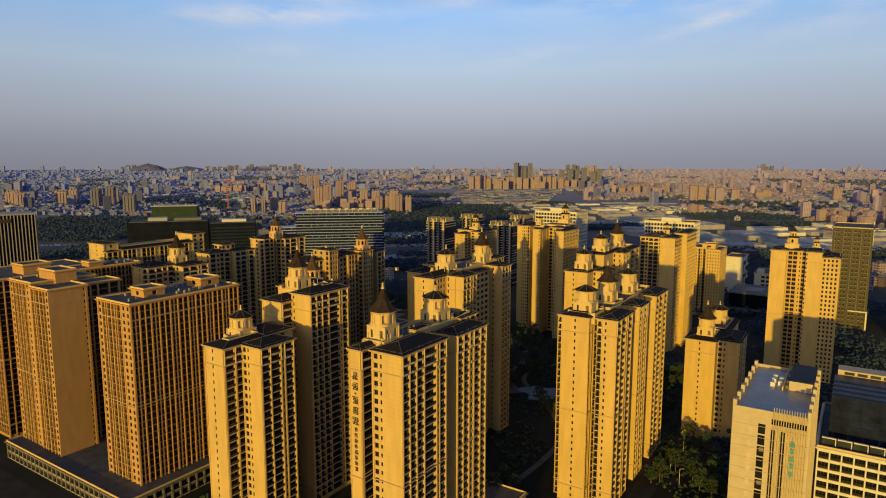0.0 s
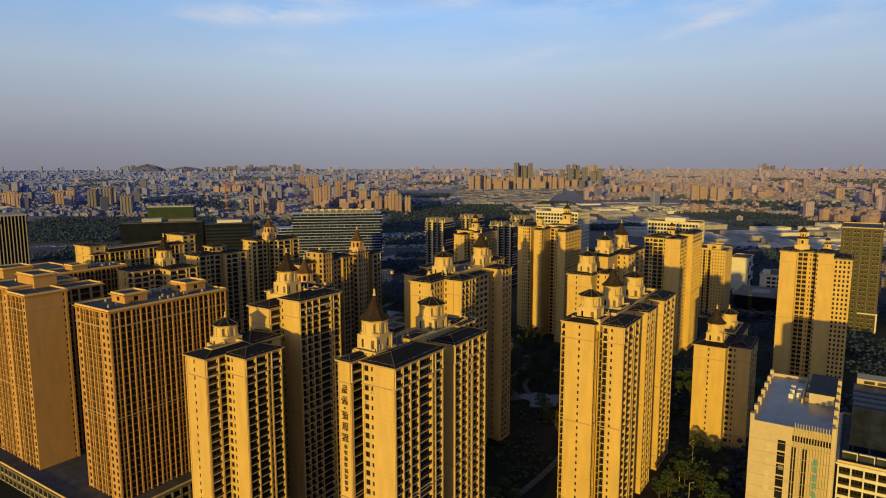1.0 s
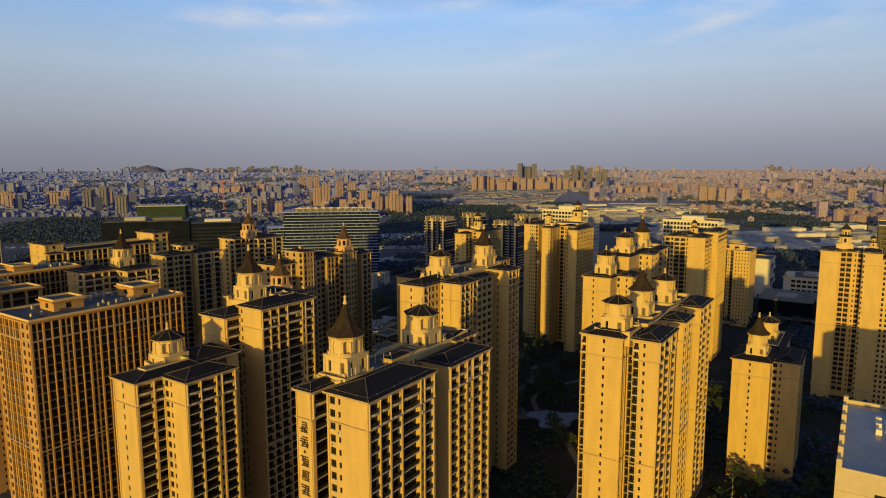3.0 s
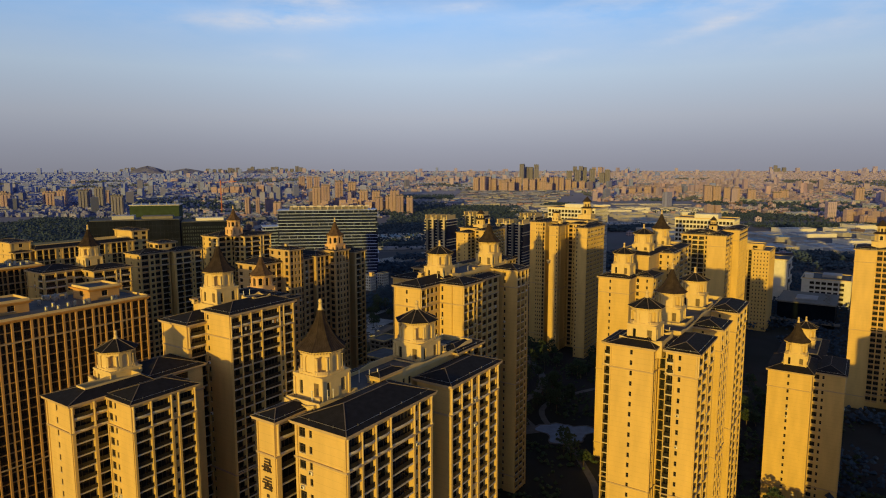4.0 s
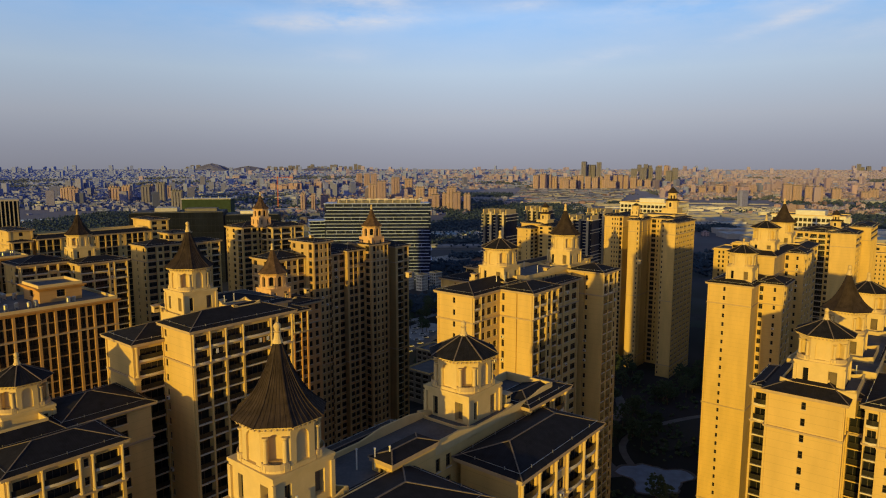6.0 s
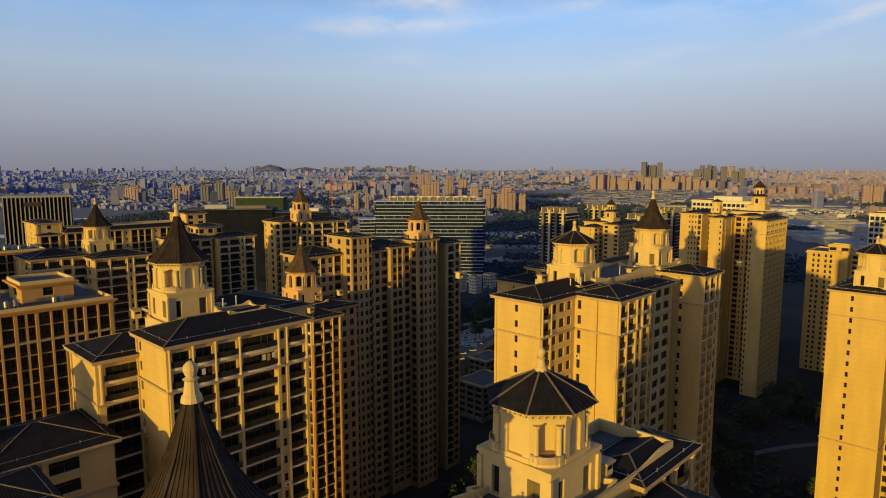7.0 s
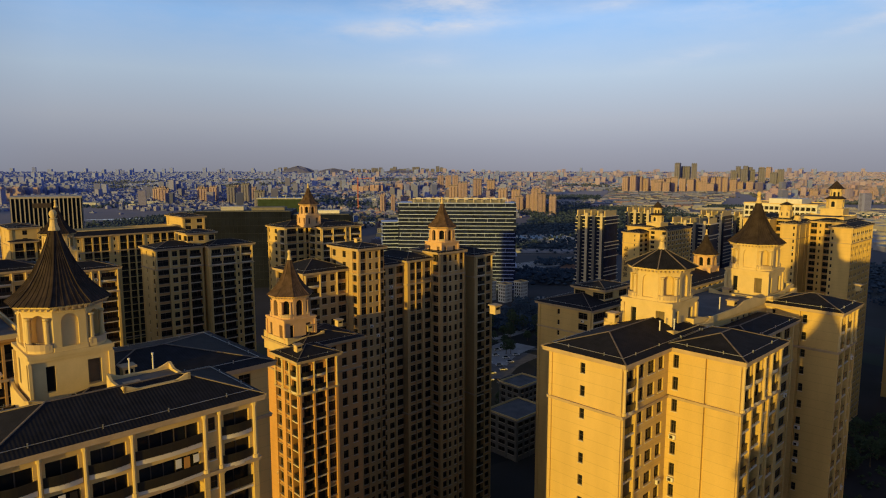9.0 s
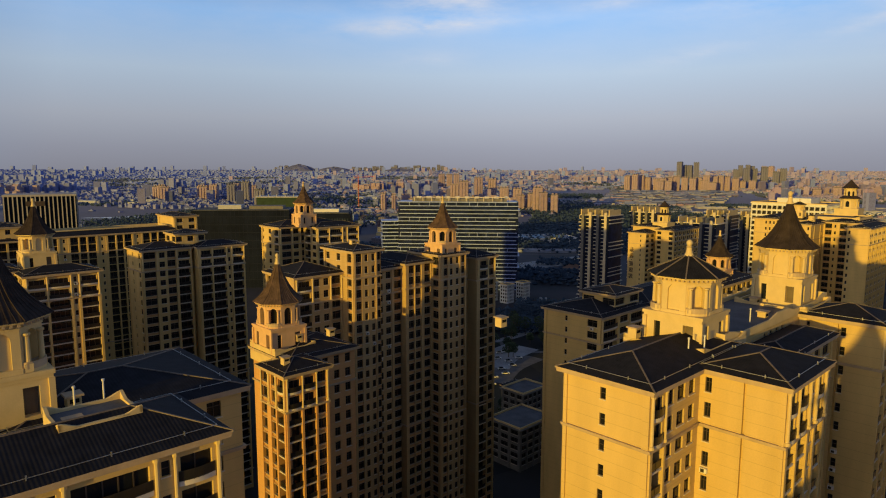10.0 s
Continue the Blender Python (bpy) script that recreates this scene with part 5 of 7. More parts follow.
for k, hgt in enumerate((2.4, 2.0, 2.2, 1.8, 2.2, 2.0)):
    g = Geo()
    for j in range(4):
        zz, half = 61 - 4.4 * k - hgt * j / 4, marks.uniform(0.4, 0.85)
        g.box(x0 - 0.16, y1 - 5.3 - half, zz - 0.25, x0 - 0.125, y1 - 5.3 + half, zz)
    part("sign", g, [SLAB], t.ob, "pale wall lettering")
for k, hgt in enumerate((2.0, 1.6, 1.8, 1.6, 1.9)):
    g = Geo()
    for j in range(4):
        zz, half = 59.4 - 2.5 * k - hgt * j / 4, marks.uniform(0.35, 0.95)
        g.box(x0 - 1.0, y0 + 4.3 - half, zz - 0.27, x0 - 0.92, y0 + 4.3 + half, zz)
    g.box(x0 - 1.0, y0 + 4.15, 59.4 - 2.5 * k - hgt, x0 - 0.92, y0 + 4.45, 59.4 - 2.5 * k)
    part("sign", g, [CYAN], t.ob, "cyan wall lettering")
plain("parapet_step", x1 - 26, y1 - 12, 67, x1 - 1, y1 - 11.6, 68.6, CREAM, t.ob)
for k in range(4):
    plain("roof_plant", x1 - 23 + 4.2 * k, y1 - 13.6, 67, x1 - 21 + 4.2 * k, y1 - 12.4, 68.3, WHITE if k % 2 else YARD, t.ob)
for k in range(5):
    plain("air_conditioner", x0 + 28 + 2.4 * k, y1 - 9 - (k % 2) * 2.2, 67.0, x0 + 29.4 + 2.4 * k, y1 - 7.6 - (k % 2) * 2.2, 68.5, WHITE, t.ob)
t.done()

# glass-fronted building beside it
t = Tower(125, 130, "dark glass office with a white window grid", 8, OFFWHITE, "", "office_building", "office building")
t.block(100, 152, 109, 152, 40, "P.5 B3.4 " * 11 + "P.5", "P.5 B3.4 " * 13 + "P.5", roof="flat", step=3.9, band=False)
x0, y0, x1, y1 = t.box(100, 152, 109, 152)
plain("glass_hall", x0 + 12, y0 + 3, 40.05, x1 - 10, y1 - 3, 57, NIGHTGLASS, t.ob, "dark glazed upper hall")
for k in range(9):
    plain("mullion", x0 + 11.7, y0 + 4 + k * 4.3, 40.05, x0 + 12, y0 + 4.2 + k * 4.3, 57.2, DARKBAND, t.ob)
for k in range(4):
    plain("roof_frame", x0 + 14 + k * 6, y0 + 2.6, 57, x0 + 14.5 + k * 6, y1 - 2.6, 57.3, DARKBAND, t.ob)
for k in range(5):
    plain("transom", x0 + 11.72, y0 + 3.2, 42.6 + k * 3.1, x0 + 11.98, y1 - 3.2, 42.75 + k * 3.1, DARKBAND, t.ob)
for k in range(8):
    ya = y0 + 1.5 + k * 5.1
    plain("ledge_panel", x0 + 3.0, ya, 40.1, x0 + 3.5, ya + 4.7, 43.0, DARKPANE, t.ob)
    g = Geo()
    g.box(x0 + 2.8, ya, 42.8, x0 + 3.6, ya + 4.7, 43.2)
    g.box(x0 + 2.8, ya, 40.1, x0 + 3.6, ya + 0.3, 42.8)
    part("panel_frame", g, [OFFWHITE], t.ob)
plain("roof_house", x1 - 9, y0 + 8, 40.05, x1 - 1, y1 - 4, 59, STONE, t.ob)
for k in range(6):
    plain("window", x1 - 9.12, y0 + 10 + k * 4.6, 57.2, x1 - 9.004, y0 + 13.6 + k * 4.6, 58.4, PANEL, t.ob)
t.done()


def banded(name, corners, z, floors, label, category, step, jut, mats=(CURTAIN, BANDS), seed=1, group="", thick=0.55):
    """A dark glazed slab with pale floor bands. corners: two ends of its front; depth to the back."""
    (ax, ay), (bx, by), depth = corners
    turn = math.degrees(math.atan2(by - ay, bx - ax))
    length = math.hypot(bx - ax, by - ay)
    ob = thing(name, pose(ax, ay, 0, 0, 0, turn), label, category, group)
    plain("curtain_wall", 1.6, 1.6, 0, length - 1.6, depth - 1.6, z - 1.0, mats[0], ob)
    r = random.Random(seed)
    for k in range(floors):
        zz = z - 1.2 - k * step
        if zz < 2:
            break
        a, b = r.uniform(0, jut), r.uniform(0, jut)
        plain("floor_band", a, r.uniform(0, 0.9), zz + 0.35 - thick, length - b, depth, zz + 0.35, mats[1], ob)
        if k % 4 == 0:
            for j in range(int(length / 9)):
                xx = 3 + j * 9 + r.uniform(-2, 2)
                plain("mullion", xx, 1.2, zz - step + 0.35, xx + 0.3, 1.58, zz + 0.35 - thick, mats[1], ob)
    return ob, length


office, wide = banded("office_block", ((-176, 588), (-63.5, 604), 34), 85.6, 24, "long office block with pale floor bands and dark glazing", "office building", 3.5, 4.0, (NIGHTGLASS, OFFICEBAND), thick=0.55)
plain("roof_terrace", 14, 8, 84.8, wide - 12, 30, 87.6, YARD, office)
for k in range(12):
    plain("roof_post", 16 + k * 8, 4, 85, 16.5 + k * 8, 4.5, 88.6, SLAB, office)
plain("roof_frame", 15, 3.6, 88.6, wide - 14, 5.2, 89.2, SLAB, office)
for k in range(10):
    plain("plant_box", 18 + k * 9, 10, 87.6, 22 + k * 9, 15, 89.4, OFFWHITE, office)
banded("office_block", ((-196, 604), (-168, 614), 26), 66, 18, "stepped office wing with pale floor bands", "office building", 3.5, 1.5, (NIGHTGLASS, OFFICEBAND), 3, thick=0.8)

t = thing("office_block", pose(-477, 460, 0, 0, 0, 41), "dark office block with close white vertical fins", "office building")
plain("curtain_wall", 0, 0.8, 0, 53, 38, 91, PITCH, t)
plain("roof", -0.4, 0.1, 91, 53.4, 38.4, 92.6, FIN, t)
for k in range(17):
    plain("fin", 0.3 + k * 3.2, 0, 4, 1.15 + k * 3.2, 0.796, 91, FIN, t)
for k in range(11):
    plain("fin", 53.004, 2 + k * 3.3, 4, 53.5, 2.9 + k * 3.3, 91, FIN, t)
plain("sign", 16, -0.35, 83, 30, -0.01, 87, SIGN, t, "dark lettering")

t = thing("office_block", pose(-371, 561, 0, 0, 0, 18), "long dark glazed office block in two steps", "office building")
plain("curtain_wall", 0, 0, 0, 92, 46, 75, NIGHT, t)
plain("curtain_wall", 92.004, 1.5, 0, 150, 46, 71.5, NIGHT, t)
plain("roof", 2, 2, 75, 91, 44, 75.6, DECK, t)
plain("roof", 93, 3, 71.5, 148, 44, 72.1, DECK, t)
plain("plant_room", 22, 14, 75.6, 44, 30, 79.5, BANDS, t)
plain("plant_room", 52, 12, 75.6, 84, 32, 78.5, YARD, t)
plain("plant_room", 108, 14, 72.1, 138, 30, 75.2, OFFWHITE, t)
for k in range(24):
    plain("mullion", 1.5 + k * 3.9, -0.22, 2, 1.75 + k * 3.9, -0.004, 75, DARKBAND, t)
for k in range(9):
    plain("floor_band", 0, -0.34, 8 + k * 7.6, 92, -0.224, 8.5 + k * 7.6, DARKBAND, t)
for j in range(7):
    g = Geo()
    for k in range(22):
        g.box(95 + k * 2.45, 1.38, 64.5 - j * 4.1, 96.3 + k * 2.45, 1.496, 66.6 - j * 4.1)
    part("window_row", g, [DARKPANE], t, kind="stuff")
t = thing("building_site", pose(-505, 930, 0, 0, 0, 14), "unfinished building wrapped in green netting", "building site")
plain("netting", 0, 0, 0, 76, 40, 70, NET, t)
plain("top_slab", -1, -1, 70, 77, 41, 71.5, BANDS, t)
for k in range(6):
    plain("column", 4 + k * 13, 4, 71.5, 5 + k * 13, 5, 75, BANDS, t)
t = thing("tower_crane", pose(-640, 1760, 0, 0, 0, 25), "orange tower crane over the rooftops", "crane")
mast = Geo()
for sx, sy in ((-1, -1), (1, -1), (1, 1), (-1, 1)):
    mast.beam((sx, sy, 0), (sx, sy, 96), 0.35)
for k in range(16):
    mast.beam((-1, -1, k * 6), (1, -1, k * 6 + 6), 0.2)
    mast.beam((1, 1, k * 6), (-1, 1, k * 6 + 6), 0.2)
part("mast", mast, [ORANGE], t)
jib = Geo()
jib.beam((-14, 0, 90), (46, 0, 92), 0.6)
jib.beam((0, 0, 100), (40, 0, 92.5), 0.2)
jib.beam((0, 0, 100), (-14, 0, 90.5), 0.2)
part("jib", jib, [ORANGE], t)
plain("counterweight", -15, -1.4, 87, -10, 1.4, 90, BANDS, t)

# white gridded offices and the dark tower beyond the estate
t = Tower(545, -60, "white office block with square window grid", 0, OFFWHITE, "", "office_building", "office building")
t.block(534, 562, -82, -30, 84, "P.8 B3 " * 16 + "P.8", "P.8 B3 " * 9 + "P.8", roof="flat", step=4.2, band=False)
x0, y0, x1, y1 = t.box(534, 562, -82, -30)
plain("roof_house", x0 + 7, y0 + 15, 84, x1 - 5, y1 - 16, 88, OFFWHITE, t.ob)
t.done()
t = Tower(560, -190, "white office block with square window grid behind the lantern tower", 0, OFFWHITE, "", "office_building", "office building")
t.block(541, 578, -217, -164, 89, "P.8 B3 " * 14 + "P.8", "P.8 B3 " * 12 + "P.8", roof="flat", step=4.2, band=False)
x0, y0, x1, y1 = t.box(541, 578, -217, -164)
plain("roof_house", x0 + 8, y0 + 13, 89, x1 - 8, y1 - 16, 93, OFFWHITE, t.ob)
t.done()
t = Tower(515, 112, "dark grey office tower with pale ribs and a white frame edge", 0, material("dark_cladding", (0.052, 0.05, 0.048), 0.6), "", "office_tower", "office building")
t.block(492, 545, 96, 126, 90, "P.8 W1.6 p.4 W1.6 P1.2 " * 4, "P.6 W1.8 " * 16 + "P.6", roof="flat", step=3.9, band=False)
x0, y0, x1, y1 = t.box(492, 545, 96, 126)
for k in range(5):
    plain("rib", x0 - 0.8, y0 + 1.4 + k * 6.6, 18, x0 - 0.25, y0 + 1.8 + k * 6.6, 88, YARD, t.ob)
plain("white_frame", x1 - 1, y0 - 1.4, 70, x1 + 1, y0 - 0.3, 92, OFFWHITE, t.ob)
plain("white_frame", x0 - 1.4, y0 - 0.6, 0, x0 - 0.9, y0 + 0.6, 17, OFFWHITE, t.ob)
plain("white_frame", x0 - 1.4, y0 + 0.6, 16, x0 - 0.9, y0 + 14, 17, OFFWHITE, t.ob)
t.done()
t = Tower(420, 160, "grey office slab with close windows", 0, OFFWHITE, "", "office_building", "office building")
t.block(470, 540, 146, 176, 66, "P.6 W1.8 " * 9 + "P.6", "P.6 W1.8 " * 18 + "P.6", roof="flat", step=3.8, band=False)
t.done()
t = Tower(616, 1, "white office block with a blank end wall and white-framed dark glazing", 0, OFFWHITE, "", "office_building", "office building")
t.block(600, 634, -8, 10, 42, "p10", "p10", roof="flat", step=4.2, band=False)
x0, y0, x1, y1 = t.box(600, 634, -8, 10)
plain("curtain_wall", x0 + 1.2, y0 - 0.12, 4, x1 - 1, y0 - 0.004, 39.5, CURTAIN, t.ob)
for k, (a, b) in enumerate(((0.0, 21.0), (8.0, 33.0), (0.0, 26.0), (10.0, 33.0), (0.0, 18.0))):
    plain("white_frame", x0 + a, y0 - 1.2, 38.6 - 7.4 * k, x0 + b, y0 - 0.13, 40.0 - 7.4 * k, OFFWHITE, t.ob)
    plain("white_frame", x0 + (b - 1.0 if k % 2 == 0 else a), y0 - 1.2, 32.6 - 7.4 * k, x0 + (b if k % 2 == 0 else a + 1.0), y0 - 0.13, 38.6 - 7.4 * k, OFFWHITE, t.ob)
t.done()
t = Tower(620, 44, "low white institute block with square windows", 0, OFFWHITE, "", "office_building", "office building")
t.block(600, 640, 22, 62, 26, "P1 p4 B2.8 P.8 B2.8 P.8 B2.8 P.8 B2.8 P.8 B2.8 P.8 B2.8 P.8 p3", "P.8 B3 " * 9 + "P.8", roof="flat", step=4.6, band=False)
x0, y0, x1, y1 = t.box(600, 640, 22, 62)
plain("roof_house", x0 + 3, y1 - 9, 26, x0 + 12, y1 - 2, 30, OFFWHITE, t.ob)
plain("roof_house", x0 + 16, y0 + 8, 26, x1 - 5, y1 - 16, 28.4, PALEWALL, t.ob)
t.done()
t = thing("pavilion", pose(*site(506, 54), 0, 0, 0, TURN), "low black-glazed pavilion with a pale flat roof", "pavilion")
plain("glazing", 0, 0, 0, 52, 42, 19, PITCH, t)
plain("roof", -0.8, -0.8, 19, 52.8, 42.8, 20, YARD, t)
plain("skylight", 14, 14, 20, 34, 30, 20.7, PALEWALL, t)
for k in range(9):
    plain("roof_vent", 5 + 5.2 * k, 4 + (k * 7) % 5, 20, 6.4 + 5.2 * k, 5.4 + (k * 7) % 5, 21.1, YARD, t)
plain("canopy", -9, -4, 4.6, 0, 46, 5.2, YARD, t)

# residential towers with white floor slabs
for x, y, w, d, h in ((-12, 556, 30, 24, 79), (30, 590, 26, 22, 80), (96, 622, 24, 26, 76), (128, 640, 22, 24, 74), (64, 560, 34, 22, 74)):
    ob, ln = banded("residential_tower", ((x, y), (x + w * 0.86, y - w * 0.5), d), h, 26, "dark residential tower with white balcony slabs", "apartment building", 3.0, 3.0, (NIGHTGLASS, SLAB), int(x) + 50, "white-slabbed towers", 0.55)
    for k in range(4):
        plain("fin", ln * (k + 0.6) / 4.4, -0.5, 0, ln * (k + 0.6) / 4.4 + 2.2, 1.5, h + (1.5 if k % 2 else 0), STONE if k % 2 else YARD, ob)
        plain("core", ln * (k + 0.6) / 4.4 + 2.3, -0.2, 0, ln * (k + 0.6) / 4.4 + 3.9, 1.45, h - 1.5, DARKBAND, ob)
    for k in range(5):
        plain("roof_frame", 2 + (ln - 5) * k / 4, 2, h - 1, 2.8 + (ln - 5) * k / 4, d - 3, h + 3.4, CREAM, ob)
    plain("roof_house", 6, 8, h - 1, ln - 8, d - 6, h + 2.6, YARD, ob)

# shop podium under the slabs
# dark grey walls: the shadow over the podium is put into their colour
t = Tower(-10, -185, "two-storey shop podium with arched openings and a dark deck", 0, YARD, "", "podium", "shops")
t.block(-37, 70, -232, -126, 8.6, "P.8 B3.2 " * 26 + "P.8", "P.8 B3.2 " * 26 + "P.8", roof="flat", step=3.9, band=False)
t.done()
t = Tower(60, -20, "low estate podium with arcade", 0, YARD, "", "podium", "shops")
t.block(-30, 62, -29, 6, 7.4, "P.8 B3.2 " * 8 + "P.8", "P.8 B3.2 " * 22 + "P.8", roof="flat", step=3.4, band=False)
t.done()
# ---- the city beyond ----
def rise(x, y):
    """Height of the land: flat round the estate, climbing gently towards the horizon."""
    r = math.hypot(x, y)
    return 104.0 * (max(0.0, r - 1700.0) / 3200.0) ** 1.25


def far_tower(x, y, w, d, h, turn, mat, label, group):
    """A distant residential tower: ribbed shaft, crown and lift house."""
    ob = thing("high_rise", pose(x, y, 0, 0, 0, turn), label, "apartment building", group)
    g = Geo()
    g.box(-w / 2, -d / 2, 0, w / 2, d / 2, h)
    n = max(2, round(w / 9))
    for k in range(n):
        c = -w / 2 + w * (k + 0.5) / n
        g.box(c - w / n * 0.27, -d / 2 - 2.2, 0, c + w / n * 0.27, -d / 2, h - 2.5)
    part("wall", g, [mat], ob)
    top = Geo()
    top.box(-w / 2 - 0.6, -d / 2 - 0.6, h, w / 2 + 0.6, d / 2 + 0.6, h + 1.2)
    part("roof", top, [DECK], ob)
    for k in range(n):
        c = -w / 2 + w * (k + 0.5) / n
        plain("lift_house", c - 2.5, -3, h + 1.2, c + 2.5, 3, h + 4.5, mat, ob)
    return ob


near_row = (("tan", -592, 2798, 106, 84), ("tan", -364, 1860, 70, 78), ("tan", -321, 2089, 80, 81), ("tan", -216, 1911, 75, 62), ("tan", -173, 1736, 24, 48), ("tan", -146, 1742, 24, 50),
            ("tan", -124, 1670, 40, 71), ("tan", -108, 1622, 22, 54), ("tan", -80, 1632, 22, 55), ("grey", -1067, 1815, 36, 71), ("grey", -1024, 1820, 34, 70), ("grey", -882, 1634, 60, 55),
            ("tan", -1325, 1817, 100, 56), ("tan", -1210, 1900, 100, 60), ("tan", -1120, 1990, 90, 58))
far_row = (("grey", 880, 3905, 90, 123), ("tan", 985, 3915, 80, 118), ("grey", -1524, 4403, 240, 96), ("grey", -1302, 4600, 240, 100), ("grey", -1080, 4620, 200, 104), ("tan", 757, 2450, 80, 42), ("tan", 856, 2449, 80, 45))
close_row = (("tan", 205, 2720, 104, 66), ("tan", 316, 2745, 104, 60), ("tan", 424, 2725, 104, 64), ("tan", 528, 2760, 78, 58), ("tan", 300, 2690, 60, 46), ("tan", 470, 2700, 60, 44),
             ("grey", 640, 2950, 62, 82), ("grey", 716, 2965, 62, 86), ("grey", 792, 2960, 62, 82), ("grey", 470, 3260, 104, 104), ("tan", 620, 2800, 90, 46))
right_row = (("tan", 948, 2079, 70, 65), ("tan", 1016, 2078, 56, 55), ("tan", 1078, 2077, 46, 53), ("tan", 1184, 2077, 74, 45), ("tan", 1380, 1983, 40, 58), ("grey", 2241, 4111, 88, 106), ("tan", 2306, 3441, 110, 55),
             ("tan", -531, 1631, 16, 50), ("tan", -505, 1640, 14, 50), ("tan", -488, 1739, 36, 45), ("tan", -430, 1560, 26, 40), ("grey", -2100, 4300, 220, 96))
rnd = random.Random(11)
for row in (near_row, far_row, right_row, close_row):
    for kind, x, y, w, h in row:
        h += (1.0 if row is close_row else 0.35) * rise(x, y)
        n = max(1, round(w / (26 if row is close_row else 34)))
        for k in range(n):
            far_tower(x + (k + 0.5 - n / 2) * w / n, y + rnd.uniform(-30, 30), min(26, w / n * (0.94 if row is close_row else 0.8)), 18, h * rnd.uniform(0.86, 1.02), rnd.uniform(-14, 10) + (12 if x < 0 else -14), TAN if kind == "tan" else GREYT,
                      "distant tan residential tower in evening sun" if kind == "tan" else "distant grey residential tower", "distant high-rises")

# long low factory halls: pale walls, flat grey-blue roofs with a rim and raised monitors
def factory(x, y, w, d, h, turn, m, words):
    ob = thing("factory_hall", pose(x, y, 0, 0, 0, turn), words, "factory", "factory halls")
    g = Geo()
    g.box(-w / 2, -d / 2, 0, w / 2, d / 2, h)
    g.hoop(-w / 2 - 0.3, -d / 2 - 0.3, w / 2 + 0.3, d / 2 + 0.3, 0.8, h - 1.2, h + 0.9)
    part("wall", g, [OFFWHITE if rnd.random() < 0.2 else PALEWALL], ob)
    r = Geo()
    n = max(1, round(w / 30))
    for k in range(n):
        a, b = -w / 2 + 0.8 + (w - 1.6) * k / n, -w / 2 + 0.8 + (w - 1.6) * (k + 1) / n
        mid = (a + b) / 2
        ya, yb = -d / 2 + 0.8, d / 2 - 0.8
        r.face([(a, ya, h + 0.05), (mid, ya, h + 0.8), (mid, yb, h + 0.8), (a, yb, h + 0.05)])
        r.face([(mid, ya, h + 0.8), (b, ya, h + 0.05), (b, yb, h + 0.05), (mid, yb, h + 0.8)])
    part("roof", r, [m], ob)
    strip_lights = Geo()
    for k in range(n):
        c = -w / 2 + w * (k + 0.5) / n
        strip_lights.box(c - 1.6, -d * 0.36, h + 0.5, c + 1.6, d * 0.36, h + 1.7)
    part("roof_monitor", strip_lights, [PALEWALL], ob, kind="stuff")


rnd = random.Random(52)
for x0, x1, y0, y1, dx, dy, turn in ((290, 690, 1270, 1640, 100, 62, 14), (440, 980, 830, 1230, 92, 66, 4), (960, 1240, 980, 1300, 96, 70, -6), (240, 420, 1640, 1960, 96, 60, 12), (430, 860, 1660, 2120, 92, 52, 8)):
    y = y0
    while y < y1:
        x = x0
        while x < x1:
            if rnd.random() < 0.84:
                factory(x + rnd.uniform(-8, 8), y + rnd.uniform(-8, 8), dx * rnd.uniform(0.5, 0.92), dy * rnd.uniform(0.45, 0.78), rnd.uniform(6, 10), turn + rnd.uniform(-1.5, 1.5), BLUEROOF if rnd.random() < 0.22 else METALROOF, "long factory hall with pale walls and grey-blue roof")
            x += dx
        y += dy
factory(-66, 1045, 84, 60, 8, 22, BLUEROOF, "low shed with a pale blue metal roof")

# close-set workshop rows in front of the far towers
rows = Geo()
y = 1990.0
while y < 2680:
    x = 20.0 + 0.12 * (y - 1990)
    while x < 330 + 0.33 * (y - 1990):
        w = rnd.uniform(16, 46)
        if rnd.random() < 0.86:
            b, h, d = Geo(), rnd.uniform(5, 9), rnd.uniform(9, 14)
            b.box(-w / 2, -d / 2, 0, w / 2, d / 2, h, rnd.choice((0, 0, 3)), False)
            m = rnd.choice((1, 1, 2))
            b.face([(-w / 2 - 0.4, -d / 2 - 0.4, h + 0.1), (w / 2 + 0.4, -d / 2 - 0.4, h + 0.1), (w / 2 + 0.4, 0, h + 2.0), (-w / 2 - 0.4, 0, h + 2.0)], m)
            b.face([(-w / 2 - 0.4, 0, h + 2.0), (w / 2 + 0.4, 0, h + 2.0), (w / 2 + 0.4, d / 2 + 0.4, h + 0.1), (-w / 2 - 0.4, d / 2 + 0.4, h + 0.1)], m)
            rows.add(b, Matrix.Translation((x + w / 2, y + rnd.uniform(-3, 3), rise(x, y) - 0.5)) @ Matrix.Rotation(radians(12 + rnd.uniform(-3, 3)), 4, "Z"))
        x += w + rnd.uniform(1, 7)
    y += rnd.uniform(17, 26)
tagged(part("workshop", rows, [PALEWALL, METALROOF, SHEDROOF, CITY[1][1]]), "close-set workshops with slate blue and grey roofs", "city", kind="stuff")


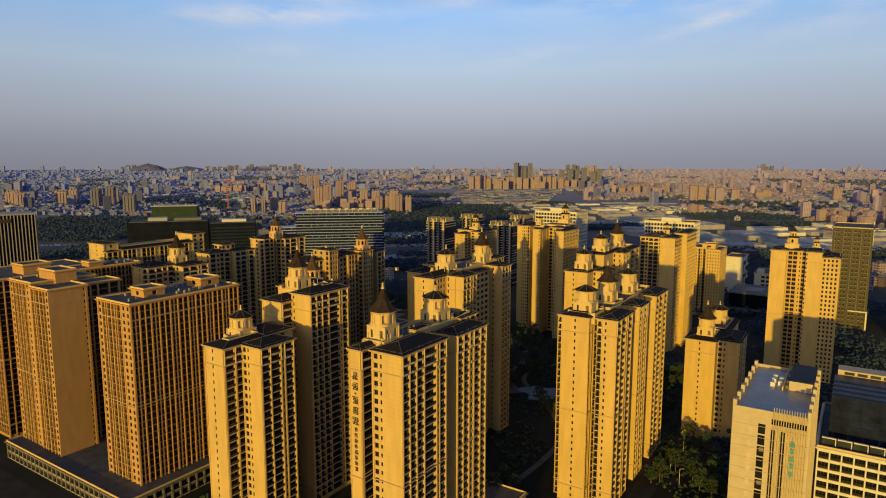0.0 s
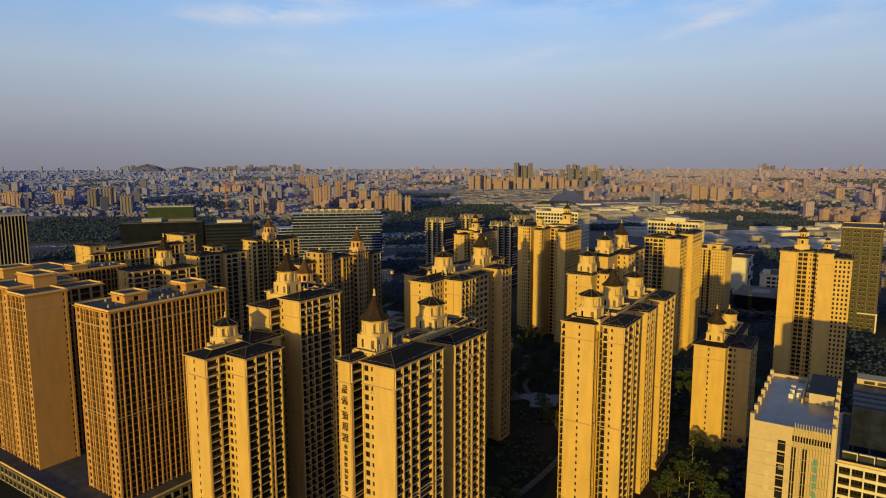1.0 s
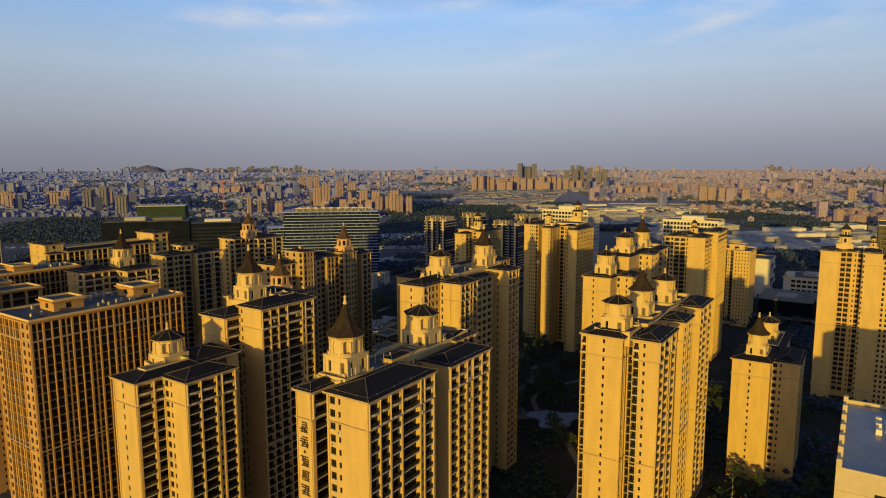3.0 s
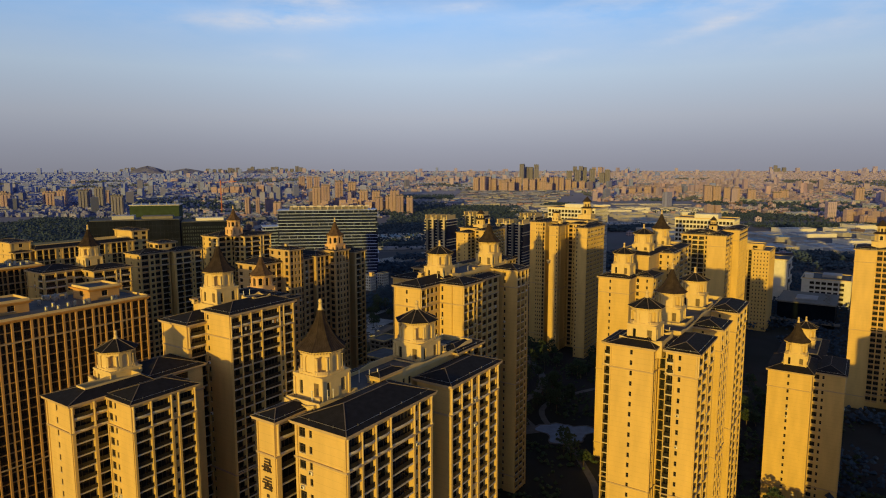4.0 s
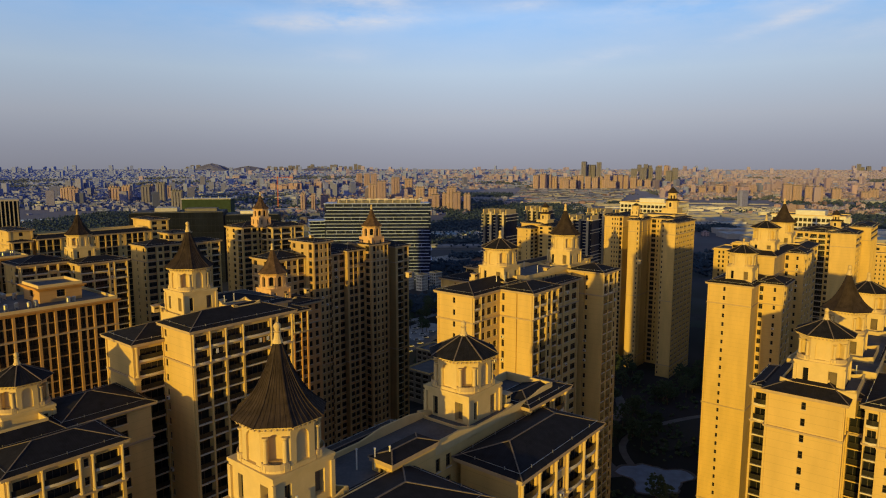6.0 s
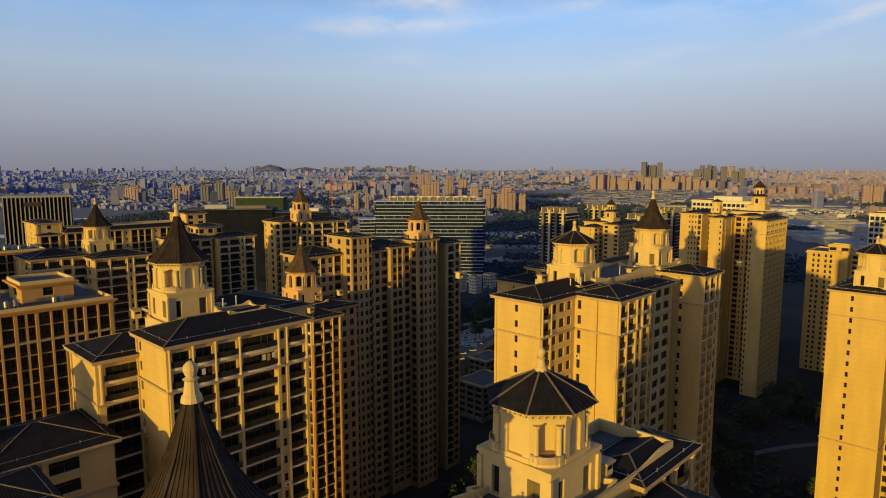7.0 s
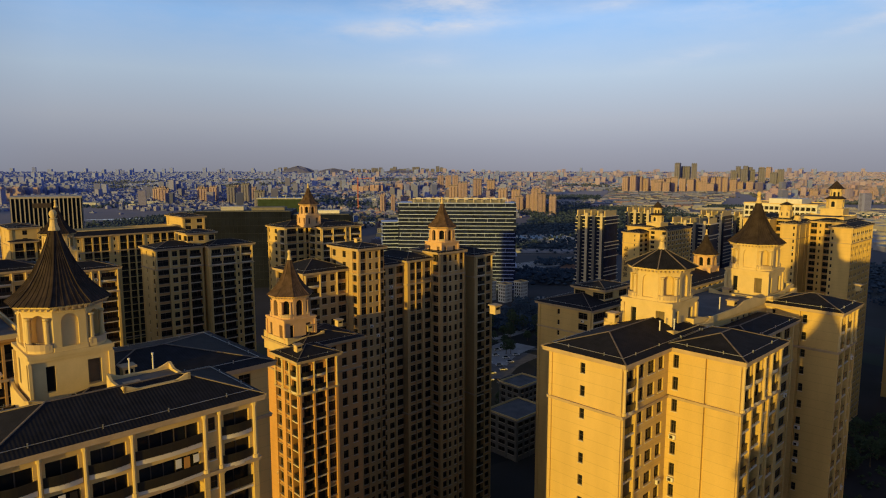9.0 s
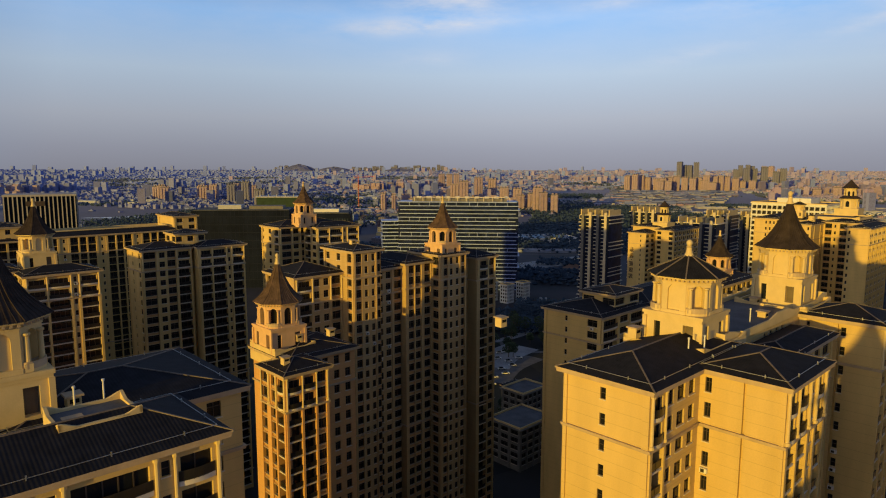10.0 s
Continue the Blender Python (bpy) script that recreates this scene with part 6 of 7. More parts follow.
def clump(g, x, y, z, r, rnd, mat=0):
    """A ragged leaf clump."""
    pts = [(r, 0, 0), (0, r, 0), (-r, 0, 0), (0, -r, 0), (0, 0, r * 0.8), (0, 0, -r * 0.6)]
    a = rnd.uniform(0, 1.5)
    c, s = math.cos(a), math.sin(a)
    k = len(g.v)
    for px, py, pz in pts:
        f = rnd.uniform(0.7, 1.3)
        g.v.append((x + (px * c - py * s) * f, y + (px * s + py * c) * f, z + pz * f))
    for q in ((0, 1, 4), (1, 2, 4), (2, 3, 4), (3, 0, 4), (1, 0, 5), (2, 1, 5), (3, 2, 5), (0, 3, 5)):
        g.f.append(tuple(k + i for i in q))
        g.m.append(mat)


KEEP = ((-260, 560, 560, 700), (-560, -340, 440, 900), (-240, 300, 640, 1560), (230, 960, 640, 1620), (-700, -300, 700, 1040), (-60, 420, 1250, 1560), (-1500, -520, 700, 1560), (-120, 560, 1560, 2260), (-40, 600, 2240, 2800), (420, 880, 1640, 2140), (-180, 20, 2240, 2720))
def district(x, y):
    """Broad patches of the town, from green land (low) to dense estates (high)."""
    return math.sin(x / 310 + 1.3) * math.sin(y / 270 + 0.5) + 0.6 * math.sin(x / 140 + y / 190) + 0.5 * math.sin(x / 97 - y / 113 + 2)


rnd = random.Random(5)
rings, estates, sheds, groves, dim_groves = [Geo() for _ in CITY], Geo(), Geo(), Geo(), Geo()
n = 0
while n < 64000:
    r = 700 + 4080 * rnd.random() ** 0.6
    a = radians(rnd.uniform(-50, 46))
    x, y = r * math.sin(a), r * math.cos(a)
    n += 1
    if any(x0 < x < x1 and y0 < y < y1 for x0, x1, y0, y1 in KEEP) and rnd.random() < 0.992:
        continue
    if r < 1400 and -0.9 < a < 0.25 and rnd.random() < 0.75:
        continue
    kind = district(x, y) + rnd.uniform(-0.2, 0.2)
    z = rise(x, y) - 1.0
    if kind < -0.62 and rnd.random() < 0.9 and r < 3900:         # parks and wooded strips
        if rnd.random() < 0.4:
            for k in range(3):
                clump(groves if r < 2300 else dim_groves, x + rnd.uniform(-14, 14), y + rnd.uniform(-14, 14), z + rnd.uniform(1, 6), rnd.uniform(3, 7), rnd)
        continue
    w, d = rnd.uniform(9, 26), rnd.uniform(8, 16)
    h = rnd.choice((7, 8, 10, 12, 14, 16, 18, 20)) * rnd.uniform(0.8, 1.15)
    turn = radians(rnd.choice((8, 12, -20, 30, -8)) + rnd.uniform(-6, 6))
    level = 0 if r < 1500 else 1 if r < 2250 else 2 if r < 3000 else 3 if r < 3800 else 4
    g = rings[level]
    if kind > 1.0 and 1500 < r < 3800:              # close-set estates of middling height
        if rnd.random() < 0.72:
            continue
        w, d, h = rnd.uniform(14, 22), rnd.uniform(12, 16), rnd.uniform(20, 36)
        g = estates if r < 2700 else g
        turn = radians(10 + rnd.uniform(-3, 3))
    elif -0.62 <= kind < -0.42 and r > 1300 and rnd.random() < 0.7:    # workshop roofs
        if rnd.random() < 0.7:
            continue
        w, d, h, g = rnd.uniform(34, 80), rnd.uniform(18, 34), rnd.uniform(6, 10), sheds if r < 2800 else g
        turn = radians(12 + rnd.uniform(-2, 2))
    elif rnd.random() < (0.05 if r < 1500 else 0.01):
        w, d, h = rnd.uniform(16, 24), rnd.uniform(13, 18), rnd.uniform(30, 52)
    elif r > 1500:
        w, d, h = w * 0.75, d * 0.8, h * 0.62
    if level > 2:
        h *= 0.75
    if r < 1250:
        h = min(h, 22)
    # bluer walls gather to the left, where thicker haze is painted in
    tone = 1 if g in rings and rnd.random() < 0.52 + a * 0.9 else 0
    c, sn = math.cos(turn), math.sin(turn)
    k = len(g.v)
    for zz in (z, z + h):
        for px, py in ((-w / 2, -d / 2), (w / 2, -d / 2), (w / 2, d / 2), (-w / 2, d / 2)):
            g.v.append((x + px * c - py * sn, y + px * sn + py * c, zz))
    g.f += [(k + 4, k + 5, k + 6, k + 7), (k, k + 1, k + 5, k + 4), (k + 1, k + 2, k + 6, k + 5), (k + 2, k + 3, k + 7, k + 6), (k + 3, k, k + 4, k + 7)]
    g.m += [tone] * 5
    if r < 2600 and rnd.random() < 0.6 and g is not sheds:
        b = Geo()
        b.box(-w * 0.2, -d * 0.25, h, w * 0.12, d * 0.25, h + 2.6, tone, False)
        g.add(b, Matrix.Translation((x, y, z)) @ Matrix.Rotation(turn, 4, "Z"))
for g, m, words in zip(rings, CITY, ("low city blocks nearest the estate", "low city blocks in evening sun", "city blocks with thin haze in their colour", "city blocks with thick haze in their colour", "faint city blocks at the horizon with haze in their colour")):
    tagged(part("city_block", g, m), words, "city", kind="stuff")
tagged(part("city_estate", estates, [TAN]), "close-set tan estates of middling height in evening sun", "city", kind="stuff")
tagged(part("workshop_roof", sheds, [METALROOF]), "grey-blue flat workshop roofs between the city blocks", "city", kind="stuff")
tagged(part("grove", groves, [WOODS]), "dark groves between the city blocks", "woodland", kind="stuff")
tagged(part("grove", dim_groves, [DIMWOODS]), "far groves with haze in their colour", "woodland", kind="stuff")

# a wooded hill on the horizon
hills = Geo()
for cx, cy, rx, ry, h in ((-1990, 4250, 210, 120, 146), (-1740, 4280, 260, 120, 128), (-1300, 4420, 260, 100, 120)):
    rings = []
    for k in range(9):
        f = k / 8
        rings.append([(cx + rx * (1 - f) ** 0.7 * math.cos(i * math.pi / 10) * (1 + 0.12 * math.sin(i * 2.3 + k)), cy + ry * (1 - f) ** 0.7 * math.sin(i * math.pi / 10), 60 + (h - 60) * f - 2 + 3 * math.sin(i * 1.7 + k)) for i in range(20)])
    hills.ring(rings)
tagged(part("hill", hills, [HILL]), "low wooded hills on the horizon, haze in their colour", "hill", kind="structure")

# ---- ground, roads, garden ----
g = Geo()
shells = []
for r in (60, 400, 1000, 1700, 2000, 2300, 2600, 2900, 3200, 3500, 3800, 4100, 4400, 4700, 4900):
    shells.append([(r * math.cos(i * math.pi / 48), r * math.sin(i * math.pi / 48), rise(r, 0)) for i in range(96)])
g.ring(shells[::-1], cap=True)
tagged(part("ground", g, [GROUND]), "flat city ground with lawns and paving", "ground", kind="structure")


def strip(name, points, width, z, mat, label, category):
    """A road or path through points of the estate's grid."""
    g = Geo()
    ps = [Vector((*site(*p), z)) for p in points]
    left, right = [], []
    for i, p in enumerate(ps):
        d = (ps[min(i + 1, len(ps) - 1)] - ps[max(i - 1, 0)]).normalized()
        o = Vector((-d.y, d.x, 0)) * width / 2
        left.append(tuple(p + o))
        right.append(tuple(p - o))
    for i in range(len(ps) - 1):
        g.face([right[i], right[i + 1], left[i + 1], left[i]])
    return tagged(part(name, g, [mat]), label, category, kind="structure")


def curve(points, steps=8):
    """A smooth line through the points."""
    out = []
    for i in range(len(points) - 1):
        p0, p1, p2, p3 = (Vector(points[max(0, min(len(points) - 1, i + k))]) for k in (-1, 0, 1, 2))
        for j in range(steps):
            t = j / steps
            out.append(tuple(0.5 * ((2 * p1) + (p2 - p0) * t + (2 * p0 - 5 * p1 + 4 * p2 - p3) * t * t + (3 * p1 - p0 - 3 * p2 + p3) * t ** 3)))
    return out + [tuple(points[-1])]


strip("road", [(-400, -60), (-55, -60), (-52, -400)], 22, 0.03, ASPHALT, "wide asphalt road in shade", "road")
strip("road", [(-52, 20), (-52, 400)], 18, 0.03, ASPHALT, "asphalt road in shade", "road")
strip("road", [(-52, -62), (-52, 24)], 18, 0.034, ASPHALT, "asphalt road in shade", "road")
strip("road", curve([(-44, 45), (60, 44), (140, 42), (240, 34), (300, 36), (460, 40)]), 9, 0.035, ASPHALT, "estate road in shade", "road")
strip("road", curve([(430, -700), (440, -420), (470, -200), (520, 40), (560, 300)]), 24, 0.04, ASPHALT, "city road beyond the estate", "road")
strip("path", curve([(60, -10), (130, -8), (170, -30), (215, -70), (260, -60), (300, -30)]), 3.2, 0.045, PAVING, "pale garden path", "path")
strip("path", curve([(150, 2), (185, -12), (230, -30), (280, -20), (310, 20)]), 3.0, 0.05, PAVING, "pale garden path", "path")
strip("path", curve([(150, -84), (200, -86), (260, -90), (330, -150)]), 5, 0.055, PAVING, "pale garden path", "path")
strip("forecourt", curve([(264, -246), (290, -258), (318, -262)]), 26, 0.05, PAVING, "pale paved forecourt with parked cars", "forecourt")
strip("path", curve([(345, -318), (330, -296), (322, -270), (345, -250)]), 4, 0.065, PAVING, "pale park path", "path")
strip("path", curve([(185, -60), (260, -150), (330, -240)]), 9, 0.06, PAVING, "paved yard between the towers", "path")

strip("road", curve([(500, -560), (552, -488), (587, -454), (640, -400)]), 11, 0.07, PAVING, "pale service road beyond the park", "road")
strip("road", curve([(610, -700), (660, -600), (730, -520), (800, -470)]), 16, 0.075, PAVING, "pale depot yard", "road")
strip("yard", curve([(560, -500), (610, -494), (660, -488), (730, -480)]), 46, 0.08, CONCRETE, "pale concrete depot yard with parked vans", "yard")
strip("court", curve([(628, -448), (646, -454), (668, -462)]), 22, 0.085, EARTH, "bare red earth court beside the depot", "court")
strip("road", curve([(290, -312), (340, -296), (388, -306), (430, -338), (470, -366)]), 7, 0.075, CONCRETE, "pale park road", "road")
strip("plaza", curve([(284, -262), (306, -272), (332, -276)]), 24, 0.09, CONCRETE, "pale plaza at the edge of the park", "plaza")
for k in range(7):
    x, y = site(690 + 13 * k, -600 + 16 * k)
    ob = thing("greenhouse", pose(x, y, 0, 0, 0, 6), "long low greenhouse with a pale roof", "greenhouse", "greenhouses")
    g = Geo()
    g.ring([[(xx, -6, 0), (xx, -6, 3), (xx, 0, 5.2), (xx, 6, 3), (xx, 6, 0)] for xx in (-26, 26)], 0, True, True)
    part("shell", g, [METALROOF], ob)
pool = Geo()
cx, cy = site(194, -47.5)
rim = []
for k in range(40):
    a = 2 * math.pi * k / 40
    r = 1 + 0.22 * math.sin(3 * a + 0.6) + 0.12 * math.sin(5 * a) + 0.05 * math.sin(11 * a + 1)
    rim.append((cx + 12.5 * r * math.cos(a), cy + 11.5 * r * math.sin(a)))
pool.face([(x, y, 0.12) for x, y in rim])
tagged(part("pool", pool, [POOL]), "pale blue free-form garden pool, empty of people", "pool", kind="structure")
edge = Geo()
edge.ring([[(cx + (x - cx) * s, cy + (y - cy) * s, z) for x, y in rim] for s, z in ((1.08, 0.0), (1.08, 0.3), (1.01, 0.3), (1.0, 0.1))], cap=False)
tagged(part("pool_rim", edge, [PAVING]), "pale stone rim of the pool", "pool rim", kind="structure")
lake = Geo()
lake.face([(-1250 + 230 * math.cos(i * math.pi / 12) * (1 + 0.2 * math.sin(i)), 1330 + 60 * math.sin(i * math.pi / 12), 0.3) for i in range(24)])
tagged(part("lake", lake, [WATER]), "still lake beyond the offices", "water", kind="structure")
canal = Geo()
canal.face([(-900 + 260 * math.cos(i * math.pi / 12), 930 + 26 * math.sin(i * math.pi / 12) + 20 * math.cos(i * math.pi / 12), 0.3) for i in range(24)])
tagged(part("river", canal, [WATER]), "narrow river between dark banks", "water", kind="structure")


def tree(height, spread, seed):
    rnd = random.Random(seed)
    ob = thing("tree", Matrix(), "dark green broad-leaved garden tree", "tree", "garden trees")
    trunk = Geo()
    lathe(trunk, 0, 0, 0, ((0, 0.34), (0.6, 0.24), (height * 0.45, 0.16), (height * 0.8, 0.06)), 7)
    for k in range(6):
        a = k * 1.05 + rnd.uniform(-0.3, 0.3)
        trunk.beam((0, 0, height * (0.3 + 0.06 * k)), (math.cos(a) * spread * 0.6, math.sin(a) * spread * 0.6, height * (0.5 + 0.06 * k)), 0.06)
    part("trunk", trunk, [BARK], ob)
    crown = Geo()
    for k in range(120):
        a, f, h = rnd.uniform(0, 6.283), rnd.random() ** 0.5, rnd.random()
        rr = spread * (0.45 + 0.65 * math.sin(math.pi * min(1, 0.15 + 0.85 * h))) * rnd.uniform(0.75, 1.1)
        clump(crown, math.cos(a) * f * rr, math.sin(a) * f * rr, height * (0.38 + 0.62 * h), rnd.uniform(0.35, 0.85), rnd)
    part("crown", crown, [LEAF], ob)
    return ob


kinds = [tree(9, 3.2, 1), tree(12, 4.2, 2), tree(7, 2.8, 3)]
rnd = random.Random(8)
FREE = ((112, 170, 40, 72, 26), (165, 300, -40, -4, 34), (150, 215, -36, 2, 16), (170, 300, -98, -62, 34), (60, 78, -48, 6, 10), (62, 80, -110, -64, 8), (250, 310, 0, 60, 30), (300, 330, -80, -30, 14), (-46, -40, -60, 60, 14), (236, 300, 44, 66, 12), (110, 150, -130, -70, 14), (165, 330, -135, -100, 34), (226, 262, -215, -180, 16), (300, 372, -330, -262, 30), (60, 76, -112, -66, 10), (330, 420, -300, -230, 14), (120, 200, 62, 92, 14))
for s0, s1, w0, w1, count in FREE:
    for k in range(count):
        s, w = rnd.uniform(s0, s1), rnd.uniform(w0, w1)
        if (abs(s - 194) < 16 and abs(w + 47) < 16) or (171 < s < 262 and -33 < w < 2):
            continue
        x, y = site(s, w)
        m = pose(x, y, 0, 0, 0, rnd.uniform(0, 360))
        base = rnd.choice(kinds)
        if base.matrix_basis.translation.length < 0.001:
            base.matrix_basis = m
        else:
            copy_thing(base, m)

woods = Geo()
rnd = random.Random(21)
for x0, x1, y0, y1, count, tall in ((-180, 260, 900, 1280, 2600, 11), (-120, 240, 1280, 1600, 1500, 11), (330, 470, 1180, 1300, 700, 10), (420, 900, 760, 830, 900, 9), (-620, -260, 760, 920, 900, 9), (-1000, -420, 1080, 1500, 2600, 11),
                                    (-300, 60, 1600, 2300, 2600, 12), (40, 250, 1600, 1960, 1300, 12), (-190, 60, 2280, 2720, 2600, 22), (330, 470, 1960, 2100, 600, 12), (240, 420, 1560, 1640, 500, 11), (-60, 40, 520, 560, 160, 7), (-130, -72, 330, 450, 260, 6), (-120, -20, 462, 530, 260, 4), (-96, 10, 655, 735, 200, 7), (-60, 0, 780, 830, 60, 6), (240, 460, 380, 640, 700, 8), (200, 540, 670, 850, 900, 9), (-330, -200, 700, 900, 500, 9), (600, 1100, 1640, 1760, 600, 10), (690, 1040, 1240, 1330, 500, 9), (690, 960, 1420, 1640, 500, 9), (1000, 1300, 700, 960, 400, 9), (-900, -600, 980, 1080, 500, 10)):
    near = 0.5 if y1 < 700 else 1.0
    for k in range(int(count * 2.6 / near ** 1.8)):
        clump(woods, rnd.uniform(x0, x1), rnd.uniform(y0, y1), tall * rnd.uniform(0.15, 0.95), near * rnd.uniform(1.3, 3.6), rnd)
for s0, s1, w0, w1, count, tall in ((120, 205, 62, 92, 500, 6), (205, 300, 60, 130, 900, 7), (340, 470, 30, 140, 1500, 8), (310, 470, -60, -20, 500, 7), (420, 500, 20, 60, 300, 6)):
    for k in range(count):                          # thickets on the office side of the estate
        s, w = rnd.uniform(s0, s1), rnd.uniform(w0, w1)
        if math.sin(s / 11) + math.sin(w / 9 + s / 31) > -0.3:
            clump(woods, *site(s, w), tall * rnd.uniform(0.1, 0.9), rnd.uniform(0.7, 1.8), rnd)
tagged(part("woodland", woods, [WOODS]), "dark woodland crowns between the estate and the city", "woodland", kind="stuff")


shrubs = Geo()
rnd = random.Random(33)
for k in range(9000):                               # beds and hedges of the estate garden
    s, w = rnd.uniform(-35, 335), rnd.uniform(-118, 76)
    patch = math.sin(s / 9 + 1) + math.sin(w / 7 + s / 23) + rnd.uniform(-0.5, 0.5)
    if patch < 0.2 or (abs(s - 194) < 16 and abs(w + 47) < 16):
        continue
    x, y = site(s, w)
    clump(shrubs, x, y, rnd.uniform(0.2, 1.1), rnd.uniform(0.5, 1.5), rnd)
tagged(part("shrubbery", shrubs, [LEAF]), "dark garden shrubs and hedges between the towers", "shrubs", kind="stuff")


def street_lamp():
    ob = thing("street_lamp", Matrix(), "white street lamp beside the estate road", "street lamp", "street lamps")
    g = Geo()
    lathe(g, 0, 0, 0, ((0, 0.16), (0.4, 0.1), (8.5, 0.06)), 8)
    part("pole", g, [WHITE], ob)
    h = Geo()
    h.beam((0, 0, 8.4), (1.2, 0, 8.7), 0.05)
    part("arm", h, [WHITE], ob)
    plain("lamp_head", 1.0, -0.14, 8.62, 1.8, 0.14, 8.76, WHITE, ob)
    return ob


lamp = None
for k in range(9):
    x, y = site(118 + k * 13, 49 if k % 2 else 56)
    m = pose(x, y, 0, 0, 0, 40 * k)
    if lamp is None:
        lamp = street_lamp()
        lamp.matrix_basis = m
    else:
        copy_thing(lamp, m)


def car():
    ob = thing("car", Matrix(), "parked white saloon car", "car", "parked cars")
    g = Geo()
    low = [(-2.2, -0.85), (2.2, -0.85), (2.2, 0.85), (-2.2, 0.85)]
    g.ring([[(x * f, y * f2, z) for x, y in low] for f, f2, z in ((1, 0.95, 0.3), (1.02, 1, 0.6), (0.98, 0.97, 0.85))], 0, True, True)
    part("body", g, [WHITE], ob)
    c = Geo()
    c.ring([[(x * f - 0.2, y * f2, z) for x, y in low] for f, f2, z in ((0.62, 0.93, 0.85), (0.42, 0.78, 1.4))], 0, True)
    part("cabin", c, [GLASS], ob)
    for sx in (-1.35, 1.35):
        for sy in (-0.82, 0.82):
            w = Geo()
            w.ring([[(sx + 0.32 * math.cos(i * math.pi / 6), sy + o, 0.32 + 0.32 * math.sin(i * math.pi / 6)) for i in range(12)] for o in (-0.1, 0.1)], 0, True, True)
            part("wheel", w, [RAIL], ob)
    return ob


auto = None
for k in range(14):
    x, y = site(262 + (k % 7) * 7.6 + (k // 7) * 5 + (k * 37 % 5), -240 - (k % 7) * 3.0 - (k // 7) * 15 - (k * 53 % 7))
    m = pose(x, y, 0.07, 0, 0, 20 + 3 * (k % 3))
    if auto is None:
        auto = car()
        auto.matrix_basis = m
    else:
        copy_thing(auto, m)

# white vans and cars in the depot yard
rnd = random.Random(77)
for k in range(18):
    x, y = site(566 + (k % 9) * 15 + rnd.uniform(-1, 1), -512 + (k // 9) * 16 + (k % 9) * 2 + rnd.uniform(-2, 2))
    copy_thing(auto, pose(x, y, 0.1, 0, 0, rnd.choice((10, 100)) + rnd.uniform(-6, 6)))

# low houses in the garden yard
for s, w, a, b, h in ((196, -166, 20, 16, 17), (222, -186, 16, 12, 19), (238, -198, 10, 14, 13), (421, -385, 9, 8, 17), (425, -370, 9, 8, 16), (444, -368, 9, 8, 16), (262, -148, 30, 12, 8)):
    t = Tower(s, w, "low white house with dark windows beside the lawn" if s > 400 else "low grey house with dark windows in the yard", 0, OFFWHITE if s > 400 else YARD, "yard houses", "low_house", "house")
    t.block(s, s + a, w - b, w, h, "P.5 W2 p.5 W2 P.5 W2 P.5", "P.5 W2.2 " * 5 + "P.5", roof="hip" if h < 14.5 else "flat", slope=0.2, band=False)
    t.done()

# rooftop clutter: water tanks and vents on the flat slabs
def tank():
    ob = thing("water_tank", Matrix(), "steel water tank on a flat roof", "water tank", "rooftop tanks")
    g = Geo()
    lathe(g, 0, 0, 0.4, ((0, 0.5), (1.1, 0.5), (1.3, 0.2)), 12)
    part("drum", g, [STEEL], ob)
    for sx, sy in ((-0.35, -0.35), (0.35, -0.35), (0.35, 0.35), (-0.35, 0.35)):
        plain("leg", sx - 0.06, sy - 0.06, 0, sx + 0.06, sy + 0.06, 0.44, STEEL, ob)
    return ob


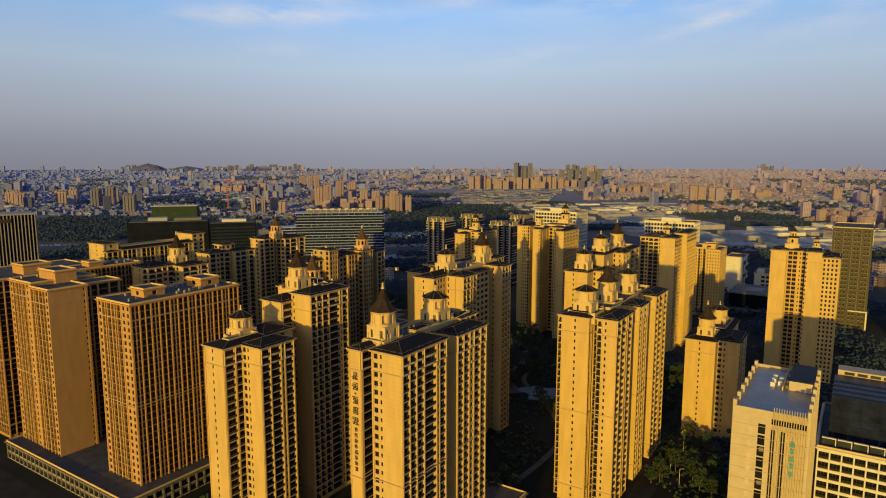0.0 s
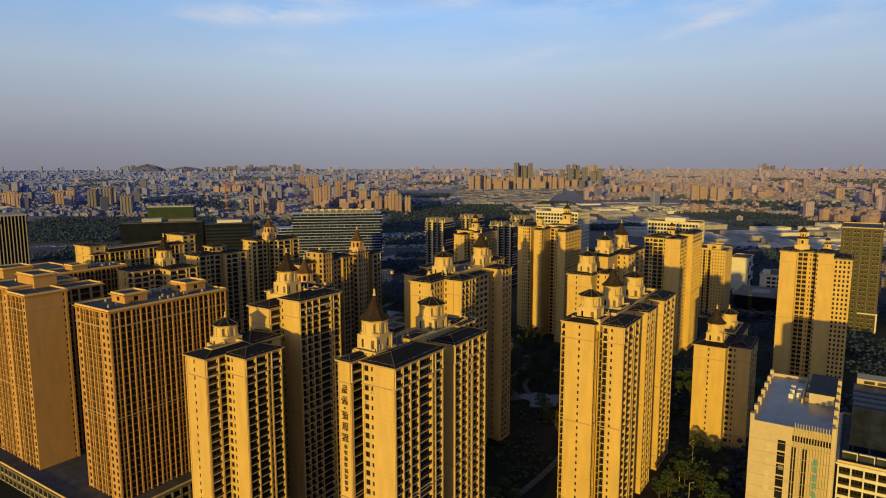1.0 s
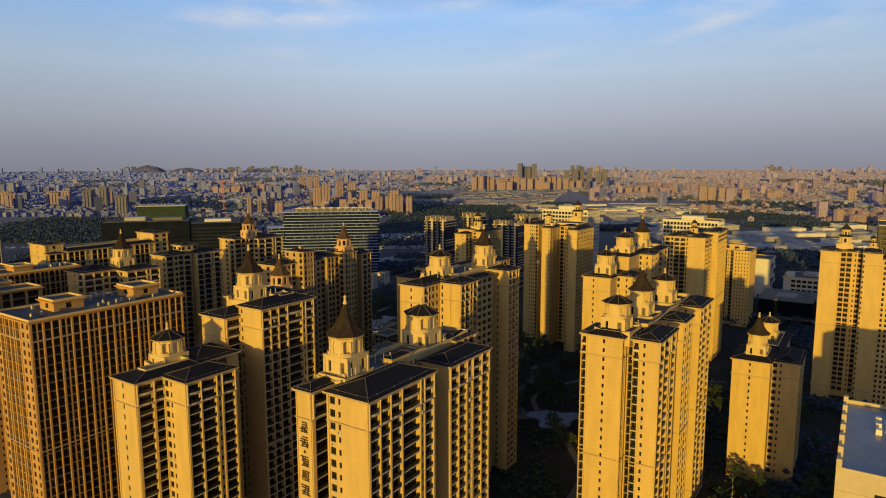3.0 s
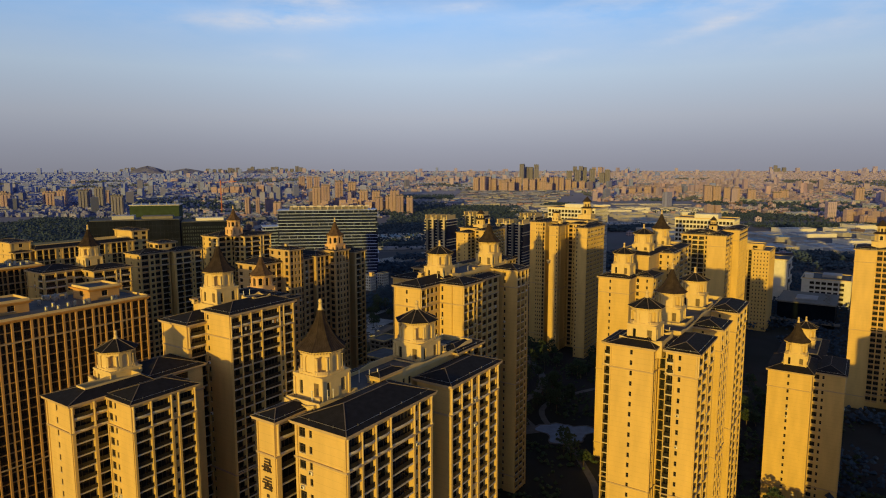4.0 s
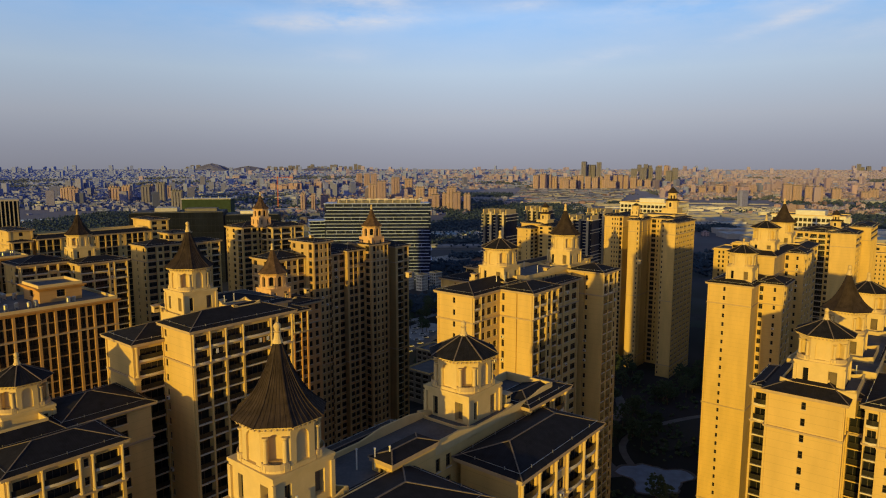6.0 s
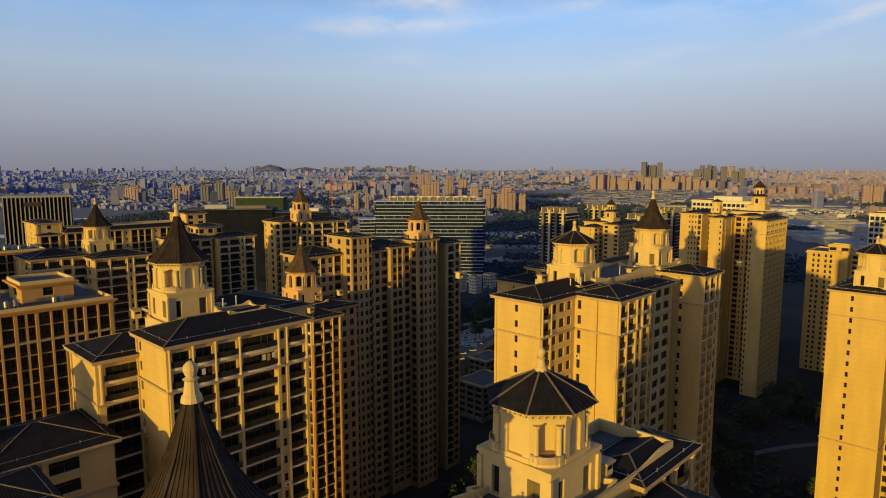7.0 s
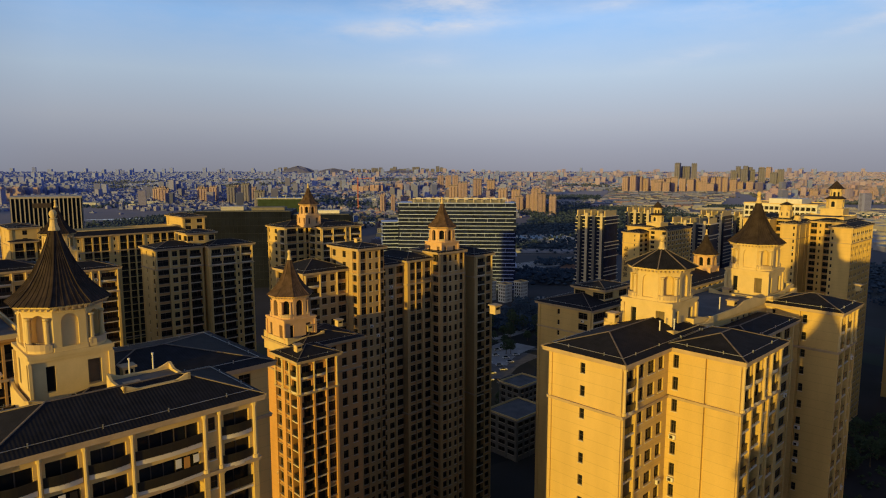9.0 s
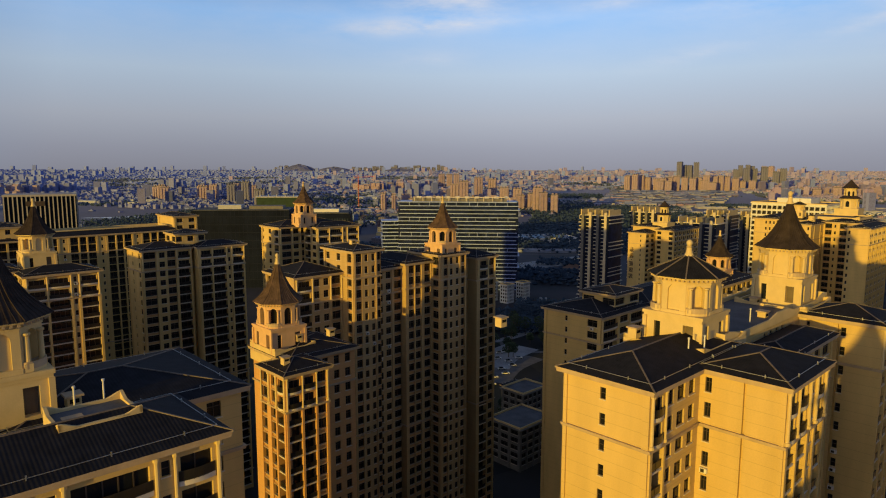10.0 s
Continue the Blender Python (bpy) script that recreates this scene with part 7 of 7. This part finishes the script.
def vent():
    ob = thing("roof_vent", Matrix(), "cream brick vent with a cap on the roof deck", "roof vent", "rooftop vents")
    plain("shaft", -0.6, -0.6, 0, 0.6, 0.6, 1.3, CREAM, ob)
    plain("cap", -0.8, -0.8, 1.3, 0.8, 0.8, 1.5, TRIM, ob)
    plain("louvre", -0.4, -0.64, 0.7, 0.4, -0.6, 1.1, GLASS, ob)
    return ob


def pipe():
    ob = thing("vent_pipe", Matrix(), "thin white vent pipe on the roof deck", "vent pipe", "vent pipes")
    g = Geo()
    lathe(g, 0, 0, 0, ((0, 0.09), (2.4, 0.09), (2.4, 0.14), (2.6, 0.14)), 8)
    part("pipe", g, [WHITE], ob)
    return ob


def scatter(maker, spots):
    made = None
    for s, w, z in spots:
        x, y = site(s, w)
        m = pose(x, y, z, 0, 0, TURN)
        if made is None:
            made = maker()
            made.matrix_basis = m
        else:
            copy_thing(made, m)


rnd = random.Random(3)
spots = [(rnd.uniform(-23, 26), rnd.uniform(-157, -136), 88.08) for k in range(46)]
spots = [p for p in spots if not (-16 < p[0] < -2 and -154 < p[1] < -140) and not (12 < p[0] < 26 and -154 < p[1] < -139)]
scatter(tank, spots + [(rnd.uniform(-28, -2), rnd.uniform(-228, -224), 90.08) for k in range(6)] + [(rnd.uniform(26, 41), rnd.uniform(-253, -241), 88.48) for k in range(12)])
scatter(vent, [(-9.4, -12.6, 87.45), (-1.6, -18.8, 87.45), (6.5, -11.9, 87.45), (33, -13, 87.45), (118, -55, 91.9), (91, -61.4, 92.9), (80.5, -129, 80.8), (84.5, -123.5, 82.2), (128, -60, 91.9), (30.6, -85, 92.5), (104, 16, 82.5), (127, 17, 82.5), (72.2, -119.6, 79.9), (76.6, -138.2, 80.6), (84, -78.6, 92.4), (19.4, -92, 92.2), (111, -153, 95.4), (146, -158, 90.0), (176, -50, 88.0), (29, -78, 92.6)])
scatter(pipe, [(-8.2, -11.7, 87.45), (-7.2, -11.2, 87.45), (-10.4, -13.6, 87.45), (4, -14.5, 87.45), (5.5, -13, 87.45), (2, -18, 87.45), (7, -12, 87.45), (110, -60, 91.9), (113, -55, 91.9), (117, -62, 91.9), (90, -53.5, 92), (92.6, -52.7, 92), (98, 17, 82.5), (96.6, 25, 82.5), (30.4, -83.6, 92.5), (33, -84, 92.5)])
